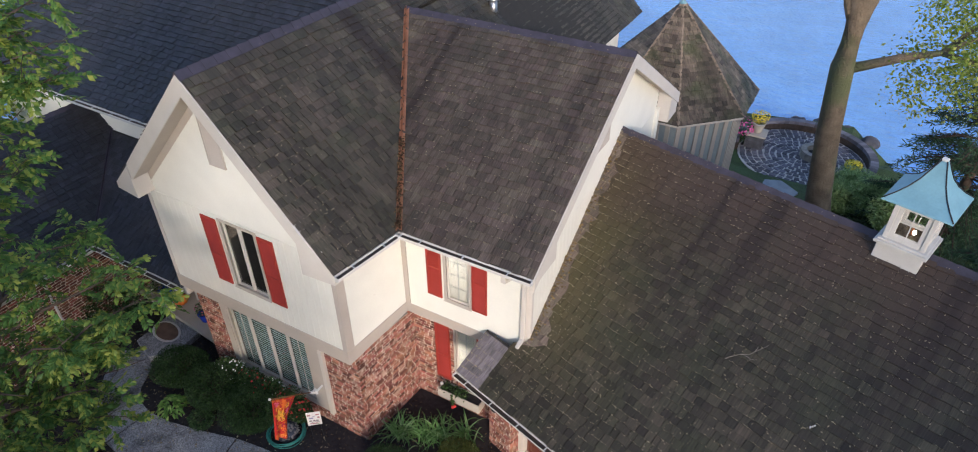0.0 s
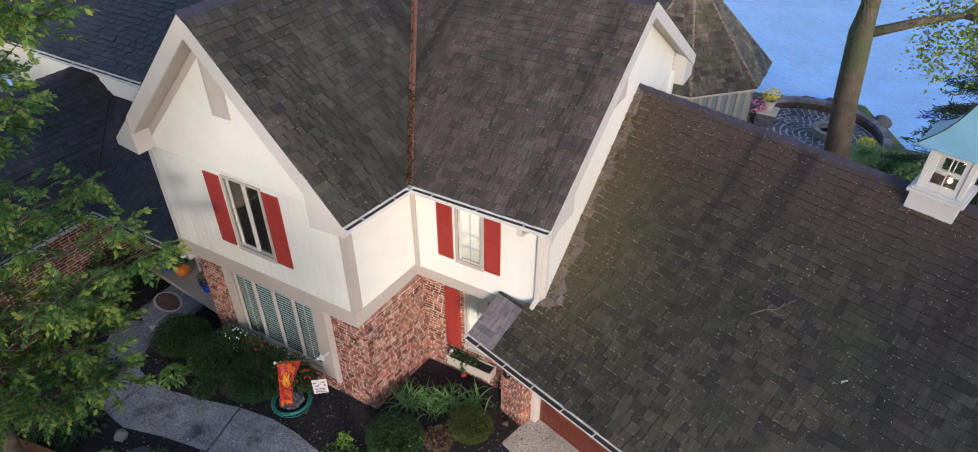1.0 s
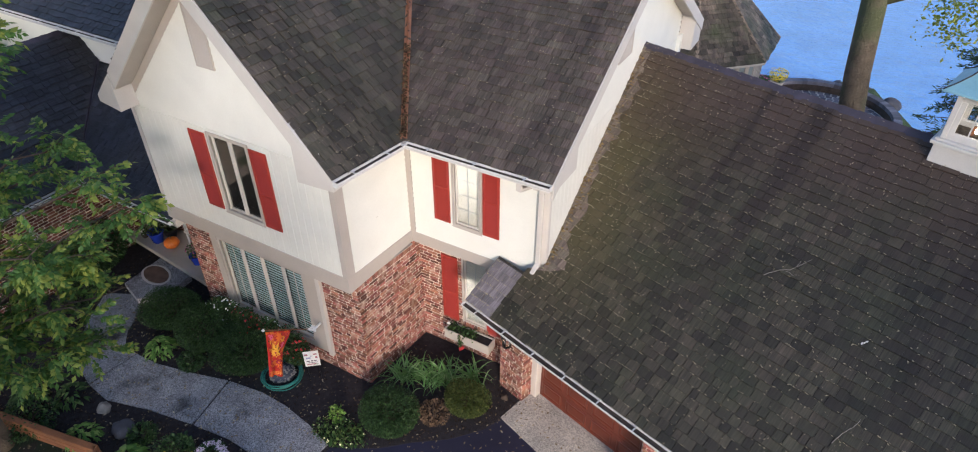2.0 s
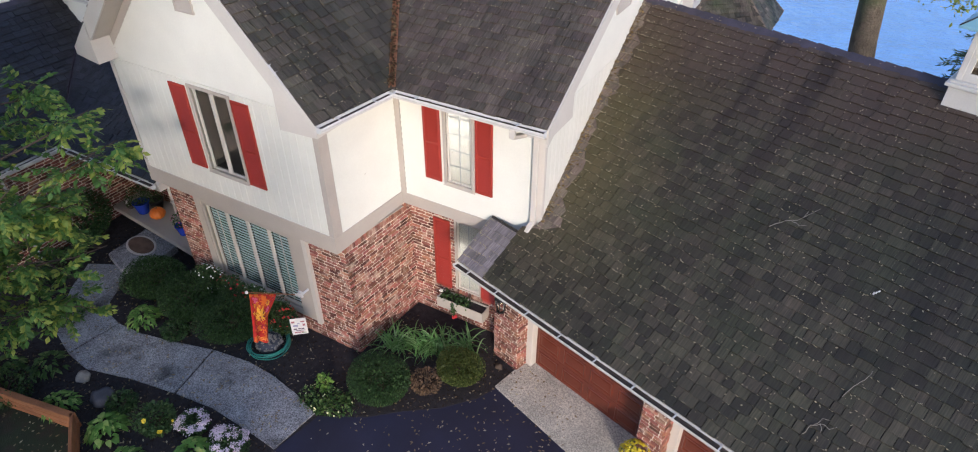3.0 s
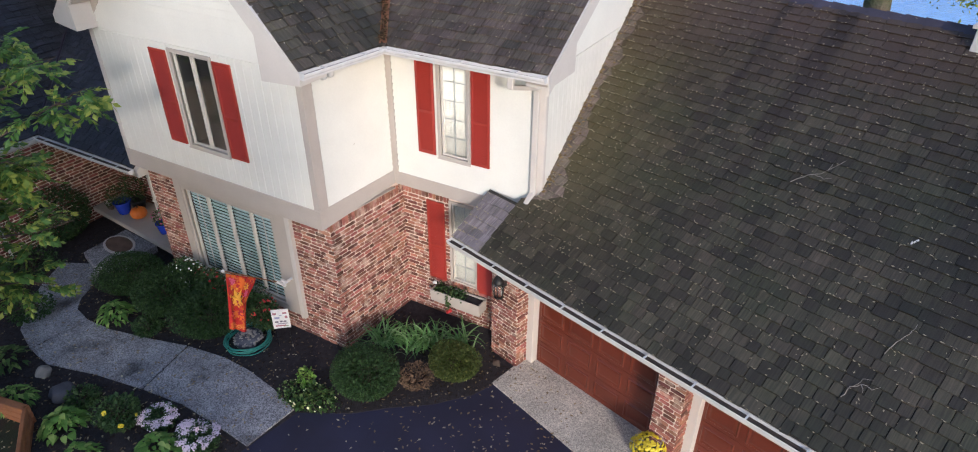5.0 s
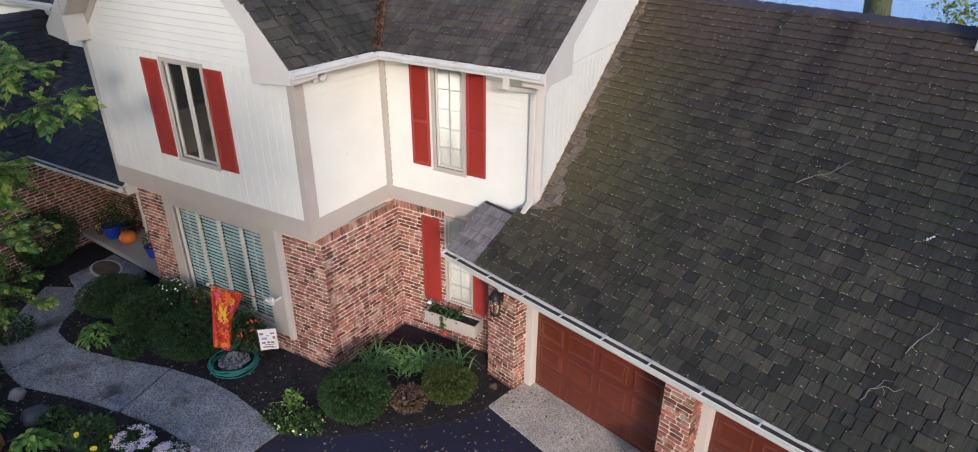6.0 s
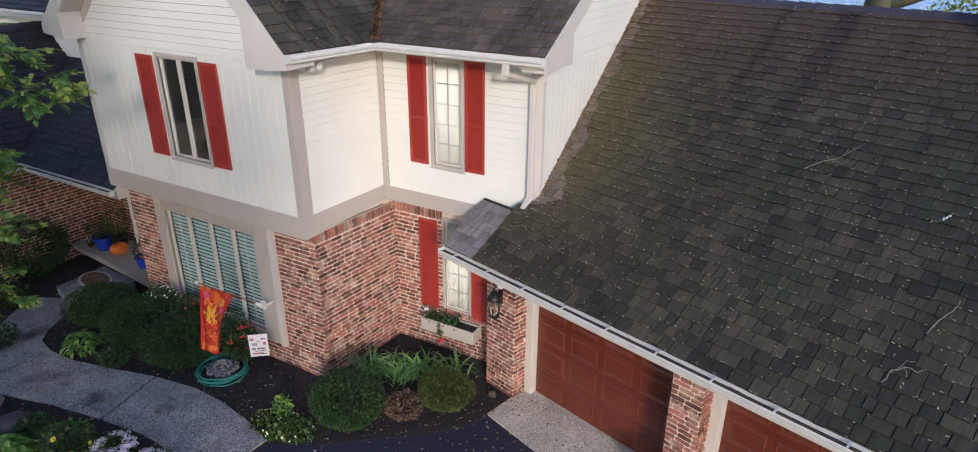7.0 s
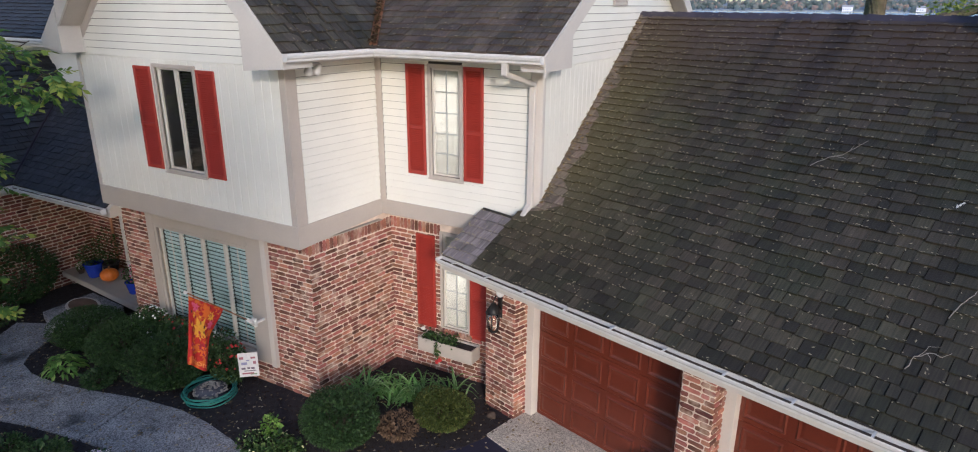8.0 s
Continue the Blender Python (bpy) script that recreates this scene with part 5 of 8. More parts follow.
# ---- shutters ----
def shutter(w, h):
    s = empty("shutter")
    fr = 0.05
    bm = bmesh.new()
    for b in ((0, fr, -0.03, 0, 0, h), (w - fr, w, -0.03, 0, 0, h), (fr, w - fr, -0.03, 0, 0, fr * 1.5), (fr, w - fr, -0.03, 0, h - fr * 1.2, h), (fr, w - fr, -0.03, 0, h * 0.44 - fr * 0.6, h * 0.44 + fr * 0.6)):
        box(bm, *b, bevel=0.005)
    part("frame", bm, M_RED, s)
    for lo, hi in ((fr * 1.5, h * 0.44 - fr * 0.6), (h * 0.44 + fr * 0.6, h - fr * 1.2)):
        n = int((hi - lo) / 0.032)
        bm = bmesh.new()
        for k in range(n):
            z = lo + (k + 0.5) * (hi - lo) / n
            box(bm, fr, w - fr, -0.016, 0.016, -0.003, 0.003, m=Matrix.Translation((0, -0.014, z)) @ Matrix.Rotation(radians(42), 4, "X"))
        part("louvres", bm, M_RED, s)
    bm = bmesh.new()
    box(bm, fr * 0.5, w - fr * 0.5, -0.004, 0, fr, h - fr)
    part("back_panel", bm, M_RED, s)
    return s


for (x0, x1, z0, z1, y, lab) in ((-10.51, -10.06, 4.0, 5.81, YA - 0.02, "tall brick-red louvred shutter beside the gable window"), (-8.86, -8.42, 4.0, 5.81, YA - 0.02, "tall brick-red louvred shutter beside the gable window"),
                                 (-6.01, -5.63, 4.05, 5.92, YC - 0.026, "tall brick-red louvred shutter by the curtained window"), (-4.87, -4.50, 4.05, 5.92, YC - 0.026, "tall brick-red louvred shutter by the curtained window"),
                                 (-6.16, -5.74, 0.92, 2.80, 9.585, "red shutter on the brick wall above a flower box"), (-4.98, -4.58, 0.92, 2.80, 9.585, "red shutter on the brick wall by the lantern")):
    sh = shutter(x1 - x0, z1 - z0)
    sh.matrix_basis = pose(x0, y, z0)
    tagged(sh, lab, "shutter", group="red shutters")

# gable vents
def louvre_vent(m, w, h, label):
    v = empty("gable_vent", m)
    bm = bmesh.new()
    for b in ((0, 0.04, -0.03, 0.01, 0, h), (w - 0.04, w, -0.03, 0.01, 0, h), (0.04, w - 0.04, -0.03, 0.01, 0, 0.04), (0.04, w - 0.04, -0.03, 0.01, h - 0.04, h)):
        box(bm, *b, bevel=0.004)
    part("frame", bm, M_TRIM, v)
    for k in range(int((h - 0.08) / 0.045)):
        bm = bmesh.new()
        box(bm, 0.03, w - 0.03, -0.027, 0.027, -0.005, 0.005, m=Matrix.Translation((0, -0.008, 0.06 + k * 0.045)) @ Matrix.Rotation(radians(62), 4, "X"))
        part("slat", bm, M_TRIM, v)
    tagged(v, label, "vent", kind="structure")


louvre_vent(pose(-9.68, YA - 0.02, 7.28), 0.46, 1.48, "taupe louvred gable vent")
louvre_vent(FG @ pose(12.1, -0.02, 6.85), 0.75, 0.85, "taupe louvred gable vent over the garage")

# ---- garage front ----
def garage_door(name, u):
    d = empty(name, G @ pose(u, 1.27, 0.012))
    tagged(d, "closed dark red panelled garage door", "garage door", kind="structure")
    W, H, rows, cols = 2.74, 2.18, 4, 4
    for k in range(rows):
        bm = bmesh.new()
        z0, z1 = k * H / rows + 0.003, (k + 1) * H / rows - 0.003
        box(bm, 0, W, 0, 0.045, z0, z1, 0.004)
        sec = part("section", bm, M_DOOR, d)
        for c in range(cols):
            a, b = c * W / cols + 0.06, (c + 1) * W / cols - 0.06
            bm = bmesh.new()
            q0, q1 = z0 + 0.07, z1 - 0.07
            o = [bm.verts.new((x, -0.001, z)) for x, z in ((a, q0), (b, q0), (b, q1), (a, q1))]
            s = [bm.verts.new((x, -0.018, z)) for x, z in ((a + .020, q0 + .020), (b - .020, q0 + .020), (b - .020, q1 - .020), (a + .020, q1 - .020))]
            t = [bm.verts.new((x, -0.004, z)) for x, z in ((a + .055, q0 + .055), (b - .055, q0 + .055), (b - .055, q1 - .055), (a + .055, q1 - .055))]
            v = [bm.verts.new((x, -0.012, z)) for x, z in ((a + .095, q0 + .095), (b - .095, q0 + .095), (b - .095, q1 - .095), (a + .095, q1 - .095))]
            for lo, hi in ((o, s), (s, t), (t, v)):
                for i in range(4):
                    bm.faces.new((lo[i], lo[(i + 1) % 4], hi[(i + 1) % 4], hi[i]))
            bm.faces.new(v)
            part("raised_panel", bm, M_DOOR, sec)
    return d


for n, u in enumerate((1.03, 4.55, 8.07)):
    garage_door("door_%d" % (n + 1), u)
PIERS = ((0.18, 0.86), (3.93, 4.40), (7.44, 7.92), (10.96, 11.6))
for n, (a, b) in enumerate(PIERS):
    bm = bmesh.new()
    box(bm, a, b, 0.83, 1.3, -0.1, GZ0 - 0.23)
    pier = mesh_object("wall_pier_%d" % (n + 1), bm, M_MORTAR)
    pier.matrix_basis = G
    tagged(pier, "brick pier of the garage front with pale mortar", "wall", kind="structure")
    brick_face(pier, a, b + 0.012, 0.0, GZ0 - 0.23, [], 70 + n, m=pose(0, 0.83, 0))
    brick_face(pier, 0.83, 1.12, 0.0, GZ0 - 0.23, [], 80 + n, m=pose(b, 0, 0, 0, 0, 90), limit=120)
    if n:
        brick_face(pier, -1.12, -0.83, 0.0, GZ0 - 0.23, [], 90 + n, m=pose(a, 0, 0, 0, 0, -90), limit=120)
    trim("trim_jamb", [(b, b + 0.16, 1.12, 1.30, 0, GZ0 - 0.22)], M_TRIM_LIGHT, "pale painted garage door jamb", m=G)
    if n:
        trim("trim_jamb", [(a - 0.16, a, 1.12, 1.30, 0, GZ0 - 0.22)], M_TRIM_LIGHT, "pale painted garage door jamb", m=G)
trim("trim_header", [(0.9, 11.0, 1.2, 1.3, 2.2, GZ0 - 0.22)], M_TRIM_LIGHT, "pale painted header over the garage doors", m=G)

# brick faces of the house
brick_face(wall_5, -12.1, KX0 + 0.012, 0.0, BAND0 - 0.02, [(-11.28, -7.92, 0.45, 3.0)], 101)
brick_face(wall_6, -0.012, KLEN, 0.0, 3.03, [], 102)
brick_face(wall_7, KX1 - 0.02, -4.2, 0.0, 3.04, [(LC_WIN[0] - 0.055, LC_WIN[1] + 0.055, 0.86, 2.93)], 103)
brick_face(wall_8, -17.0, -13.35, 0.0, 2.8, [], 104, BRICKS_DARK, soldier=False)
brick_face(wall_9, 3.0, 9.1, 0.0, 2.7, [], 105, BRICKS_DARK, soldier=False)
wall_24 = rough_wall("wall_24", pose(-12.1, 0, 0, 0, 0, -90), -9.3, -7.8, -0.1, BAND0, [], M_MORTAR, "brick side wall beside the porch")
brick_face(wall_24, -9.3, -7.588, 0.0, BAND0 - 0.02, [], 106, BRICKS_DARK, soldier=False, limit=120)

# ---- porch ----
bm = bmesh.new()
prism(bm, [(-16.15, 8.18), (-12.11, 7.80), (-12.11, 9.3), (-16.15, 9.3)], 0.29, 0.42, "z")
bmesh.ops.bevel(bm, geom=[e for e in bm.edges if min(v.co.z for v in e.verts) > 0.4], offset=0.015, segments=2, affect="EDGES")
tagged(mesh_object("floor_porch", bm, M_SLAB), "pale concrete porch slab", "floor", kind="structure")
bm = bmesh.new()
prism(bm, [(-16.0, 8.48), (-12.12, 8.12), (-12.12, 9.25), (-16.0, 9.25)], -0.1, 0.29, "z")
tagged(mesh_object("wall_porch_base", bm, M_BRICK_DARK_REST), "dark recessed footing under the porch slab", "footing", kind="structure")
bm = bmesh.new()
prism(bm, [(-14.68, 6.90), (-13.86, 6.66), (-13.35, 7.1), (-13.4, 8.0), (-14.75, 8.1)], -0.05, 0.19, "z")
bmesh.ops.bevel(bm, geom=[e for e in bm.edges if min(v.co.z for v in e.verts) > 0.15], offset=0.012, segments=1, affect="EDGES")
tagged(mesh_object("floor_step", bm, M_CONCRETE), "single concrete step before the porch", "step", kind="structure")
door_mat = empty("door_mat", pose(-14.22, 7.55, 0.191, 0, 0, -10))
bm = bmesh.new()
lathe(bm, [(0.52, 0), (0.53, 0.008), (0.52, 0.016)], 28)
bmesh.ops.scale(bm, vec=(1, 0.62, 1), verts=bm.verts[:])
part("border", bm, M_TRIM_LIGHT, door_mat, "pale woven border")
bm = bmesh.new()
lathe(bm, [(0.46, 0.004), (0.46, 0.022)], 28)
bmesh.ops.scale(bm, vec=(1, 0.58, 1), verts=bm.verts[:])
part("coir_pad", bm, M_MAT, door_mat, "brown coir pile")
tagged(door_mat, "oval brown coir door mat with a pale border", "door mat")
front_door = empty("door_4", pose(-14.75, 9.08, 0.43))
bm = bmesh.new()
for b in ((0, 0.09, -0.04, 0.02, 0, 2.1), (0.81, 0.9, -0.04, 0.02, 0, 2.1), (0.09, 0.81, -0.04, 0.02, 2.02, 2.1)):
    box(bm, *b, bevel=0.006)
part("door_frame", bm, M_GUTTER, front_door)
bm = bmesh.new()
box(bm, 0.09, 0.81, -0.02, 0.02, 0, 2.02, 0.005)
leaf = part("door_leaf", bm, M_SIDING, front_door)
for z0, z1 in ((0.15, 0.85), (1.0, 1.85)):
    bm = bmesh.new()
    box(bm, 0.2, 0.7, -0.035, -0.021, z0, z1, 0.01)
    part("panel", bm, M_SIDING, leaf)
tagged(front_door, "white panelled entry door in the deep porch", "door", kind="structure")


def leaves_mesh(name, pts, size, mat, parent, seed, aspect=0.5, droop=0.3, kind="stuff", label=""):
    """Small folded leaves at the given points, each (place, outward)."""
    r = random.Random(seed)
    vs, fs = [], []
    for p, out in pts:
        s = size * r.uniform(0.6, 1.3)
        d = Vector((out[0] + r.gauss(0, 0.6), out[1] + r.gauss(0, 0.6), out[2] + r.gauss(0, 0.6) - droop))
        if d.length < 1e-3:
            d = Vector((0, 0, 1))
        d.normalize()
        n = Vector((r.gauss(0, 1), r.gauss(0, 1), r.gauss(0, 1) + 0.8))
        side = d.cross(n)
        if side.length < 1e-3:
            continue
        side.normalize()
        n = side.cross(d)
        p = Vector(p)
        i = len(vs)
        w = s * aspect * 0.5
        vs += [p, p + d * s * 0.5 + side * w - n * w * 0.3, p + d * s, p + d * s * 0.5 - side * w - n * w * 0.3, p + d * s * 0.5]
        fs += [(i, i + 1, i + 4), (i + 1, i + 2, i + 4), (i + 2, i + 3, i + 4), (i + 3, i, i + 4)]
    ob = data_object(name, vs, fs, mat, parent, label)
    if kind:
        ob["kind"] = kind
    return ob


def blob_points(rx, ry, rz, n, seed, lumps=7, fill=0.25, flat=0.0):
    """Points on and just inside a lumpy rounded mass that stands on z = 0."""
    r = random.Random(seed)
    bumps = [(Vector((r.gauss(0, 1), r.gauss(0, 1), abs(r.gauss(0, 1)))).normalized(), r.uniform(0.05, 0.18)) for _ in range(lumps)]
    out = []
    while len(out) < n:
        d = Vector((r.gauss(0, 1), r.gauss(0, 1), r.gauss(0, 1)))
        d.normalize()
        k = 1 + sum(b * max(0.0, d.dot(v)) ** 6 for v, b in bumps) - 0.06
        k *= 1 - fill * r.random() ** 2
        p = Vector((d.x * rx * k, d.y * ry * k, rz + d.z * rz * k))
        if p.z < 0.02:
            continue
        out.append((p, d))
    return out


def twiggy(bm, n, h, spread, rad, seed):
    r = random.Random(seed)
    for _ in range(n):
        a = r.uniform(0, math.tau)
        q = r.uniform(0.3, 1.0) * spread
        tube(bm, [(0, 0, 0), (q * 0.4 * math.cos(a), q * 0.4 * math.sin(a), h * 0.5), (q * math.cos(a), q * math.sin(a), h * r.uniform(0.8, 1.0))], [rad, rad * 0.7, rad * 0.3], 4)


def bush(name, x, y, rx, ry, rz, n, size, mat, label, seed, aspect=0.55, category="shrub", flowers=None, fill=0.3, group="", turn=0, heads=0):
    b = empty(name, pose(x, y, 0.0, 0, 0, turn))
    bm = bmesh.new()
    twiggy(bm, 9, rz * 1.5, min(rx, ry) * 0.8, 0.014, seed)
    part("woody_base", bm, M_BARK_DARK, b)["kind"] = "stuff"
    # dark inner mass of shaded twigs and leaves
    pts = blob_points(rx * 0.86, ry * 0.86, rz * 0.9, max(80, n // 3), seed + 1, fill=0.5)
    leaves_mesh("inner_leaves", pts, size * 1.7, mat, b, seed + 2, 0.9)
    leaves_mesh("foliage", blob_points(rx, ry, rz, n, seed, fill=fill), size, mat, b, seed + 3, aspect)
    if flowers:
        fm, fn, fs = flowers
        r = random.Random(seed + 9)
        pts = [(p * 1.03, d) for p, d in blob_points(rx, ry, rz, fn * 2, seed, fill=0.05) if d.z > -0.1][:fn]
        if heads:  # blooms gathered in heads with leaves showing between them
            mids = [(p, d) for p, d in blob_points(rx, ry, rz, heads * 3, seed + 5, fill=0.12) if d.z > 0.1][:heads]
            pts = []
            for _ in range(fn):
                p, d = r.choice(mids)
                j = Vector((r.gauss(0, 0.032), r.gauss(0, 0.032), r.gauss(0, 0.014)))
                pts.append((p + j, (d * 0.5 + j * 6 + Vector((0, 0, 0.8))).normalized()))
        vs, fc = [], []
        for p, d in pts:
            s = fs * r.uniform(0.7, 1.3)
            q = d.to_track_quat("Z", "Y")
            i = len(vs)
            vs.append(p + d * 0.012)
            for k in range(6):
                a = k * math.tau / 6
                vs.append(p + q @ Vector((s * math.cos(a), s * math.sin(a), 0.25 * s * (k % 2))))
            fc += [(i, i + 1 + k, i + 1 + (k + 1) % 6) for k in range(6)]
        ob = data_object("bloom_mass", vs, fc, fm, b)
        ob["kind"] = "stuff"
    tagged(b, label, category, group=group)
    return b


# clipped boxwood along the house
bush("boxwood", -12.6, 6.75, 0.82, 0.68, 0.40, 9500, 0.034, M_BOX, "clipped dark green boxwood mound beside the walk", 201, group="boxwood mounds")
bush("boxwood", -11.2, 6.70, 0.88, 0.70, 0.44, 9500, 0.034, M_BOX, "clipped dark green boxwood mound under the wide window", 202, group="boxwood mounds")
bush("boxwood", -9.85, 6.62, 0.80, 0.68, 0.46, 9500, 0.034, M_BOX, "clipped dark green boxwood mound beside the coiled hose", 203, group="boxwood mounds")
bush("boxwood", -5.88, 6.90, 0.70, 0.62, 0.43, 9500, 0.034, M_BOX, "clipped dark green boxwood mound by the drive", 204, group="boxwood mounds")
bush("boxwood", -4.66, 8.10, 0.51, 0.48, 0.31, 7000, 0.034, M_GOLDBOX, "small clipped green boxwood mound by the apron", 205, group="boxwood mounds")
bush("yew", -16.0, 7.2, 0.75, 0.8, 0.75, 4500, 0.05, M_BOX, "dark upright yew against the brick wing", 206)
bush("spirea", -5.12, 7.5, 0.36, 0.34, 0.20, 900, 0.035, material("dry_leaf", (0.12, 0.075, 0.045), 0.8, vary=0.4), "browned low spirea between the boxwoods", 207)
bush("euonymus", -6.95, 6.42, 0.17, 0.15, 0.19, 130, 0.05, M_HOSTA, "small bright green euonymus in the mulch", 208, fill=0.85)
bush("euonymus", -6.62, 6.14, 0.66, 0.34, 0.11, 760, 0.05, M_EUONY, "low spreading euonymus at the edge of the walk", 209, flowers=(M_CREAM, 22, 0.022), fill=0.95, turn=12)
bush("groundcover", -10.95, 5.92, 0.36, 0.30, 0.14, 900, 0.04, M_SHRUB, "low green groundcover beside the hosta", 210)
# roses and impatiens under the wide window
bush("rose_bush", -11.0, 7.22, 0.52, 0.26, 0.52, 1500, 0.055, M_SHRUB, "flowering shrub with small white blooms", 211, flowers=(M_WHITE, 60, 0.022))
bush("rose_bush", -10.25, 7.2, 0.42, 0.25, 0.5, 1300, 0.055, M_SHRUB, "flowering shrub with pink and red blooms", 212, flowers=(M_REDFL, 40, 0.025))
bush("rose_bush", -8.95, 7.22, 0.55, 0.25, 0.46, 1700, 0.055, M_SHRUB, "red-flowered shrub below the hanging flag", 213, flowers=(M_REDFL, 60, 0.026))
bush("rose_bush", -9.6, 7.3, 0.4, 0.2, 0.5, 1100, 0.055, M_SHRUB, "leafy shrub with white blooms against the window", 214, flowers=(M_WHITE, 20, 0.02))


def hosta(x, y, radius, n, mat, label, seed, name="hosta", flowers=None, broad=0.24):
    h = empty(name, pose(x, y, 0.0))
    r = random.Random(seed)
    n *= 4
    for k in range(n):
        ring = math.sqrt((k + 0.5) / n)  # from the heart of the clump outwards
        a = r.uniform(0, math.tau)
        length = radius * r.uniform(0.22, 0.36)
        start = radius * (0.74 * ring - 0.04)
        top = radius * (0.74 - 0.56 * ring * ring) * r.uniform(0.75, 1.2)
        w = length * broad * r.uniform(0.8, 1.15)
        lean = a + r.gauss(0, 0.45)
        ca, sa = math.cos(lean), math.sin(lean)
        vs, fs = [], []
        for i in range(6):
            t = i / 5
            out = length * t
            z = top + length * (0.25 * t - (0.35 + 0.5 * ring) * t * t)
            ww = w * math.sin(math.pi * (0.05 + 0.95 * t) ** 0.75) * (1 if i < 5 else 0.02)
            for s, dz in ((-1, 0.22), (0, 0), (1, 0.22)):
                vs.append((start * math.cos(a) + out * ca - s * ww * sa, start * math.sin(a) + out * sa + s * ww * ca, max(0.02, z + dz * ww)))
        for i in range(5):
            for j in range(2):
                p = i * 3 + j
                fs.append((p, p + 1, p + 4, p + 3))
        data_object("leaf", vs, fs, mat, h, smooth=True)
    if flowers:
        fm, cnt = flowers
        for k in range(cnt):
            bm = bmesh.new()
            a, q = r.uniform(0, math.tau), r.uniform(0, radius * 0.7)
            bmesh.ops.create_icosphere(bm, subdivisions=1, radius=0.045, matrix=Matrix.Translation((q * math.cos(a), q * math.sin(a), radius * 1.05)))
            part("bloom", bm, fm, h)
    tagged(h, label, "plant", group="bedding plants")
    return h


hosta(-11.95, 5.85, 0.46, 40, M_HOSTA_LEAF, "bright green hosta at the bend of the walk", 301)
hosta(-11.3, 3.35, 0.44, 30, M_HOSTA_LEAF, "variegated yellow-green hosta by the timber edging", 302)
hosta(-9.95, 3.45, 0.46, 36, M_HOSTA_LEAF, "broad-leaved green hosta below the walk", 303, broad=0.34)
hosta(-8.0, 3.9, 0.46, 36, M_HOSTA_LEAF, "broad-leaved bright hydrangea-like hosta", 304, broad=0.34)
hosta(-9.0, 3.15, 0.42, 30, M_HOSTA_LEAF, "pale variegated hosta in the lower bed", 305)
hosta(-12.5, 3.9, 0.45, 26, M_HOSTA_DARK, "dark green hosta under the tree", 306)
hosta(-13.2, 3.3, 0.5, 26, M_HOSTA_DARK, "dark green hosta under the tree", 307)
bush("rose_bush", -9.15, 4.02, 0.40, 0.36, 0.28, 1300, 0.05, M_SHRUB, "low green shrub rose with yellow blooms", 310, flowers=(M_YELLOW, 3, 0.045))
bush("mum", -8.55, 4.38, 0.34, 0.27, 0.15, 1400, 0.045, M_SHRUB, "mound of pale lilac-white flower heads", 311, flowers=(M_LILAC, 1500, 0.013), category="plant", heads=34)
bush("mum", -7.6, 4.42, 0.42, 0.28, 0.15, 1600, 0.045, M_SHRUB, "mound of pale lilac-pink flower heads", 312, flowers=(M_LILAC, 1700, 0.013), category="plant", heads=36)
bush("groundcover", -10.2, 4.0, 0.32, 0.3, 0.14, 700, 0.045, M_SHRUB, "low dark groundcover by the stones", 313)
bush("groundcover", -13.6, 5.0, 0.5, 0.5, 0.2, 700, 0.05, M_BOX, "low dark groundcover outside the walk", 314)
bush("groundcover", -15.2, 5.9, 0.6, 0.6, 0.3, 900, 0.05, M_BOX, "dark low shrub outside the walk", 315)
bush("groundcover", -12.6, 3.0, 0.7, 0.6, 0.25, 900, 0.05, M_SHRUB, "low green shrub under the tree", 316)

# daylilies
for x, y, n, s in ((-6.35, 8.1, 56, 401), (-5.85, 8.3, 60, 404), (-5.4, 8.55, 60, 402), (-4.9, 8.85, 44, 403)):
    d = empty("daylily", pose(x, y, 0.0))
    r = random.Random(s)
    for k in range(n):
        a, length, h = r.uniform(0, math.tau), r.uniform(0.35, 0.68), r.uniform(0.28, 0.56)
        b0 = Vector((r.gauss(0, 0.12), r.gauss(0, 0.09), 0))
        vs, fs = [], []
        for i in range(6):
            t = i / 5
            c = b0 + Vector((math.cos(a) * length * t, math.sin(a) * length * t, h * (2.2 * t - 1.7 * t * t)))
            w = 0.021 * (1 - t) + 0.002
            vs += [c + Vector((-math.sin(a) * w, math.cos(a) * w, 0.006)), c, c + Vector((math.sin(a) * w, -math.cos(a) * w, 0.006))]
        for i in range(5):
            for j in range(2):
                p = i * 3 + j
                fs.append((p, p + 1, p + 4, p + 3))
        data_object("blade", vs, fs, M_LILY, d, smooth=True)
    tagged(d, "clump of arching strap-leaved daylilies", "plant", group="daylilies")

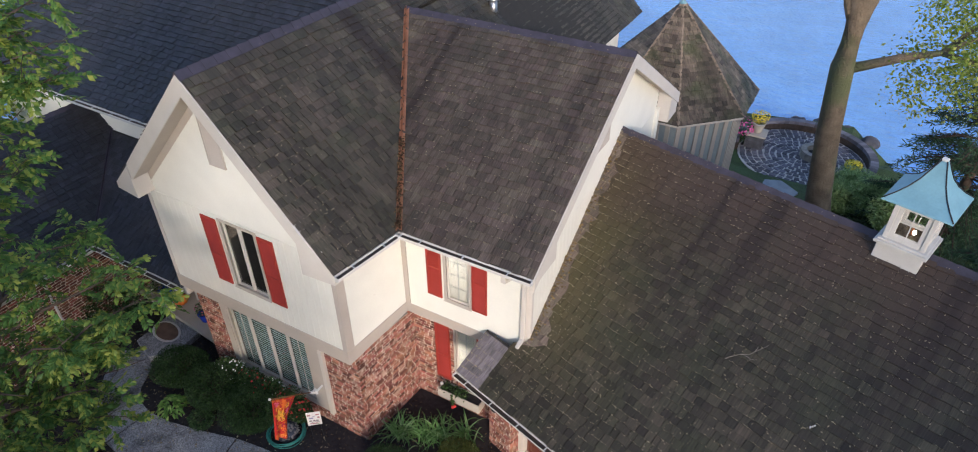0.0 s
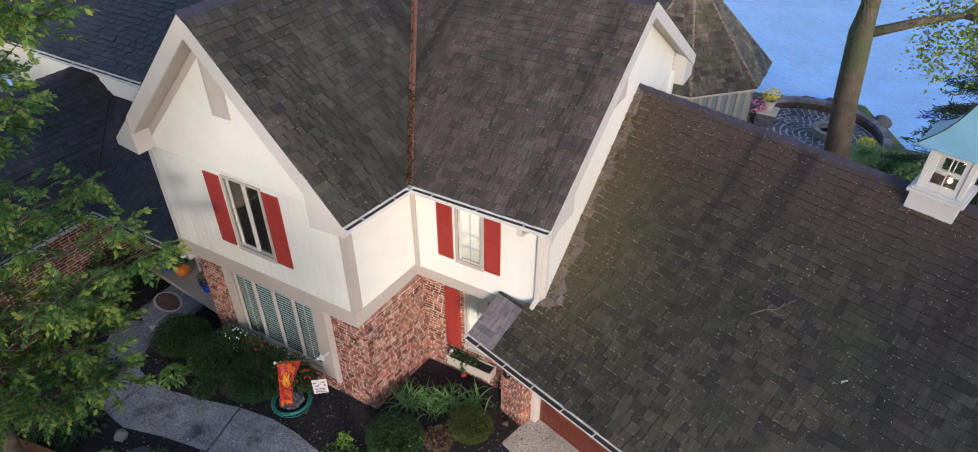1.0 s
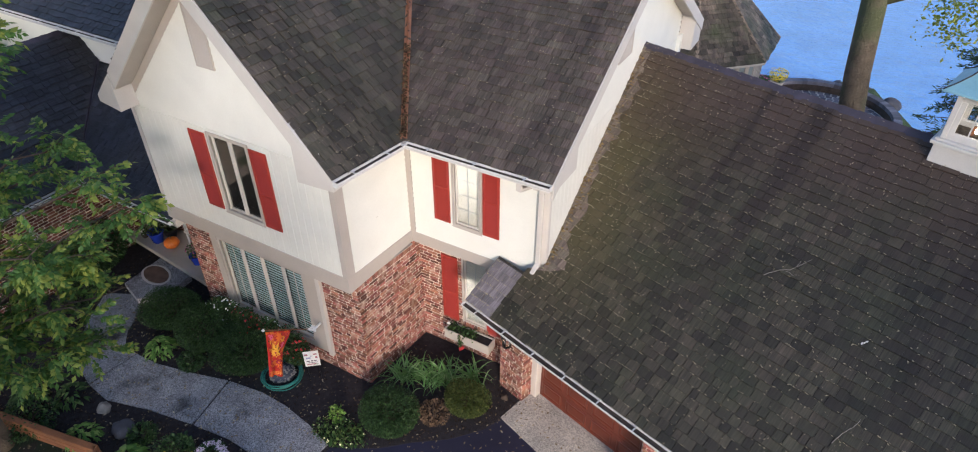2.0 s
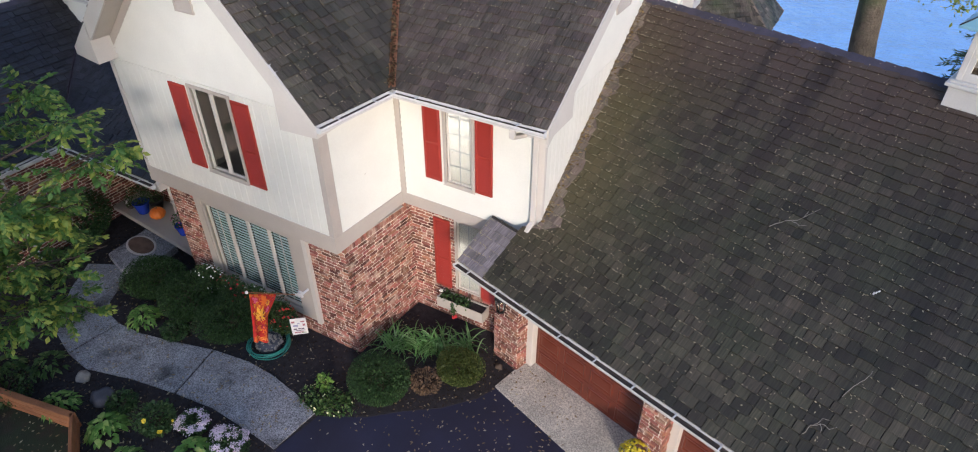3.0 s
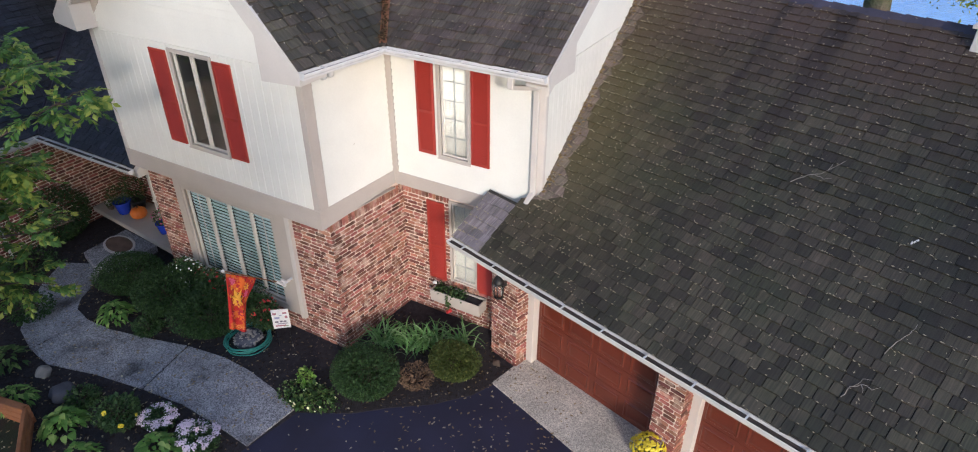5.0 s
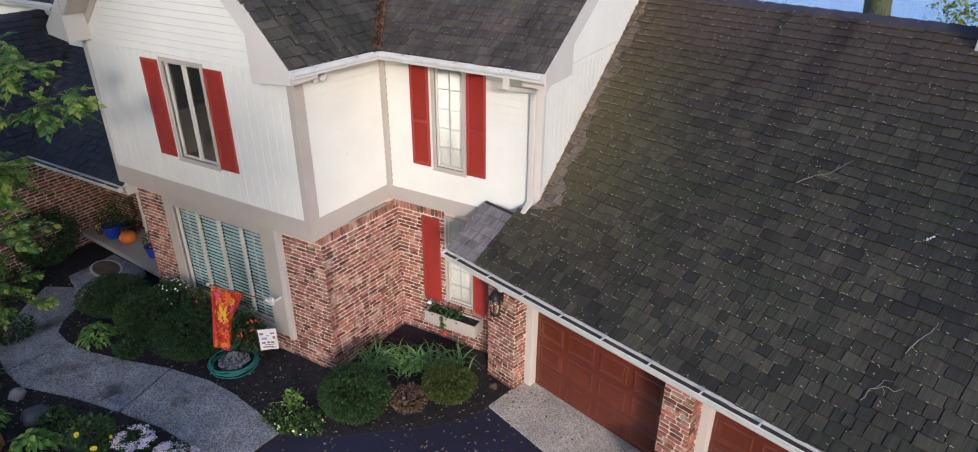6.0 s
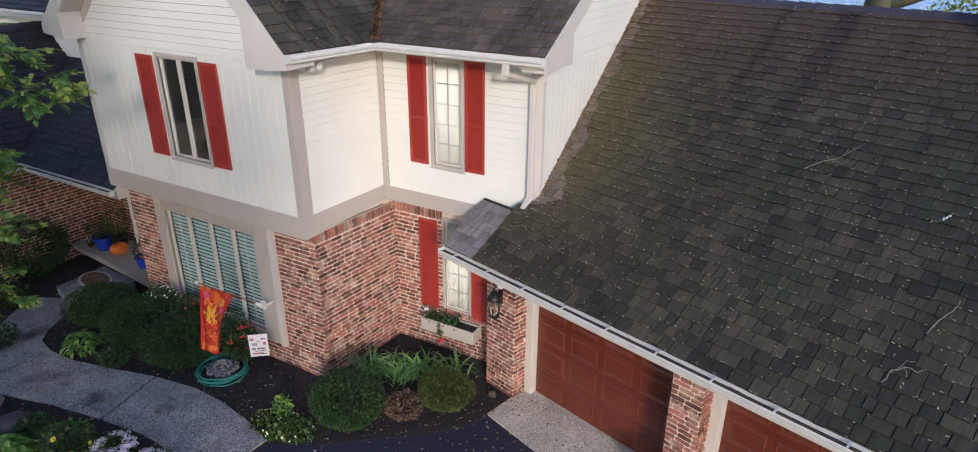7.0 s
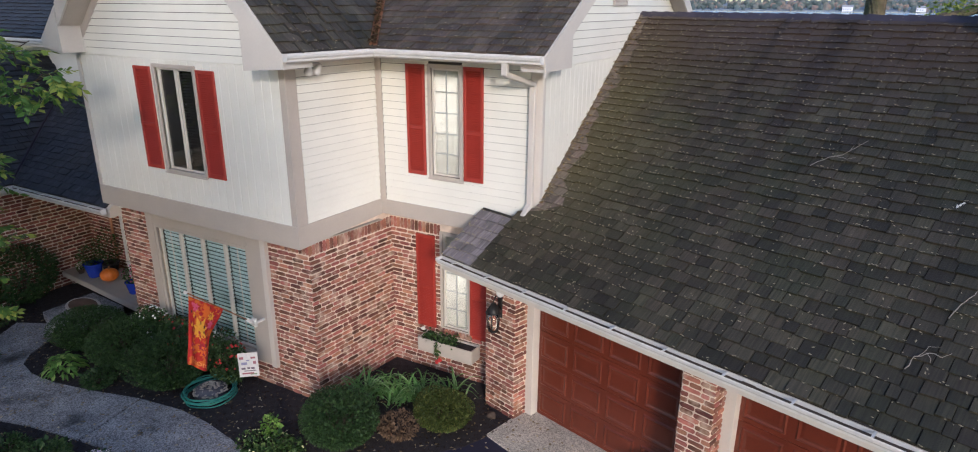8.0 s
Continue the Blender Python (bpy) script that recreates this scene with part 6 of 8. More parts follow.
# fallen leaves on mulch, walk and drive
r = random.Random(77)
vs, fs = [], []
for _ in range(3600):
    x, y = r.uniform(-15, -2), r.uniform(1.5, 9.2)
    if x > -6.8 and y < 6.0 and r.random() < 0.6:
        continue
    if y > 7.4 and x < -7.0:
        continue
    if (G.inverted() @ Vector((x, y, 0))).y > 1.0 and x > -4:
        continue
    s, a = r.uniform(0.014, 0.042), r.uniform(0, math.tau)
    z = 0.042 + r.uniform(0, 0.008)
    c, n = math.cos(a) * s, math.sin(a) * s
    i = len(vs)
    vs += [(x - c, y - n, z), (x + n * 0.5, y - c * 0.5, z + 0.006), (x + c, y + n, z), (x - n * 0.5, y + c * 0.5, z + 0.008)]
    fs.append((i, i + 1, i + 2, i + 3))
litter = data_object("fallen_leaves", vs, fs, leaf_material("dry_leaves", (0.30, 0.22, 0.12), (0.62, 0.55, 0.38), 0.8))
tagged(litter, "scattered dry tan leaves on beds and drive", "leaves", kind="stuff")

# loose chips over the beds
r = random.Random(78)
BEDLINE = [(v.co.x, v.co.y) for v in bed.data.vertices[:13]]


def in_bed(x, y):
    inside = False
    for (xa, ya), (xb, yb) in zip(BEDLINE, BEDLINE[1:] + BEDLINE[:1]):
        if (ya > y) != (yb > y) and x < (xb - xa) * (y - ya) / (yb - ya) + xa:
            inside = not inside
    return inside


vs, fs = [], []
while len(fs) < 9000:
    x, y = r.uniform(-15.5, -3.6), r.uniform(2.4, 9.2)
    if not in_bed(x, y):
        continue
    s, a, k = r.uniform(0.012, 0.045), r.uniform(0, math.tau), r.uniform(0.2, 0.5)
    c, n, z = math.cos(a) * s, math.sin(a) * s, 0.006 + r.uniform(0, 0.012)
    i = len(vs)
    vs += [(x - c, y - n, z), (x + n * k, y - c * k, z + r.uniform(0, 0.012)), (x + c, y + n, z + r.uniform(0, 0.015)), (x - n * k, y + c * k, z)]
    fs.append((i, i + 1, i + 2, i + 3))
tagged(data_object("mulch_chips", vs, fs, leaf_material("bark_chip", (0.045, 0.030, 0.024), (0.17, 0.12, 0.09), 0.9)), "dark shredded bark chips on the garden beds", "mulch", kind="stuff")

# pots on the porch
def pot(x, y, z, rad, h, mat, label, plant=None, seed=0, flowers=None):
    p = empty("planter", pose(x, y, z))
    bm = bmesh.new()
    lathe(bm, [(rad * 0.62, 0), (rad * 0.70, h * 0.1), (rad * 0.95, h * 0.75), (rad * 1.0, h * 0.9), (rad * 1.08, h * 0.92), (rad * 1.08, h), (rad * 0.96, h), (rad * 0.94, h * 0.9)], 24)
    part("pot", bm, mat, p)
    bm = bmesh.new()
    lathe(bm, [(rad * 0.93, h * 0.86), (rad * 0.5, h * 0.9)], 16)
    part("soil", bm, M_MULCH, p)
    if plant:
        mat2, n, rr, hh = plant
        pts = [(q + Vector((0, 0, h * 0.9)), d) for q, d in blob_points(rr, rr, hh, n, seed, fill=0.6)]
        leaves_mesh("foliage", pts, 0.06, mat2, p, seed)
    if flowers:
        fm, n, rr, hh = flowers
        rd = random.Random(seed)
        vs, fc = [], []
        for q, d in blob_points(rr, rr, hh, n, seed + 1, fill=0.1):
            q = q + Vector((0, 0, h * 0.9))
            qt, i, s = d.to_track_quat("Z", "Y"), len(vs), 0.028 * rd.uniform(0.7, 1.3)
            vs.append(q + d * 0.01)
            vs += [q + qt @ Vector((s * math.cos(k * math.tau / 6), s * math.sin(k * math.tau / 6), 0)) for k in range(6)]
            fc += [(i, i + 1 + k, i + 1 + (k + 1) % 6) for k in range(6)]
        data_object("bloom_mass", vs, fc, fm, p)["kind"] = "stuff"
    tagged(p, label, "planter", group="planters")
    return p


pot(-15.12, 8.42, 0.42, 0.21, 0.36, M_BLUE, "cobalt blue glazed pot with dark foliage", (M_BOX, 500, 0.3, 0.25), 501)
pot(-13.35, 8.3, 0.42, 0.17, 0.3, M_BLUE, "cobalt blue glazed pot with pink flowers", (M_SHRUB, 250, 0.2, 0.17), 502, (M_PINK, 16, 0.22, 0.2))
pot(-14.95, 8.75, 0.42, 0.2, 0.3, M_METAL, "dark pot with a twiggy dark shrub", (M_BOX, 500, 0.3, 0.42), 503)
pot(-15.6, 8.36, 0.42, 0.09, 0.12, M_BARK_DARK, "small pot with white flowers on the porch", (M_SHRUB, 80, 0.1, 0.08), 504, (M_WHITE, 12, 0.11, 0.08))
pot(-0.66, 7.85, 0.012, 0.2, 0.26, M_BARK_DARK, "pot heaped with yellow chrysanthemums by the brick pier", (M_SHRUB, 200, 0.26, 0.2), 505, (M_YELLOW, 420, 0.29, 0.24))
pumpkin = empty("pumpkin", pose(-14.55, 8.45, 0.42))
bm = bmesh.new()
n = 40
rings = []
for i in range(11):
    t = math.pi * i / 10
    ring = []
    for k in range(n):
        a = k * math.tau / n
        rr = 0.21 * (math.sin(t) ** 0.8 if 0 < i < 10 else 0.05) * (1 - 0.09 * abs(math.cos(5 * a)) ** 6)
        ring.append(bm.verts.new((rr * math.cos(a), rr * math.sin(a), 0.15 - 0.15 * math.cos(t))))
    rings.append(ring)
for a, b in zip(rings, rings[1:]):
    for k in range(n):
        bm.faces.new((a[k], a[(k + 1) % n], b[(k + 1) % n], b[k])).smooth = True
part("shell", bm, M_ORANGE, pumpkin)
bm = bmesh.new()
tube(bm, [(0, 0, 0.27), (0.01, 0, 0.33), (0.04, 0.01, 0.37)], [0.03, 0.02, 0.018], 7)
part("stem", bm, M_TIMBER, pumpkin, "dry brown stem")
tagged(pumpkin, "ribbed orange pumpkin on the porch slab", "pumpkin")
bench = empty("bench", pose(-13.95, 8.9, 0.42))
bm = bmesh.new()
box(bm, -0.35, 0.35, -0.15, 0.15, 0.4, 0.44, 0.008)
part("seat", bm, M_GUTTER, bench)
for sx in (-0.3, 0.3):
    for sy in (-0.11, 0.11):
        bm = bmesh.new()
        box(bm, sx - 0.02, sx + 0.02, sy - 0.02, sy + 0.02, 0, 0.4, 0.004)
        part("leg", bm, M_GUTTER, bench)
tagged(bench, "small white bench in the porch recess", "bench")

# ---- wall things ----
wbox = empty("window_box", pose(-5.95, 9.24, 0.56))
bm = bmesh.new()
for b in ((0, 1.2, 0, 0.03, 0, 0.27), (0, 1.2, 0.28, 0.31, 0, 0.27), (0, 0.03, 0.03, 0.28, 0, 0.27), (1.17, 1.2, 0.03, 0.28, 0, 0.27), (0.03, 1.17, 0.03, 0.28, 0, 0.03)):
    box(bm, *b, bevel=0.005)
part("trough", bm, M_TRIM, wbox)
bm = bmesh.new()
box(bm, 0.03, 1.17, 0.03, 0.28, 0.03, 0.23)
part("soil", bm, M_MULCH, wbox)
r = random.Random(9)
pts = [(Vector((0.08 + 0.72 * r.random(), 0.02 + 0.26 * r.random(), 0.24 + 0.16 * r.random() ** 2)), Vector((0, -0.5, 0.6))) for _ in range(260)] + [(Vector((0.42 + 0.1 * r.random(), -0.03, 0.24 - 0.3 * r.random())), Vector((0, -1, -0.4))) for _ in range(30)]
leaves_mesh("foliage", pts, 0.075, M_SHRUB, wbox, 92, 0.7)
for p, fm in (((0.1, 0.05, 0.46), M_WHITE), ((0.48, -0.06, -0.10), M_REDFL), ((0.52, -0.05, -0.06), M_REDFL)):
    bm = bmesh.new()
    bmesh.ops.create_icosphere(bm, subdivisions=2, radius=0.045, matrix=Matrix.Translation(p))
    for v in bm.verts:
        v.co += (v.co - Vector(p)) * r.uniform(-0.3, 0.2)
    part("bloom", bm, fm, wbox)
tagged(wbox, "taupe flower box with trailing greenery under the shuttered window", "planter")
sill = empty("trim_brick_sill", pose(-5.68, 9.6, 0.93))
for k in range(10):
    ob = new("brick", BRICKS[k % 8])
    ob.parent = sill
    ob.matrix_basis = pose(0.04 + k * 0.075, -0.005, 0, 12, 0, 0) @ Matrix.Diagonal((0.062, 0.075, 0.10, 1))
tagged(sill, "sloping row of bricks under the window", "trim", kind="structure")

lantern = empty("wall_lantern", G @ pose(0.54, 0.83, 1.66) @ Matrix.Scale(1.08, 4))
bm = bmesh.new()
box(bm, -0.05, 0.05, -0.035, -0.012, 0.18, 0.55, 0.01)
part("back_plate", bm, M_METAL, lantern)
bm = bmesh.new()
tube(bm, [(0, -0.03, 0.38), (0, -0.10, 0.36), (0, -0.16, 0.42), (0, -0.17, 0.50), (0, -0.12, 0.57), (0, -0.05, 0.55), (0, -0.05, 0.50)], 0.012, 6)
part("scroll", bm, M_METAL, lantern)
bm = bmesh.new()
lathe(bm, [(0.03, 0.52), (0.09, 0.44), (0.13, 0.38), (0.125, 0.37)][::-1], 6, (0, -0.17, -0.05))
part("cap", bm, M_METAL, lantern)
for k in range(6):
    a = k * math.tau / 6
    bm = bmesh.new()
    tube(bm, [(0.115 * math.cos(a), -0.17 + 0.115 * math.sin(a), 0.32), (0.075 * math.cos(a), -0.17 + 0.075 * math.sin(a), 0.02)], 0.009, 5)
    part("cage_bar", bm, M_METAL, lantern)
bm = bmesh.new()
lathe(bm, [(0.03, -0.03), (0.085, 0.0), (0.085, 0.02)], 6, (0, -0.17, 0))
part("base", bm, M_METAL, lantern)
bm = bmesh.new()
lathe(bm, [(0.066, 0.02), (0.10, 0.31)], 6, (0, -0.17, 0))
pn = part("glass", bm, M_GLASS, lantern)
pn.visible_shadow = False
tagged(lantern, "black scrolled iron wall lantern on the brick pier", "lantern")


def floodlight(m, label, heads=2):
    fl = empty("floodlight", m)
    bm = bmesh.new()
    lathe(bm, [(0.06, -0.02), (0.06, 0.0)], 12)
    part("base", bm, M_GUTTER, fl)
    for k in range(heads):
        bm = bmesh.new()
        lathe(bm, [(0.025, 0), (0.035, 0.04), (0.065, 0.11), (0.072, 0.15), (0.055, 0.175), (0.01, 0.18)], 14)
        bmesh.ops.transform(bm, matrix=pose(-0.1 + 0.2 * k if heads > 1 else 0, 0, -0.03, 215, 0, 40 * (k - 0.5)), verts=bm.verts[:])
        part("lamp_head", bm, M_GUTTER, fl)
    tagged(fl, label, "floodlight")


floodlight(pose(-6.50, 7.62, 6.02, 0, 0, 84), "twin white floodlight under the eave")
floodlight(G @ pose(1.12, 0.12, GZ0 - 0.22), "white security light under the garage eave", 1)

# vent pipe on the far slope
vp = empty("vent_pipe", pose(-8.1, 15.9, za(-8.1)))
bm = bmesh.new()
tube(bm, [(0, 0, -0.2), (0, 0, 0.35)], 0.11, 12)
part("pipe", bm, M_STEEL, vp)
bm = bmesh.new()
lathe(bm, [(0.2, 0.33), (0.17, 0.37), (0.03, 0.46)], 12)
part("cap", bm, M_STEEL, vp)
tagged(vp, "galvanised roof vent pipe with a cap", "vent pipe")

# ---- cupola on the garage ridge ----
cup = empty("cupola", G @ pose(5.90, GDEP, 0))
def ring_box(w, z0, z1, bev=0.008):
    b = bmesh.new()
    box(b, -w, w, -w, w, z0, z1, bev)
    return b
part("base", ring_box(0.385, 6.3, 6.80, 0.01), M_CUPOLA, cup)
part("ledge", ring_box(0.44, 6.80, 6.86), M_CUPOLA, cup)
part("ledge", ring_box(0.40, 6.86, 6.90), M_CUPOLA, cup)
for sx in (-1, 1):
    for sy in (-1, 1):
        bm = bmesh.new()
        box(bm, sx * 0.31 - 0.04, sx * 0.31 + 0.04, sy * 0.31 - 0.04, sy * 0.31 + 0.04, 6.90, 7.66, 0.006)
        part("corner_post", bm, M_CUPOLA, cup)
for k in range(4):
    rot = Matrix.Rotation(k * math.pi / 2, 4, "Z")
    bm = bmesh.new()
    for b in ((-0.27, 0.27, -0.33, -0.28, 6.90, 7.02), (-0.27, 0.27, -0.33, -0.28, 7.54, 7.66), (-0.27, -0.19, -0.33, -0.28, 7.02, 7.54), (0.19, 0.27, -0.33, -0.28, 7.02, 7.54)):
        box(bm, *b, bevel=0.005, m=rot)
    fr = part("window_frame", bm, M_CUPOLA, cup)
    bm = bmesh.new()
    box(bm, -0.19, 0.19, -0.305, -0.300, 7.02, 7.54, m=rot)
    pn = part("pane", bm, M_GLASS, fr)
    pn.visible_shadow = False
    bm = bmesh.new()
    box(bm, -0.009, 0.009, -0.315, -0.306, 7.02, 7.54, m=rot)
    box(bm, -0.19, 0.19, -0.314, -0.307, 7.27, 7.288, m=rot)
    part("glazing_bar", bm, M_CUPOLA, fr)
part("cornice", ring_box(0.44, 7.66, 7.72), M_CUPOLA, cup)
bm = bmesh.new()
prof = [(0.56, 7.70), (0.55, 7.73), (0.42, 7.83), (0.30, 7.95), (0.20, 8.10), (0.12, 8.28), (0.06, 8.43), (0.035, 8.47)]
rings = []
for rr, z in prof:
    ring = []
    for k in range(4):
        a = math.pi / 4 + k * math.pi / 2
        p, q = Vector((math.cos(a), math.sin(a))) * rr * 1.414, Vector((math.cos(a + math.pi / 2), math.sin(a + math.pi / 2))) * rr * 1.414
        for j in range(4):
            c = p.lerp(q, j / 4)
            ring.append(bm.verts.new((c.x, c.y, z)))
    rings.append(ring)
for a, b in zip(rings, rings[1:]):
    for k in range(16):
        f = bm.faces.new((a[k], a[(k + 1) % 16], b[(k + 1) % 16], b[k]))
bm.faces.new(rings[0][::-1])
bm.faces.new(rings[-1])
croof = part("roof", bm, M_TEAL, cup, "flared blue-green copper roof")
for k in range(4):
    a = math.pi / 4 + k * math.pi / 2
    bm = bmesh.new()
    tube(bm, [(math.cos(a) * rr * 1.414, math.sin(a) * rr * 1.414, z + 0.006) for rr, z in prof[1:]], 0.012, 6)
    part("hip_seam", bm, M_METAL, croof)
bm = bmesh.new()
box(bm, -0.05, 0.05, -0.05, 0.05, 8.45, 8.50, 0.01)
part("finial", bm, M_GUTTER, cup)
bm = bmesh.new()
lathe(bm, [(0.015, 7.03), (0.026, 7.045), (0.032, 7.08), (0.02, 7.115)], 12, (0.06, -0.12, 0))
part("bulb", bm, M_BULB, cup, "lit lamp bulb")
part("lamp_floor", ring_box(0.29, 6.90, 6.93), M_BARK, cup)
part("lining", ring_box(0.02, 6.93, 7.10), M_TIMBER, cup)
tagged(cup, "white cupola with a blue-green flared copper roof and lit lamp", "cupola")

# twigs and debris on the garage roof
def g_at(u, v, lift=0.04):
    return G @ Vector((u, v * cosG, GZ0 + GS * v * cosG + lift))
TWIGS = (
    (((4.45, 3.22), (4.60, 3.42), (4.74, 3.50), (4.93, 3.84)), ((4.68, 3.46), (4.80, 3.44), (4.90, 3.50)), ((4.80, 3.60), (4.80, 3.72))),
    (((6.38, 0.68), (6.42, 0.86), (6.52, 0.96), (6.62, 0.94), (6.68, 1.02)), ((6.50, 0.95), (6.55, 0.84)), ((6.44, 0.88), (6.50, 1.02), (6.58, 1.05))),
    (((6.54, 1.42), (6.58, 1.62), (6.66, 1.78), (6.68, 1.94)),),
    (((7.9, 2.2), (8.02, 2.30), (8.2, 2.34), (8.3, 2.46)),))
for n, lines in enumerate(TWIGS):
    base = g_at(*lines[0][0])
    tw = empty("twig", Matrix.Translation(base))
    rr = random.Random(n + 40)
    for b, line in enumerate(lines):
        bm = bmesh.new()
        pts = []
        for (u0, v0), (u1, v1) in zip(line, line[1:]):
            for i in range(3):
                k = i / 3
                pts.append(g_at(u0 + (u1 - u0) * k + rr.gauss(0, 0.008), v0 + (v1 - v0) * k + rr.gauss(0, 0.008), 0.05 + 0.012 * rr.random()) - base)
        pts.append(g_at(*line[-1], 0.055) - base)
        tube(bm, pts, [(0.006 if b == 0 else 0.004) * (1 - 0.6 * i / len(pts)) for i in range(len(pts))], 5)
        part("branchlet", bm, M_STONE, tw)
    tagged(tw, "pale dry twig lying on the shingles", "twig", group="twigs on the roof")
rr = random.Random(5)
vs, fs = [], []


def fleck(p, ex, ey, s, k):
    i = len(vs)
    vs.extend([p - ex * s, p - ex * s * 0.3 + ey * s * k, p + ex * s, p + ex * s * 0.2 - ey * s * k])
    fs.append((i, i + 1, i + 2, i + 3))


def edge_flecks(o, a, b, spans, vlen, count, seed, lean=1.0):
    """Short pale dashes of lichen, grit and painted edge light along the lower edges of the courses, and a few loose
    chips.
    """
    o, a, b = Vector(o), Vector(a).normalized(), Vector(b).normalized()
    n = a.cross(b)
    n = n if n.z > 0 else -n
    q = random.Random(seed)
    for _ in range(count):
        v = q.random() * vlen
        (s0, s1) = spans(v)[0]
        if s1 - s0 < 0.3:
            continue
        u = s0 + 0.05 + (s1 - s0 - 0.1) * q.random() ** lean
        if q.random() < 0.72:
            v = int(v / EXP) * EXP + q.uniform(-0.016, 0.004)
            fleck(o + a * u + b * v + n * q.uniform(0.046, 0.056), a, b, q.uniform(0.006, 0.024), q.uniform(0.16, 0.45))
        else:
            ang = q.uniform(0, math.tau)
            fleck(o + a * u + b * v + n * 0.055, a * math.cos(ang) + b * math.sin(ang), b * math.cos(ang) - a * math.sin(ang), q.uniform(0.006, 0.022), 0.45)


edge_flecks(G @ Vector((0, 0, GZ0)), G.to_3x3() @ Vector((1, 0, 0)), G.to_3x3() @ Vector((0, 1, GS)), lambda v: [(left_g(v), 13.0)], GDEP / cosG, 7000, 1, 2.0)
edge_flecks((0, CY0, CZ0), (1, 0, 0), (0, 1, CS), spans_c, lenC, 900, 2)
edge_flecks((AEX, AY0, za(AEX)), (0, 1, 0), (-1, 0, AS), spans_a, lenA, 900, 3)
# the pale colour also paints sunlight on the shingles' lower edges
deb = data_object("roof_debris", vs, fs, plain("pale_chip", (0.36, 0.31, 0.21), 0.9))
tagged(deb, "pale flecks of leaf and lichen, with painted light on shingle edges", "debris", kind="stuff")
# crumpled white scrap and leaves caught along the wall
scrap = empty("paper_scrap", Matrix.Translation(g_at(6.2, 2.985)))
for k in range(3):
    bm = bmesh.new()
    q = random.Random(60 + k)
    pts = [bm.verts.new(g_at(6.2 + 0.022 * math.cos(a * 1.05) * q.uniform(0.3, 1.0) + 0.02 * (k - 1), 2.985 + 0.03 * math.sin(a * 1.05) * q.uniform(0.3, 1.0) + 0.03 * (k - 1), 0.05 + 0.02 * q.random()) - g_at(6.2, 2.985)) for a in range(6)]
    mid = bm.verts.new(g_at(6.2 + 0.02 * (k - 1), 2.985 + 0.03 * (k - 1), 0.075) - g_at(6.2, 2.985))
    for a in range(6):
        bm.faces.new((pts[a], pts[(a + 1) % 6], mid))
    part("fold", bm, M_GUTTER, scrap)
tagged(scrap, "small crumpled white scrap on the shingles", "scrap")
vs, fs = [], []
for _ in range(240):
    v = rr.uniform(1.4, 6.4)
    p = g_at(left_g(v) + 0.03 + abs(rr.gauss(0, 0.10)), v, 0.055 + rr.uniform(0, 0.02))
    s, a = rr.uniform(0.015, 0.04), rr.uniform(0, math.tau)
    i = len(vs)
    vs += [p + Vector((math.cos(a + k * 1.57) * s, math.sin(a + k * 1.57) * s * (1, 0.5)[k % 2], rr.uniform(-0.01, 0.02))) for k in range(4)]
    fs.append((i, i + 1, i + 2, i + 3))
tagged(data_object("wall_leaves", vs, fs, leaf_material("tan_leaves", (0.22, 0.15, 0.06), (0.42, 0.30, 0.14), 0.9)), "tan leaves caught where the roof meets the wall", "leaves", kind="stuff")
# leaf litter packed in the valley
vs, fs = [], []
for _ in range(420):
    t = rr.random() ** 1.5 * 0.36
    p = VP.lerp(VQ, t) + Vector((rr.gauss(0, 0.035), rr.gauss(0, 0.035), 0.075 + rr.random() * 0.03))
    s, a = rr.uniform(0.015, 0.04), rr.uniform(0, math.tau)
    i = len(vs)
    vs += [p + Vector((math.cos(a + k * 1.57) * s, math.sin(a + k * 1.57) * s * (1, 0.5)[k % 2], rr.uniform(-0.02, 0.02))) for k in range(4)]
    fs.append((i, i + 1, i + 2, i + 3))
tagged(data_object("valley_leaves", vs, fs, leaf_material("rotting_leaves", (0.10, 0.06, 0.035), (0.30, 0.22, 0.12), 0.9)), "brown leaves packed in the roof valley", "leaves", kind="stuff")

# ---- garden flag, hose, sign ----
# the flag hangs from a slanting pole in a white bracket on the pier beside the wide window
FLAG_FOOT = Vector((-8.15, 7.30, 1.42))
FLAG_TIP = Vector((-8.11, 6.07, 2.48))
flag = empty("house_flag", Matrix.Translation(FLAG_FOOT))
reach = FLAG_TIP - FLAG_FOOT
bm = bmesh.new()
tube(bm, [reach * 0.02, reach], 0.011, 8)
part("pole", bm, M_TIMBER, flag, "thin slanting wooden pole")
bm = bmesh.new()
bmesh.ops.create_icosphere(bm, subdivisions=2, radius=0.032, matrix=Matrix.Translation(reach * 1.02))
part("knob", bm, M_WHITE, flag, "round white knob")
bm = bmesh.new()
box(bm, -0.05, 0.05, 0.0, 0.05, -0.09, 0.07, 0.008)
tube(bm, [(0, 0.02, -0.04), reach * 0.11], [0.036, 0.028], 10)
tube(bm, [(-0.07, 0.0, 0.0), (0.07, 0.0, 0.0)], 0.018, 8)
box(bm, -0.02, 0.02, 0.05, 0.256, -0.06, -0.02, 0.004)
part("bracket", bm, M_WHITE, flag, "white wall bracket")
nw, nh, wd, ht = 18, 26, 0.74, 1.18


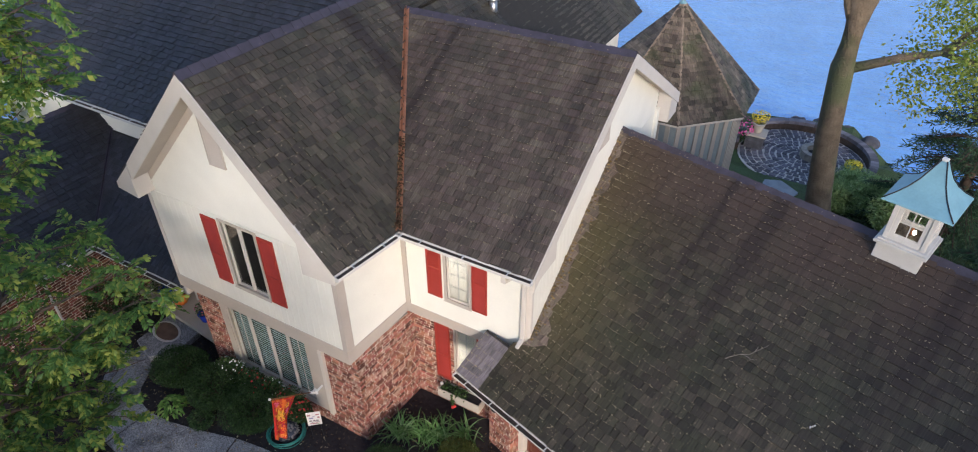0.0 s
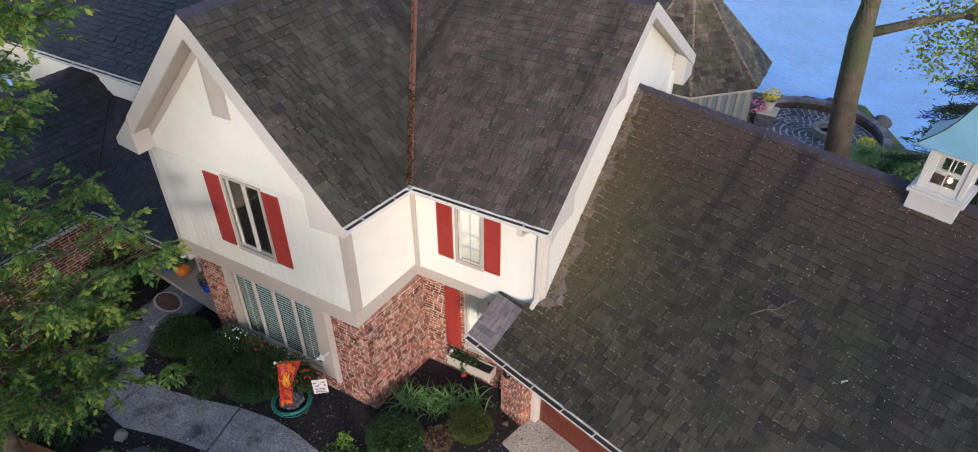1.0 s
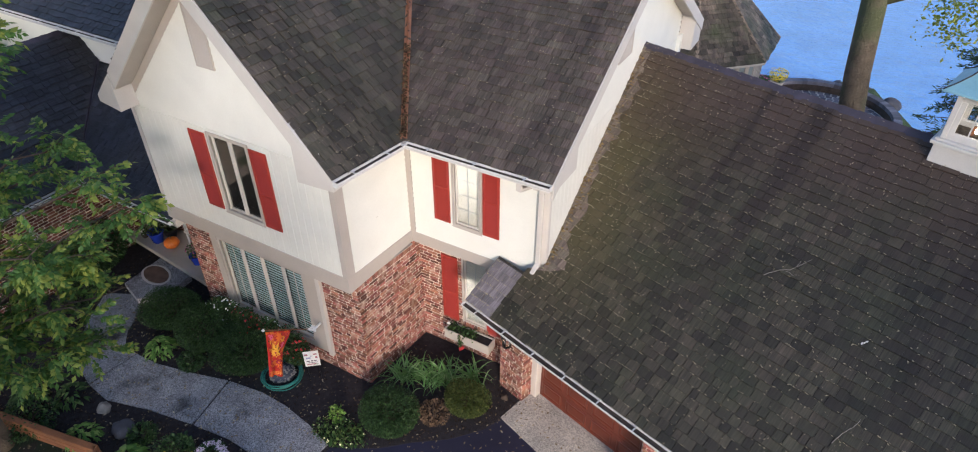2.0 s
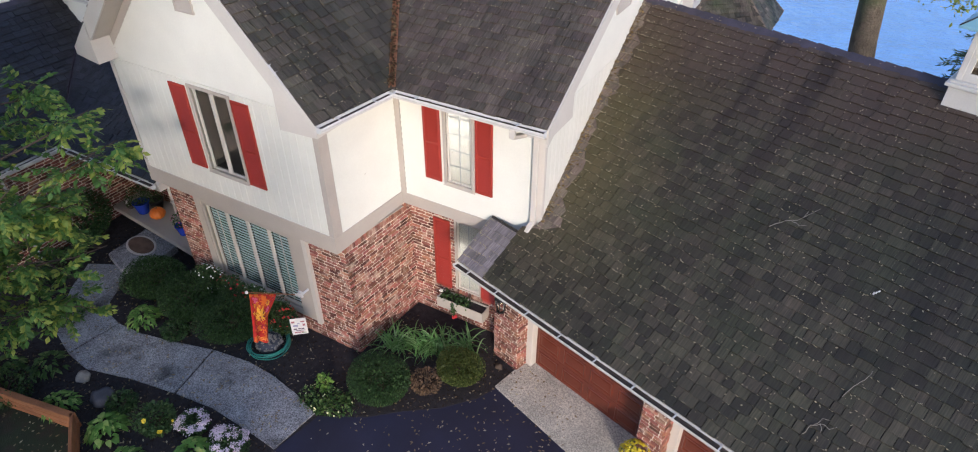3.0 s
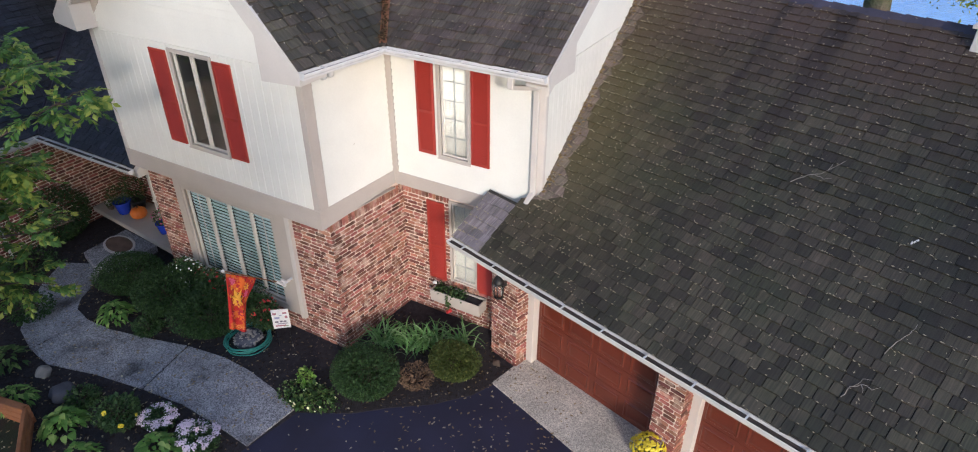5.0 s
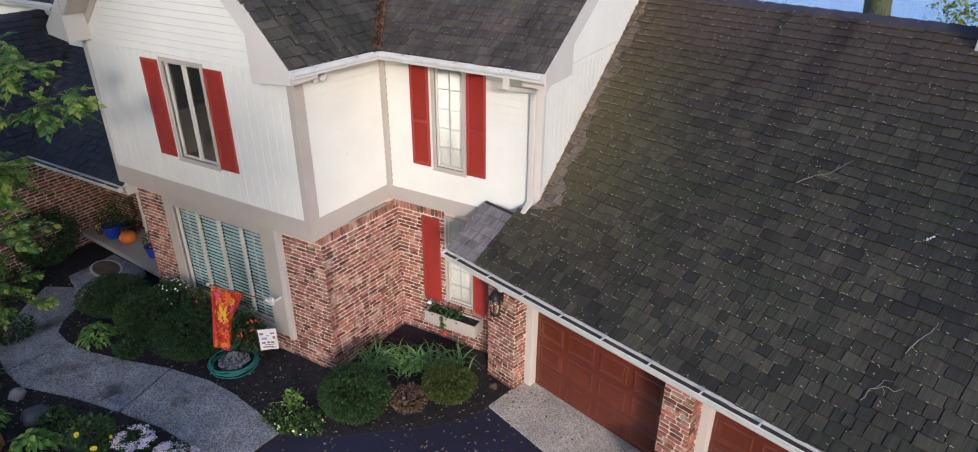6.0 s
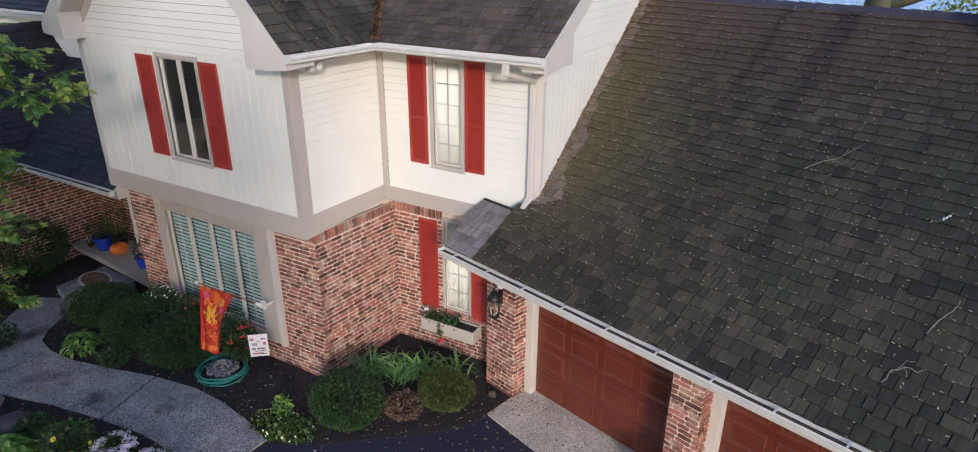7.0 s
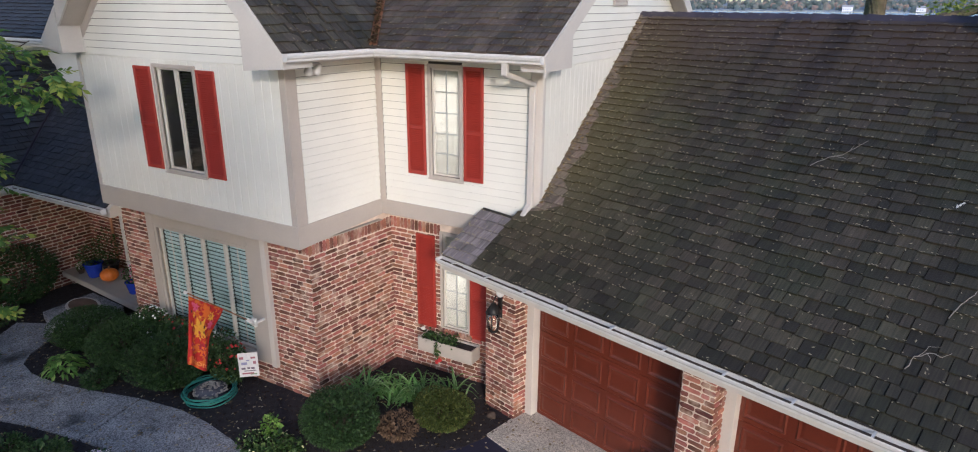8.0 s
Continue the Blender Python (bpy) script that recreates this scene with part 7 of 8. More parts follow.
def flag_at(u, v, off=0.0):
    """u runs from the pole's tip inwards, v from the hem up to the pole; the cloth gathers in folds below."""
    k = min(1.0, max(0.0, (v - 0.58) / 0.42))
    dy = 0.34 + 0.05 * v + 0.21 * k * k * (3 - 2 * k)
    y = 5.88 + 0.20 * v + dy * u
    z = 1.30 + 1.13 * v - (0.31 + 0.17 * v) * u + 0.015 * math.sin(u * 7) * (1 - v)
    fold = (0.055 * math.sin(u * 10 + v * 2.2) + 0.02 * math.sin(u * 21 - v * 4)) * (1.05 - v)
    return Vector((-8.10 + fold + off, y, z)) - FLAG_FOOT


vs, fs = [], []
for j in range(nh + 1):
    for i in range(nw + 1):
        vs.append(flag_at(i / nw, j / nh))
for j in range(nh):
    for i in range(nw):
        p = j * (nw + 1) + i
        fs.append((p, p + 1, p + nw + 2, p + nw + 1))
M_FLAG = material("flag_cloth", (0.56, 0.026, 0.02), 0.8, vary=0.25, scale=9, fine=40, bump=0.05, second=(0.70, 0.16, 0.02), second_scale=7, second_low=0.55, second_high=0.6)
cloth = data_object("cloth", vs, fs, M_FLAG, flag, "printed red and orange leaf cloth", smooth=True)
cloth.modifiers.new("thick", "SOLIDIFY").thickness = 0.004
r = random.Random(31)
FLAGCOL = [plain("flag_orange", (0.80, 0.17, 0.02), 0.8), plain("flag_gold", (0.85, 0.42, 0.04), 0.8), plain("flag_crimson", (0.42, 0.02, 0.05), 0.8), plain("flag_pink", (0.75, 0.12, 0.25), 0.8), plain("flag_brown", (0.12, 0.03, 0.02), 0.8)]
spots = [(0.5, 0.62, 0.21, 1), (0.25, 0.40, 0.12, 0), (0.7, 0.30, 0.14, 0), (0.22, 0.88, 0.09, 3), (0.80, 0.74, 0.09, 3), (0.55, 0.86, 0.12, 0), (0.5, 0.55, 0.13, 1), (0.3, 0.82, 0.08, 0), (0.72, 0.84, 0.09, 1), (0.2, 0.85, 0.05, 3), (0.62, 0.36, 0.10, 2), (0.3, 0.40, 0.07, 0), (0.82, 0.62, 0.07, 0), (0.15, 0.62, 0.06, 1), (0.5, 0.93, 0.06, 0), (0.45, 0.70, 0.04, 4), (0.62, 0.68, 0.04, 4), (0.8, 0.27, 0.05, 1), (0.25, 0.25, 0.05, 2), (0.9, 0.93, 0.05, 1), (0.5, 0.54, 0.06, 0), (0.62, 0.36, 0.05, 0)]
spots += [(r.uniform(0.08, 0.92), r.uniform(0.18, 0.95), r.uniform(0.02, 0.05), r.choice((0, 1, 1, 2, 2, 3, 4, 4))) for _ in range(58)]
for u, v, s, c in spots:
    bm = bmesh.new()
    mid = bm.verts.new(flag_at(u, v, 0.006))
    tips = []
    for k in range(14):
        a = k * math.tau / 14
        q = s * (1.0 if k % 2 else 0.5)
        tips.append(bm.verts.new(flag_at(min(0.98, max(0.02, u + q * math.cos(a) / wd)), min(0.985, max(0.1, v + q * math.sin(a) / ht)), 0.005 + 0.001 * c)))
    for k in range(14):
        bm.faces.new((mid, tips[k], tips[(k + 1) % 14]))
    part("printed_leaf", bm, FLAGCOL[c], flag)
tc = bpy.data.curves.new("greeting", "FONT")
tc.body, tc.size, tc.extrude, tc.align_x = "Welcome", 0.165, 0.001, "CENTER"
tmp = bpy.data.objects.new("greeting", tc)
scene.collection.objects.link(tmp)
dg = bpy.context.evaluated_depsgraph_get()
tme = bpy.data.meshes.new_from_object(tmp.evaluated_get(dg))
bpy.data.objects.remove(tmp)
tme.materials.clear()
tme.materials.append(plain("flag_print", (0.90, 0.36, 0.10), 0.8))
for v in tme.vertices:
    u = 0.5 + v.co.x / 0.86
    w = 0.05 + v.co.y / ht
    v.co = flag_at(u, w, 0.010 + v.co.z)
ob = new("greeting", tme)
ob.parent = flag
tagged(flag, "red and orange autumn leaf flag hanging from a slanting wall pole", "flag")
hose = empty("garden_hose", pose(-8.85, 6.72, 0.0))
for k in range(7):
    bm = bmesh.new()
    rad, rr = 0.45 - 0.012 * (k % 3), random.Random(k)
    cx, cy = rr.uniform(-0.03, 0.03), rr.uniform(-0.03, 0.03)
    pts = [(cx + rad * math.cos(a * math.tau / 36), cy + rad * math.sin(a * math.tau / 36), 0.03 + 0.024 * k + 0.01 * math.sin(a * 0.9 + k)) for a in range(37)]
    tube(bm, pts, 0.012, 6)
    part("coil", bm, M_HOSE, hose)
tagged(hose, "teal garden hose coiled round a low stone base", "hose")
base = empty("stone_base", pose(-8.85, 6.74, 0.0))
bm = bmesh.new()
lathe(bm, [(0.27, 0), (0.28, 0.10), (0.24, 0.17), (0.14, 0.20)], 26)
for v in bm.verts:
    v.co += Vector((random.uniform(-1, 1), random.uniform(-1, 1), random.uniform(-1, 1))) * 0.012
part("drum", bm, M_STONE_DARK, base)
r = random.Random(12)
for k in range(190):
    a, q = r.uniform(0, math.tau), 0.30 * math.sqrt(r.random())
    bm = bmesh.new()
    bmesh.ops.create_icosphere(bm, subdivisions=1, radius=r.uniform(0.018, 0.034), matrix=Matrix.Translation((q * math.cos(a), q * math.sin(a), 0.205 - 0.55 * max(0.0, q - 0.13))) @ Matrix.Diagonal((1, 1, 0.7, 1)))
    part("pebble", bm, M_STONE, base)
tagged(base, "round pebble-topped stone base inside the hose", "stone base")

sign = empty("garden_sign", pose(-8.13, 7.07, 0.0, 0, 0, 40))
for u in (-0.13, 0.13):
    bm = bmesh.new()
    tube(bm, [(u, 0.01, 0), (u, 0.01, 0.90)], 0.006, 5)
    part("stake", bm, M_METAL, sign)
bm = bmesh.new()
box(bm, -0.17, 0.17, -0.008, 0.004, 0.44, 0.92, 0.003)
part("panel", bm, M_WHITE, sign, "white printed panel")
M_SIGN = [plain("sign_red", (0.42, 0.16, 0.20)), plain("sign_blue", (0.34, 0.33, 0.52)), plain("sign_dark", (0.16, 0.12, 0.17)), plain("sign_green", (0.2, 0.3, 0.15))]
for (u, z, w, h, c) in ((-0.11, 0.57, 0.07, 0.05, 0), (0.09, 0.57, 0.08, 0.035, 0), (0.11, 0.47, 0.05, 0.06, 0), (-0.07, 0.46, 0.10, 0.05, 1), (-0.09, 0.36, 0.07, 0.035, 2), (0.0, 0.365, 0.05, 0.035, 2), (0.07, 0.36, 0.06, 0.035, 2), (0.02, 0.31, 0.2, 0.015, 2), (-0.02, 0.26, 0.2, 0.03, 0), (0.08, 0.24, 0.1, 0.02, 3), (0.0, 0.52, 0.05, 0.02, 1)):
    bm = bmesh.new()
    box(bm, u - w / 2, u + w / 2, -0.0115, -0.0085, z + 0.25 - h / 2, z + 0.25 + h / 2)
    part("print", bm, M_SIGN[c], sign)
tagged(sign, "small white printed sign on two stakes", "sign")
# timber edging of the lower lawn
edge = empty("timber_edging", pose(-11.0, 3.0, 0.0))
for a, b, wide in (((-14.0, 2.55), (-10.55, 3.22), 0.07), ((-10.55, 3.22), (-9.2, 2.3), 0.035)):
    bm = bmesh.new()
    a, b = Vector((*a, 0)) - Vector((-11, 3, 0)), Vector((*b, 0)) - Vector((-11, 3, 0))
    q = (b - a).to_track_quat("X", "Z").to_matrix().to_4x4()
    n = (b - a).length
    for k in range(3):
        box(bm, -0.04, n + 0.04, -wide, wide, 0.14 * k + 0.003, 0.14 * k + 0.137, 0.012, Matrix.Translation(a) @ q)
    part("timber", bm, M_TIMBER, edge)
tagged(edge, "stacked orange-brown timber edging", "edging")
# darker copy of the lawn: the ash tree's shade is in its colour
lower = sheet("ground_lawn", [(-14.0, 2.5), (-10.55, 3.15), (-9.25, 2.25), (-9.4, -1), (-15, -1)], 0.02, material("lawn_shade_tint", (0.022, 0.034, 0.014), 0.95, vary=0.5, scale=3, fine=60, bump=0.9, bump_scale=60, depth=0.03, second=(0.04, 0.03, 0.02), second_scale=2.5, second_low=0.5, second_high=0.65), "lawn below the timber edging, tree shade put into its colour", "lawn", 0.05)


def rock(x, y, z, s, mat, label, seed, squash=0.7):
    bm = bmesh.new()
    bmesh.ops.create_icosphere(bm, subdivisions=3, radius=1)
    for v in bm.verts:
        n = noise.noise(v.co * 1.3 + Vector((seed, 0, 0))) * 0.35 + noise.noise(v.co * 3.5 + Vector((0, seed, 0))) * 0.12
        v.co *= 1 + n
        v.co = Vector((v.co.x * s, v.co.y * s * 0.8, max(v.co.z, -0.7) * s * squash))
    for f in bm.faces:
        f.smooth = True
    ob = mesh_object("rock", bm, mat)
    ob.location = (x, y, z + s * squash * 0.5)
    tagged(ob, label, "rock", group="garden rocks")


rock(-11.6, 4.05, 0, 0.17, M_STONE, "pale rounded stone beside the walk", 1.0)
rock(-10.75, 3.9, 0, 0.27, M_STONE_DARK, "dark mossy boulder in the lower bed", 2.0, 0.5)
rock(-4.05, 8.75, 0, 0.09, M_BARK_DARK, "dark stone at the foot of the brick pier", 3.0)

# ---- near tree at the walk ----
def spray_mesh(seed, leaflets=11, length=0.42):
    r = random.Random(seed)
    vs, fs = [], []
    for k in range(leaflets):
        t = (k // 2 + 1) / (leaflets // 2 + 1)
        side = (1 if k % 2 else -1) if k < leaflets - 1 else 0
        c = Vector((length * (0.15 + 0.85 * t), 0, -0.2 * length * t * t))
        d = Vector((0.7, side * 0.9, -0.22 + r.uniform(-0.3, 0.3))).normalized()
        s = 0.118 * r.uniform(0.75, 1.2)
        n = Vector((r.gauss(0, 0.5), r.gauss(0, 0.5), 1))
        sd = d.cross(n).normalized()
        w = s * 0.31
        i = len(vs)
        dip = Vector((0, 0, -0.012))
        vs += [c, c + d * s * 0.45 + sd * w + dip, c + d * s + dip * 2, c + d * s * 0.45 - sd * w + dip, c + d * s * 0.45]
        fs += [(i, i + 1, i + 4), (i + 1, i + 2, i + 4), (i + 2, i + 3, i + 4), (i + 3, i, i + 4)]
    i = len(vs)
    for k in range(6):
        t = k / 5
        c = Vector((length * t, 0, -0.2 * length * t * t))
        vs += [c + Vector((0, 0.004, 0)), c + Vector((0, -0.004, 0))]
    fs += [(i + 2 * k, i + 2 * k + 1, i + 2 * k + 3, i + 2 * k + 2) for k in range(5)]
    return vs, fs


SPRAYS = []
for s in range(6):
    v, f = spray_mesh(s, 9 + 2 * (s % 3), 0.36 + 0.04 * (s % 3))
    me = bpy.data.meshes.new("leaf")
    me.from_pydata(v, [], f)
    me.materials.append(M_LEAF)
    me.update()
    SPRAYS.append((me, v, f))

tree = empty("ash_tree", pose(-12.6, 2.4, 0))
TB = Vector((-12.6, 2.4, 0))
bm = bmesh.new()
tube(bm, [(0, 0, -0.1), (0.02, 0.03, 0.4), (0.1, 0.1, 1.6), (0.05, 0.25, 3.2), (0.2, 0.4, 5.0), (0.1, 0.6, 7.0), (0.2, 0.8, 8.6), (0.5, 1.1, 10.0)], [0.24, 0.19, 0.17, 0.15, 0.12, 0.09, 0.05, 0.02], 12)
trunk = part("trunk", bm, M_BARK, tree)
r = random.Random(88)
limbs = [((0.1, 0.2, 2.6), (2.8, 1.4, 4.2)), ((0.1, 0.25, 3.1), (3.55, 2.75, 5.95)), ((0.1, 0.3, 3.6), (2.9, 1.4, 5.6)), ((0.15, 0.35, 4.2), (3.0, 2.9, 6.3)), ((0.1, 0.3, 3.4), (2.6, 0.4, 4.9)), ((0.1, 0.3, 3.0), (1.4, 3.0, 4.4)), ((0.1, 0.3, 2.4), (2.7, 0.9, 3.4)),
         ((0.1, 0.6, 6.0), (0.9, 2.6, 8.2)), ((0.1, 0.5, 5.6), (-1.8, 2.6, 7.6)), ((0.1, 0.3, 4.0), (-2.6, 0.5, 5.5)), ((0.1, 0.3, 4.4), (-0.5, -2.6, 6.0)), ((0.1, 0.3, 3.6), (1.6, -1.8, 5.0)), ((0.1, 0.6, 6.4), (1.8, 0.4, 8.4)), ((0.1, 0.3, 2.8), (0.6, 2.2, 3.3)), ((0.1, 0.3, 3.3), (2.7, 1.9, 5.0)), ((0.2, 0.7, 7.6), (2.1, 3.0, 10.2)), ((0.2, 0.7, 7.2), (2.2, 2.7, 9.4)), ((0.1, 0.6, 6.6), (2.3, 2.1, 8.5)), ((0.1, 0.5, 6.0), (2.6, 1.5, 7.7)), ((0.3, 0.9, 8.8), (1.5, 3.2, 11.0)), ((0.1, 0.3, 2.2), (2.5, 1.9, 2.6)), ((0.1, 0.3, 2.6), (2.9, 0.3, 3.6)), ((0.1, 0.3, 2.6), (1.9, 2.8, 3.2)), ((0.1, 0.3, 3.0), (2.4, 2.4, 4.6)), ((0.3, 0.9, 8.4), (2.7, 3.1, 9.9)), ((0.4, 1.0, 9.2), (2.3, 3.4, 10.9)), ((0.2, 0.4, 5.2), (1.2, 3.2, 6.2)), ((0.1, 0.3, 4.6), (0.2, 3.4, 5.4)), ((0.1, 0.3, 3.8), (-1.4, 3.0, 4.8)), ((0.3, 0.9, 8.8), (2.4, 3.0, 10.2)), ((0.4, 1.0, 9.4), (2.0, 3.2, 10.4))]
far_r = random.Random(17)
for k in range(16):
    a = far_r.uniform(1.75, 5.3)
    zz = far_r.uniform(3.2, 8.0)
    limbs.append(((0.1, 0.4, zz - 1.0), (2.6 * math.cos(a) - 0.3, 2.3 * math.sin(a), zz + far_r.uniform(-0.2, 1.0))))
spots = []
for n, (a, b) in enumerate(limbs):
    a, b = Vector(a), Vector(b)
    bm = bmesh.new()
    pts = []
    for i in range(7):
        t = i / 6
        p = a.lerp(b, t) + Vector((r.gauss(0, 0.05), r.gauss(0, 0.05), 0.45 * math.sin(t * 2.6) * (1 - t) + r.gauss(0, 0.03)))
        pts.append(p)
    tube(bm, pts, [0.055, 0.045, 0.036, 0.028, 0.02, 0.013, 0.006], 6)
    for k in range(11):
        t = r.uniform(0.3, 1.0)
        i = min(5, int(t * 6))
        p = pts[i].lerp(pts[i + 1], t * 6 - i)
        d = Vector((r.gauss(0, 1), r.gauss(0, 1), r.gauss(0, 0.55))).normalized() * r.uniform(0.35, 0.85) * (1.25 - 0.5 * t)
        q = p + d
        tube(bm, [p, p + d * 0.5 + Vector((0, 0, 0.04)), q], [0.009, 0.006, 0.003], 4)
        for m2 in range(5):
            spots.append((p.lerp(q, 0.35 + 0.65 * (m2 + 0.5) / 5) + Vector((0, 0, 0.02)), d))
    part("limb", bm, M_BARK_DARK, tree)
rest_v, rest_f, made = [], [], 0
r.shuffle(spots)
for p, d in spots:
    for _ in range(1):
        a = math.atan2(d.y, d.x) + r.gauss(0, 0.9)
        m = Matrix.Translation(p) @ Matrix.Rotation(a, 4, "Z") @ Matrix.Rotation(r.gauss(0.1, 0.35), 4, "Y") @ Matrix.Rotation(r.gauss(0, 0.4), 4, "X") @ Matrix.Scale(r.uniform(0.75, 1.2), 4)
        me, v, f = SPRAYS[r.randrange(6)]
        if made < 300 and (p.x > 1.6):
            ob = new("leaf", me)
            ob.parent = tree
            ob.matrix_basis = m
            made += 1
        else:
            o = len(rest_v)
            rest_v.extend(m @ Vector(c) for c in v)
            rest_f.extend(tuple(o + i for i in face) for face in f)
ob = data_object("crown", rest_v, rest_f, M_LEAF, tree, "yellow-green compound leaves")
ob["kind"] = "stuff"
tagged(tree, "young ash tree with yellow-green compound leaves beside the walk", "tree")

# ---- lakeside ----
# octagonal room walls
octw = empty("wall_23")
tagged(octw, "pale blue and white panelled walls of the octagonal room", "wall", kind="structure")
TW = 3.05
M_PALEBLUE = material("pale_blue_panel", (0.28, 0.33, 0.36), 0.5, vary=0.1, scale=3)
for k in range(8):
    a0, a1 = radians(22.5 + 45 * k), radians(22.5 + 45 * (k + 1))
    p, q = TC + Vector((TW * math.cos(a0), TW * math.sin(a0), 0)), TC + Vector((TW * math.cos(a1), TW * math.sin(a1), 0))
    d = (q - p).normalized()
    n = (q - p).length
    m = Matrix.Translation(p) @ Matrix.Rotation(math.atan2(d.y, d.x), 4, "Z")
    bm = bmesh.new()
    box(bm, 0, n, -0.0, 0.15, -1.9, 2.95, 0, m)
    part("panel", bm, M_PALEBLUE, octw)
    for j in range(6):
        bm = bmesh.new()
        u = n * (j + 0.1) / 6
        box(bm, u, u + n * 0.07, -0.05, -0.003, -1.6, 2.93, 0.004, m)
        part("batten", bm, M_TRIM, octw)
bm = bmesh.new()
lathe(bm, [(TR - 0.1, 2.86), (TR - 0.02, 2.9), (TR - 0.02, 2.97), (TR - 0.4, 2.97)], 8, TC)
bmesh.ops.rotate(bm, cent=TC, matrix=Matrix.Rotation(radians(22.5), 3, "Z"), verts=bm.verts[:])
tagged(mesh_object("trim_fascia", bm, M_TRIM_LIGHT), "pale fascia round the octagonal roof", "trim", kind="structure")
bm = bmesh.new()
lathe(bm, [(0.16, -0.1), (0.10, -0.02), (0.03, 0.06)], 8, TC + Vector((0, 0, TAP)))
tagged(mesh_object("trim_finial", bm, M_TEAL), "patinated copper cap of the octagonal roof", "trim", kind="structure")

# patio of irregular pavers
PC, PR, PZ = Vector((0.1, 31.1, 0)), 2.85, -1.88
patio = empty("pavement_patio", Matrix.Translation((PC.x, PC.y, PZ)))
tagged(patio, "round grey paver patio at the water's edge", "patio", kind="structure")
bm = bmesh.new()
lathe(bm, [(PR, -0.4), (PR, 0.0)], 40)
part("base", bm, M_TRIM_LIGHT, patio)
r = random.Random(66)
cnt = 0
for ring in range(1, 11):
    rad = ring * 0.278
    n = max(5, int(math.tau * rad / 0.33))
    off = r.random()
    for k in range(n):
        a0, a1 = (k + off) * math.tau / n, (k + off + 1) * math.tau / n - 0.03 / rad
        r0, r1 = rad - 0.25 + r.uniform(-0.01, 0.05), rad + r.uniform(-0.06, 0.01)
        a0, a1 = a0 + r.uniform(0, 0.05) / rad, a1 - r.uniform(0, 0.05) / rad
        bm = bmesh.new()
        o = [(r0 * math.cos(a0), r0 * math.sin(a0)), (r1 * math.cos(a0), r1 * math.sin(a0)), (r1 * math.cos(a1), r1 * math.sin(a1)), (r0 * math.cos(a1), r0 * math.sin(a1))]
        if cnt < 300 or True:
            prism(bm, o, 0.002, 0.03 + r.uniform(0, 0.012), "z")
            part("paver", bm, M_PAVER, patio)
        cnt += 1
low_wall = empty("patio_wall", Matrix.Translation((PC.x, PC.y, PZ)))
for k in range(46):
    a = radians(-25 + k * 4.7)
    for c in range(3):
        bm = bmesh.new()
        aa = a + (0.04 if c % 2 else 0)
        r0, r1 = PR + 0.02, PR + 0.32 + (0.04 if c == 2 else 0)
        w = radians(4.5)
        prism(bm, [(r0 * math.cos(aa), r0 * math.sin(aa)), (r1 * math.cos(aa), r1 * math.sin(aa)), (r1 * math.cos(aa + w), r1 * math.sin(aa + w)), (r0 * math.cos(aa + w), r0 * math.sin(aa + w))], -0.05 + 0.18 * c, 0.12 + 0.18 * c, "z")
        part("block", bm, M_PAVER if c == 2 else M_BARK_DARK, low_wall)
tagged(low_wall, "low curved stone seat wall round the patio", "wall")
pit = empty("fire_pit", Matrix.Translation((0.75, 31.5, PZ + 0.03)))
for k in range(14):
    a = k * math.tau / 14
    bm = bmesh.new()
    w = math.tau / 14 - 0.03
    prism(bm, [(0.52 * math.cos(a), 0.52 * math.sin(a)), (0.78 * math.cos(a), 0.78 * math.sin(a)), (0.78 * math.cos(a + w), 0.78 * math.sin(a + w)), (0.52 * math.cos(a + w), 0.52 * math.sin(a + w))], 0, 0.35, "z")
    part("block", bm, M_STONE, pit)
bm = bmesh.new()
lathe(bm, [(0.5, 0.0), (0.5, 0.1)], 20)
part("ash_bed", bm, M_DARK, pit)
tagged(pit, "round stone fire pit on the patio", "fire pit")
ped = empty("pedestal", Matrix.Translation((-2.1, 31.3, PZ)))
for k in range(4):
    bm = bmesh.new()
    box(bm, -0.42, 0.42, -0.42, 0.42, 0.16 * k, 0.16 * k + 0.15, 0.012)
    part("block", bm, M_STONE_DARK, ped)
bm = bmesh.new()
box(bm, -0.48, 0.48, -0.48, 0.48, 0.64, 0.72, 0.012)
part("cap", bm, M_SLAB, ped)
tagged(ped, "square stone pedestal with a pale cap", "pedestal")
pot(-2.1, 31.3, PZ + 0.72, 0.30, 0.5, M_SLAB, "pale round planter of yellow chrysanthemums", (M_SHRUB, 250, 0.4, 0.28), 601, (M_YELLOW, 300, 0.42, 0.32))
b = bush("mum", 2.3, 30.4, 0.36, 0.34, 0.26, 700, 0.05, M_SHRUB, "yellow chrysanthemums beside the patio", 602, flowers=(M_YELLOW, 320, 0.04), category="plant")
b.location.z = -1.6
b = bush("phlox", -2.7, 31.2, 0.5, 0.5, 0.6, 800, 0.06, M_SHRUB, "purple-flowered phlox by the octagonal room", 603, flowers=(M_PINK, 120, 0.04), category="plant")
b.location.z = -1.8
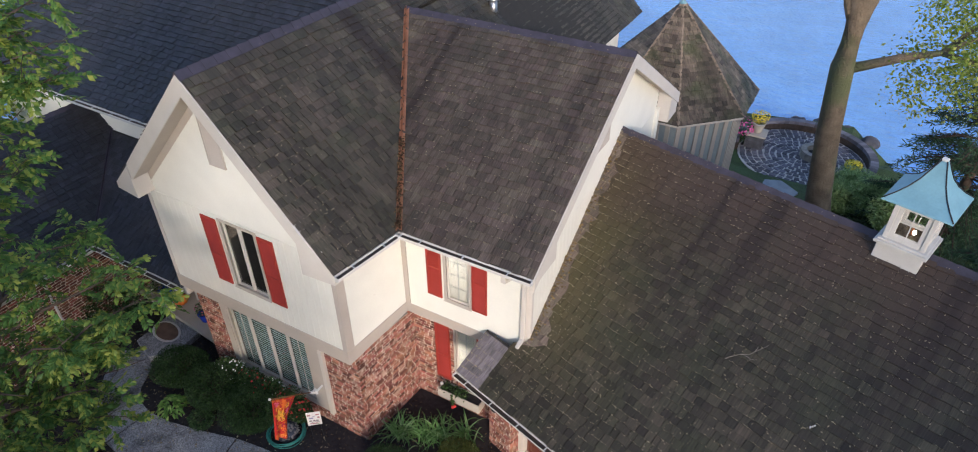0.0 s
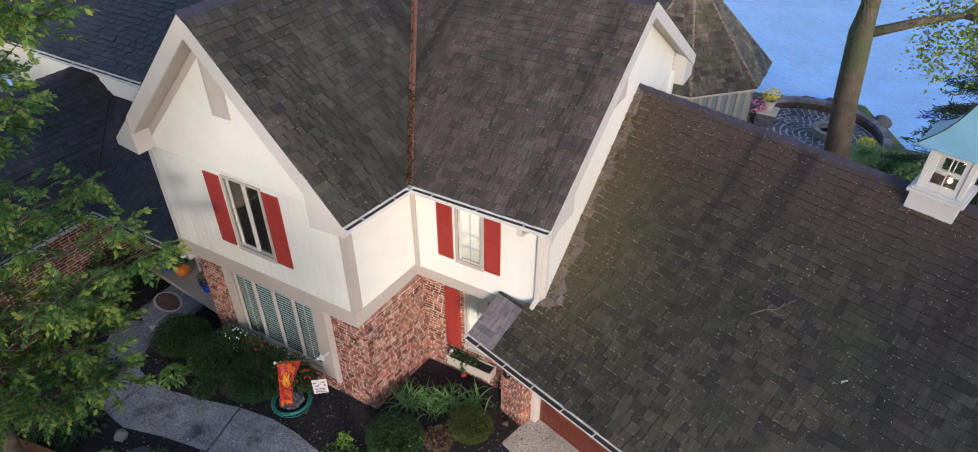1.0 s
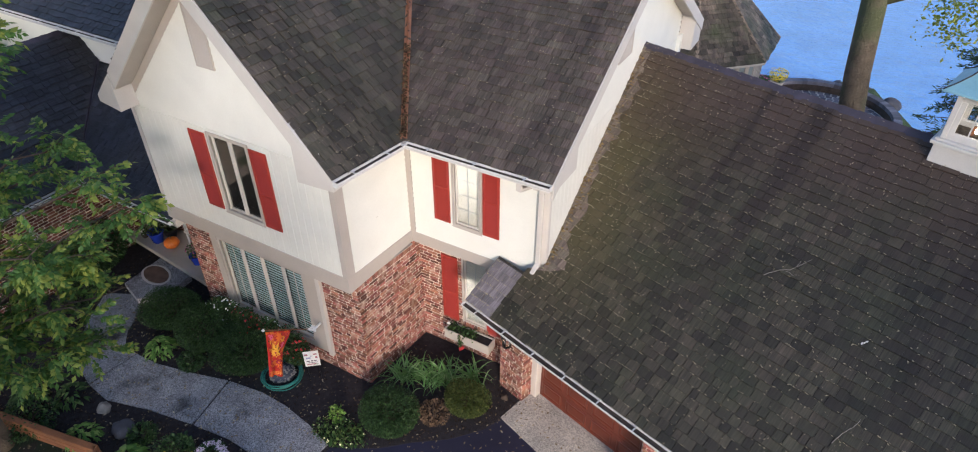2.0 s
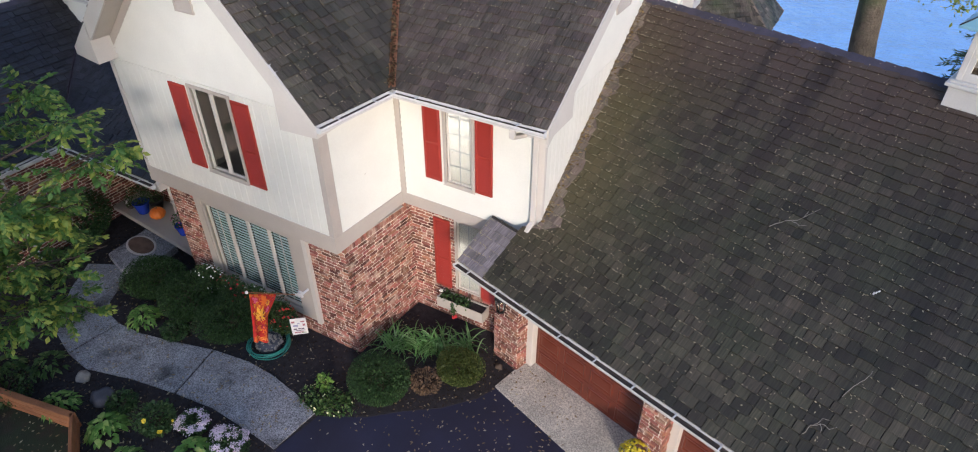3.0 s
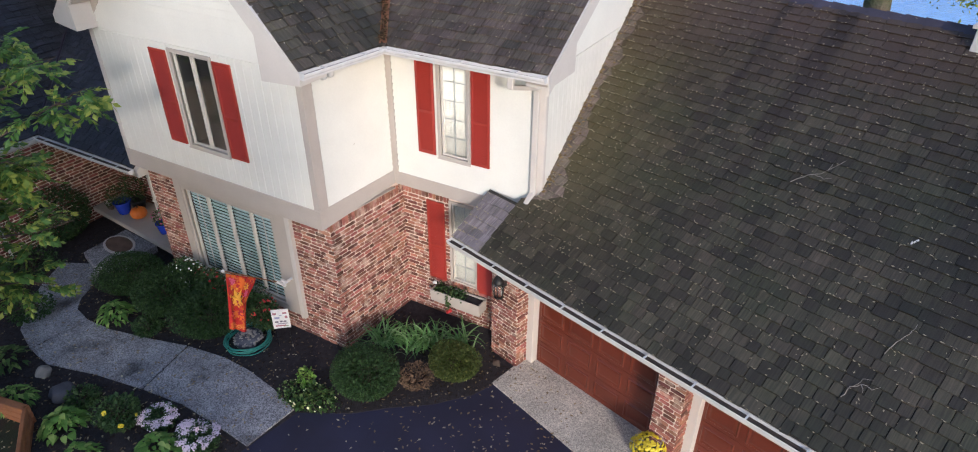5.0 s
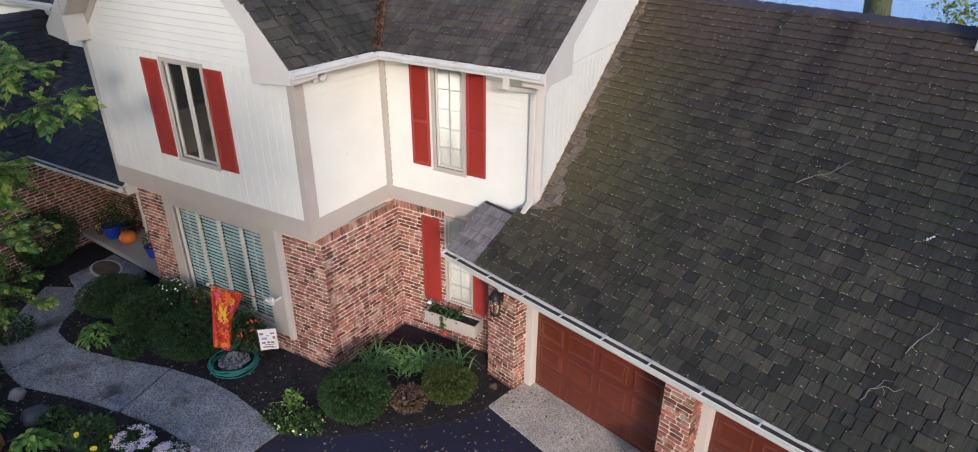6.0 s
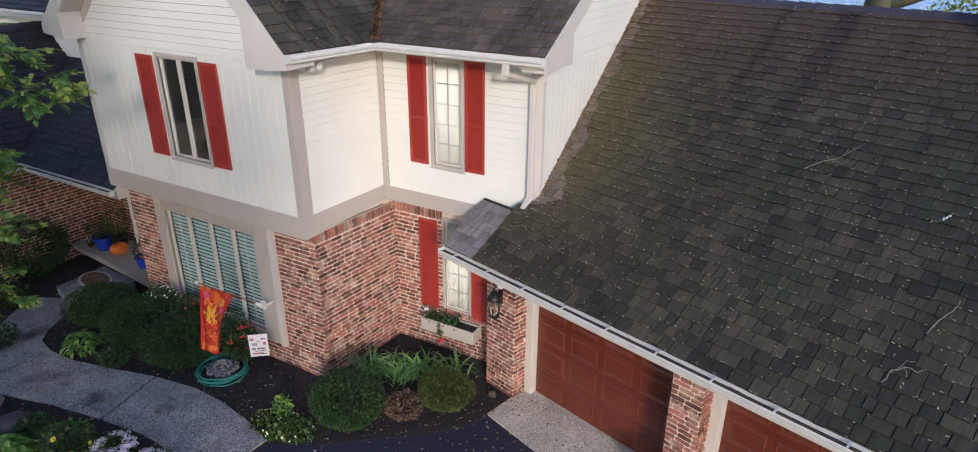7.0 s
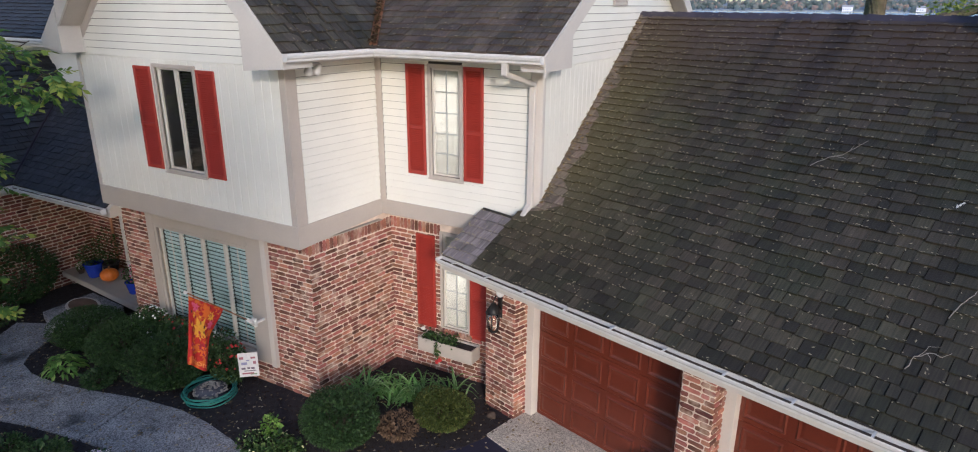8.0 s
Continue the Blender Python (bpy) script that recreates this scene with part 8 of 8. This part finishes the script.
for n, (x, y, rx, rz) in enumerate(((2.5, 28.0, 0.95, 0.75), (3.3, 26.6, 1.1, 0.9), (2.2, 26.6, 0.8, 0.6), (4.2, 25.2, 1.2, 1.0))):
    b = bush("willow_shrub", x, y, rx, rx, rz, 7000, 0.09, M_WILLOW, "feathery pale green shrub by the patio", 610 + n, aspect=0.22, group="feathery shrubs", fill=0.5)
    b.location.z = heights(x, y) - 0.05
for n, (x, y, s) in enumerate(((-0.6, 36.2, 0.45), (0.5, 36.4, 0.5), (1.6, 36.0, 0.55), (2.9, 35.6, 0.45), (7.6, 35.6, 0.9), (9, 35.8, 0.9), (11, 36.2, 1.0))):
    rock(x, y, -2.75, s, M_STONE_DARK, "grey boulder on the lake shore", 20.0 + n, 0.8)
sheet("pavement_flagstone", [(-1.0, 26.8), (0.3, 26.5), (0.5, 27.1), (-0.3, 27.75), (-0.95, 27.5)], -1.42, material("blue_flagstone", (0.27, 0.31, 0.36), 0.85, vary=0.2, scale=3, bump=0.3), "pale blue-grey flagstone landing below the patio", "landing", 0.3)
# white steps rail by the octagonal room
rail = empty("railing", pose(-1.0, 25.0, -1.2))
for a, b in (((0.0, 0.6, 0.55), (1.3, -0.4, 0.4)), ((0.0, 0.6, 0.15), (1.3, -0.4, 0.0))):
    bm = bmesh.new()
    tube(bm, [a, b], 0.05, 6)
    part("rail", bm, M_GUTTER, rail)
for p in ((0.0, 0.6, 0.6), (1.3, -0.4, 0.45)):
    bm = bmesh.new()
    box(bm, p[0] - 0.05, p[0] + 0.05, p[1] - 0.05, p[1] + 0.05, -0.4, p[2], 0.01)
    part("post", bm, M_GUTTER, rail)
tagged(rail, "white garden railing beside the octagonal room", "railing")

# big lakeside tree
big = empty("lakeside_tree", pose(1.95, 22.0, -0.5))
bm = bmesh.new()
tube(bm, [(-0.35, 0, -0.6), (-0.45, 0, 0.4), (-0.80, 0, 2.0), (-1.16, 0, 4.4), (-1.38, 0, 6.6), (-1.40, 0.1, 8.6), (-1.25, 0.3, 10.6), (-0.9, 0.5, 13.5), (-0.7, 0.6, 17)], [0.66, 0.48, 0.40, 0.36, 0.34, 0.40, 0.36, 0.28, 0.12], 16)
part("trunk", bm, M_BARK, big)
BOUGHS = [((-1.3, 0, 6.5), (0.2, 0.3, 7.1), (1.0, 0.5, 7.3), (3.0, 1.2, 8.6)), ((-1.35, 0.1, 7.6), (-1.75, 0.0, 8.4), (-2.1, 0.0, 9.6), (-2.8, 0.2, 13.0)), ((-1.1, 0.3, 10), (1.0, 0.5, 12), (2.5, 1, 13), (4.5, 1.5, 14)), ((1.0, 0.5, 7.3), (2.0, 0.2, 7.2), (3.0, 0.0, 6.9), (4.4, -0.2, 6.3)), ((1.0, 0.5, 7.3), (1.6, 1.4, 7.8), (2.4, 2.2, 8.4), (3.6, 3.2, 9.5))]
r = random.Random(909)
lp = []
for n, lb in enumerate(BOUGHS):
    bm = bmesh.new()
    pts = [Vector(p) for p in lb]
    k = 0.5 if n in (0, 1, 2) else 0.28
    tube(bm, pts, [0.17 * k * 2, 0.13 * k * 2, 0.09 * k * 2, 0.03], 8)
    part("limb", bm, M_BARK, big)
    if n == 1:
        continue
    for _ in range(75):
        t = r.uniform(0.8, 3.0)
        i = min(2, int(t))
        c = pts[i].lerp(pts[i + 1], t - i) + Vector((r.gauss(0, 0.9), r.gauss(0, 0.9), r.gauss(-0.1, 0.75)))
        if c.x < 0.15 or c.z < 5.7:
            continue
        for _ in range(46):
            lp.append((c + Vector((r.gauss(0, 0.28), r.gauss(0, 0.28), r.gauss(0, 0.2))), Vector((r.gauss(0, 1), r.gauss(0, 1), -0.3))))
leaves_mesh("crown", lp, 0.125, M_LEAF_FAR, big, 910, 0.6, label="yellow-green leaves")
tagged(big, "tall lakeside tree with pale brown bark and sparse yellowing leaves", "tree")

# dark spruce beyond the cupola
def spruce(x, y, z, h, w, seed, label):
    s = empty("spruce", pose(x, y, z))
    bm = bmesh.new()
    tube(bm, [(0, 0, -0.2), (0, 0, h * 0.5), (0, 0, h)], [0.22, 0.13, 0.02], 8)
    part("trunk", bm, M_BARK_DARK, s)
    r = random.Random(seed)
    pts = []
    bm = bmesh.new()
    zz = h * 0.06
    while zz < h:
        f = 1 - zz / h
        n = 9 + int(6 * f)
        for k in range(n):
            a = r.uniform(0, math.tau)
            length = w * (f ** 0.8) * r.uniform(0.75, 1.15) + 0.15
            d = Vector((math.cos(a), math.sin(a), 0))
            tip = d * length + Vector((0, 0, zz - 0.18 * length))
            tube(bm, [(0, 0, zz), d * length * 0.5 + Vector((0, 0, zz + 0.02)), tip], [0.03, 0.018, 0.006], 4)
            m = int(64 * length)
            for j in range(m):
                t = 0.2 + 0.8 * j / m
                side = Vector((-d.y, d.x, 0)) * r.gauss(0, 0.28) * (1.15 - t)
                pts.append((Vector((0, 0, zz)).lerp(tip, t) + side + Vector((0, 0, r.gauss(0, 0.03))), d + side * 3))
        zz += h * 0.05
    part("bough_work", bm, M_BARK_DARK, s)["kind"] = "stuff"
    leaves_mesh("needles", pts, 0.19, M_NEEDLE, s, seed, 0.2, label="dark blue-green needle sprays")
    tagged(s, label, "tree", group="spruces")


spruce(5.5, 25.4, -1.1, 9.5, 3.1, 701, "dark blue-green spruce with drooping boughs")
spruce(6.0, 18.0, -0.2, 6.8, 2.2, 702, "dark blue-green spruce with drooping boughs")
b = bush("yew", 6.4, 15.2, 1.2, 1.1, 1.5, 5000, 0.12, M_BOX, "dark rounded yew behind the garage", 703)
b = bush("yew", 7.0, 16.2, 1.6, 1.4, 1.8, 5000, 0.12, M_BOX, "dark rounded yew behind the garage", 704)
b = bush("yew", 9.4, 15.6, 1.6, 1.4, 1.5, 5000, 0.12, M_BOX, "dark rounded yew behind the garage", 705)

# trees beyond the rear wing, and unseen ones in front of the house
def simple_tree(x, y, z, h, w, seed, label, n=9000):
    t = empty("shade_tree", pose(x, y, z))
    bm = bmesh.new()
    tube(bm, [(0, 0, -0.2), (0.1, 0, h * 0.4), (0, 0.1, h * 0.9)], [0.3, 0.2, 0.05], 9)
    part("trunk", bm, M_BARK, t)
    r = random.Random(seed)
    pts = []
    for _ in range(70):
        d = Vector((r.gauss(0, 1), r.gauss(0, 1), r.gauss(0, 1))).normalized()
        c = Vector((d.x * w * r.uniform(0.4, 1), d.y * w * r.uniform(0.4, 1), h * 0.62 + d.z * h * 0.36))
        for _ in range(n // 70):
            pts.append((c + Vector((r.gauss(0, 0.45), r.gauss(0, 0.45), r.gauss(0, 0.35))), d))
    bm = bmesh.new()
    for _ in range(10):
        d = Vector((r.gauss(0, 1), r.gauss(0, 1), 0.7)).normalized()
        tube(bm, [(0, 0, h * 0.35), Vector((0, 0, h * 0.4)) + d * w * 0.5, Vector((0, 0, h * 0.5)) + d * w * 0.9], [0.09, 0.05, 0.02], 5)
    part("limbs", bm, M_BARK, t)
    leaves_mesh("crown", pts, 0.2, M_LEAF_FAR, t, seed, 0.6, label="green leaves turning yellow")
    tagged(t, label, "tree", group="shade trees")


simple_tree(-23.0, 7.0, 0, 7.0, 2.4, 802, "green shade tree beside the side wing")
simple_tree(-5.8, -6.5, 0, 9.5, 2.7, 803, "green shade tree on the front lawn", 14000)
simple_tree(1.6, -8.3, 0, 15.0, 3.2, 805, "tall sparse shade tree on the front lawn", 10000)
simple_tree(-28.5, 17.0, -1.0, 8.5, 2.8, 806, "green shade tree between the wing and the lake")
# out of view, added to dim the right of the garage roof
simple_tree(21.0, -7.5, 0, 15.5, 5.0, 804, "unseen tall tree added to shade the right of the garage roof", 26000)

# ---- far shore ----
verts, faces = [], []
r = random.Random(4)
N = 120
for i in range(N + 1):
    x = -3000 + 6000 * i / N
    h = 24 + 12 * noise.noise(Vector((x * 0.0016, 0, 0))) + 5 * noise.noise(Vector((x * 0.008, 3, 0)))
    verts += [(x, 1500, -2), (x, 1500, 1), (x, 1620, h * 0.6), (x, 1850, h)]
for i in range(N):
    for k in range(3):
        a = i * 4 + k
        faces.append((a, a + 4, a + 5, a + 1))
# distance haze is mixed into the hills' blue-grey colour
M_HILL = material("hazy_shore", (0.20, 0.24, 0.28), 0.95, vary=0.3, scale=0.01, fine=0.05, bump=0)
hill = data_object("backdrop_shore", verts, faces, M_HILL)
tagged(hill, "hazy blue wooded hills of the far shore", "shore", kind="structure")
vs, fs = [], []
for _ in range(2600):
    x = r.uniform(-700, 1800)
    y = r.uniform(1495, 1640)
    z = max(0, (y - 1500) / 120) * 13 - 1
    s = r.uniform(5, 11)
    i = len(vs)
    for k in range(8):
        a = k * math.tau / 8
        vs.append((x + s * 0.55 * math.cos(a) * r.uniform(0.7, 1.2), y - 2, z + s * 0.55 + s * 0.6 * math.sin(a) * r.uniform(0.7, 1.2)))
    vs.append((x, y - 4, z + s * 0.6))
    fs += [(i + k, i + (k + 1) % 8, i + 8) for k in range(8)]
# these leaf colours are greyed to carry the haze as well
M_FARTREE = leaf_material("hazy_trees", (0.20, 0.25, 0.24), (0.38, 0.28, 0.24), 0.95)
tagged(data_object("far_woods", vs, fs, M_FARTREE), "hazy autumn woods along the far shore", "woods", kind="stuff")
M_FARHOUSE = plain("far_house_wall", (0.8, 0.8, 0.82))
M_FARROOF = plain("far_house_roof", (0.35, 0.36, 0.4))
for n, (x, w, h) in enumerate(((205, 26, 9), (262, 16, 7), (480, 18, 8), (150, 14, 7), (620, 20, 8), (340, 12, 6), (560, 10, 6), (60, 15, 7), (-60, 18, 8))):
    hs = empty("lake_house", pose(x + 0.0, 1492, -1))
    bm = bmesh.new()
    box(bm, -w / 2, w / 2, 0, 8, 0, h)
    part("wall", bm, M_FARHOUSE, hs)
    bm = bmesh.new()
    prism(bm, [(-0.6, h), (8.6, h), (4, h + 4)], -w / 2 - 0.6, w / 2 + 0.6, "x")
    part("roof", bm, M_FARROOF, hs)
    for k in range(int(w / 4)):
        bm = bmesh.new()
        u = -w / 2 + 2 + k * 4
        box(bm, u - 0.8, u + 0.8, -0.1, -0.02, h * 0.4, h * 0.4 + 2)
        part("window", bm, M_FARROOF, hs)
    tagged(hs, "far white house on the opposite shore", "house", group="far lake houses")
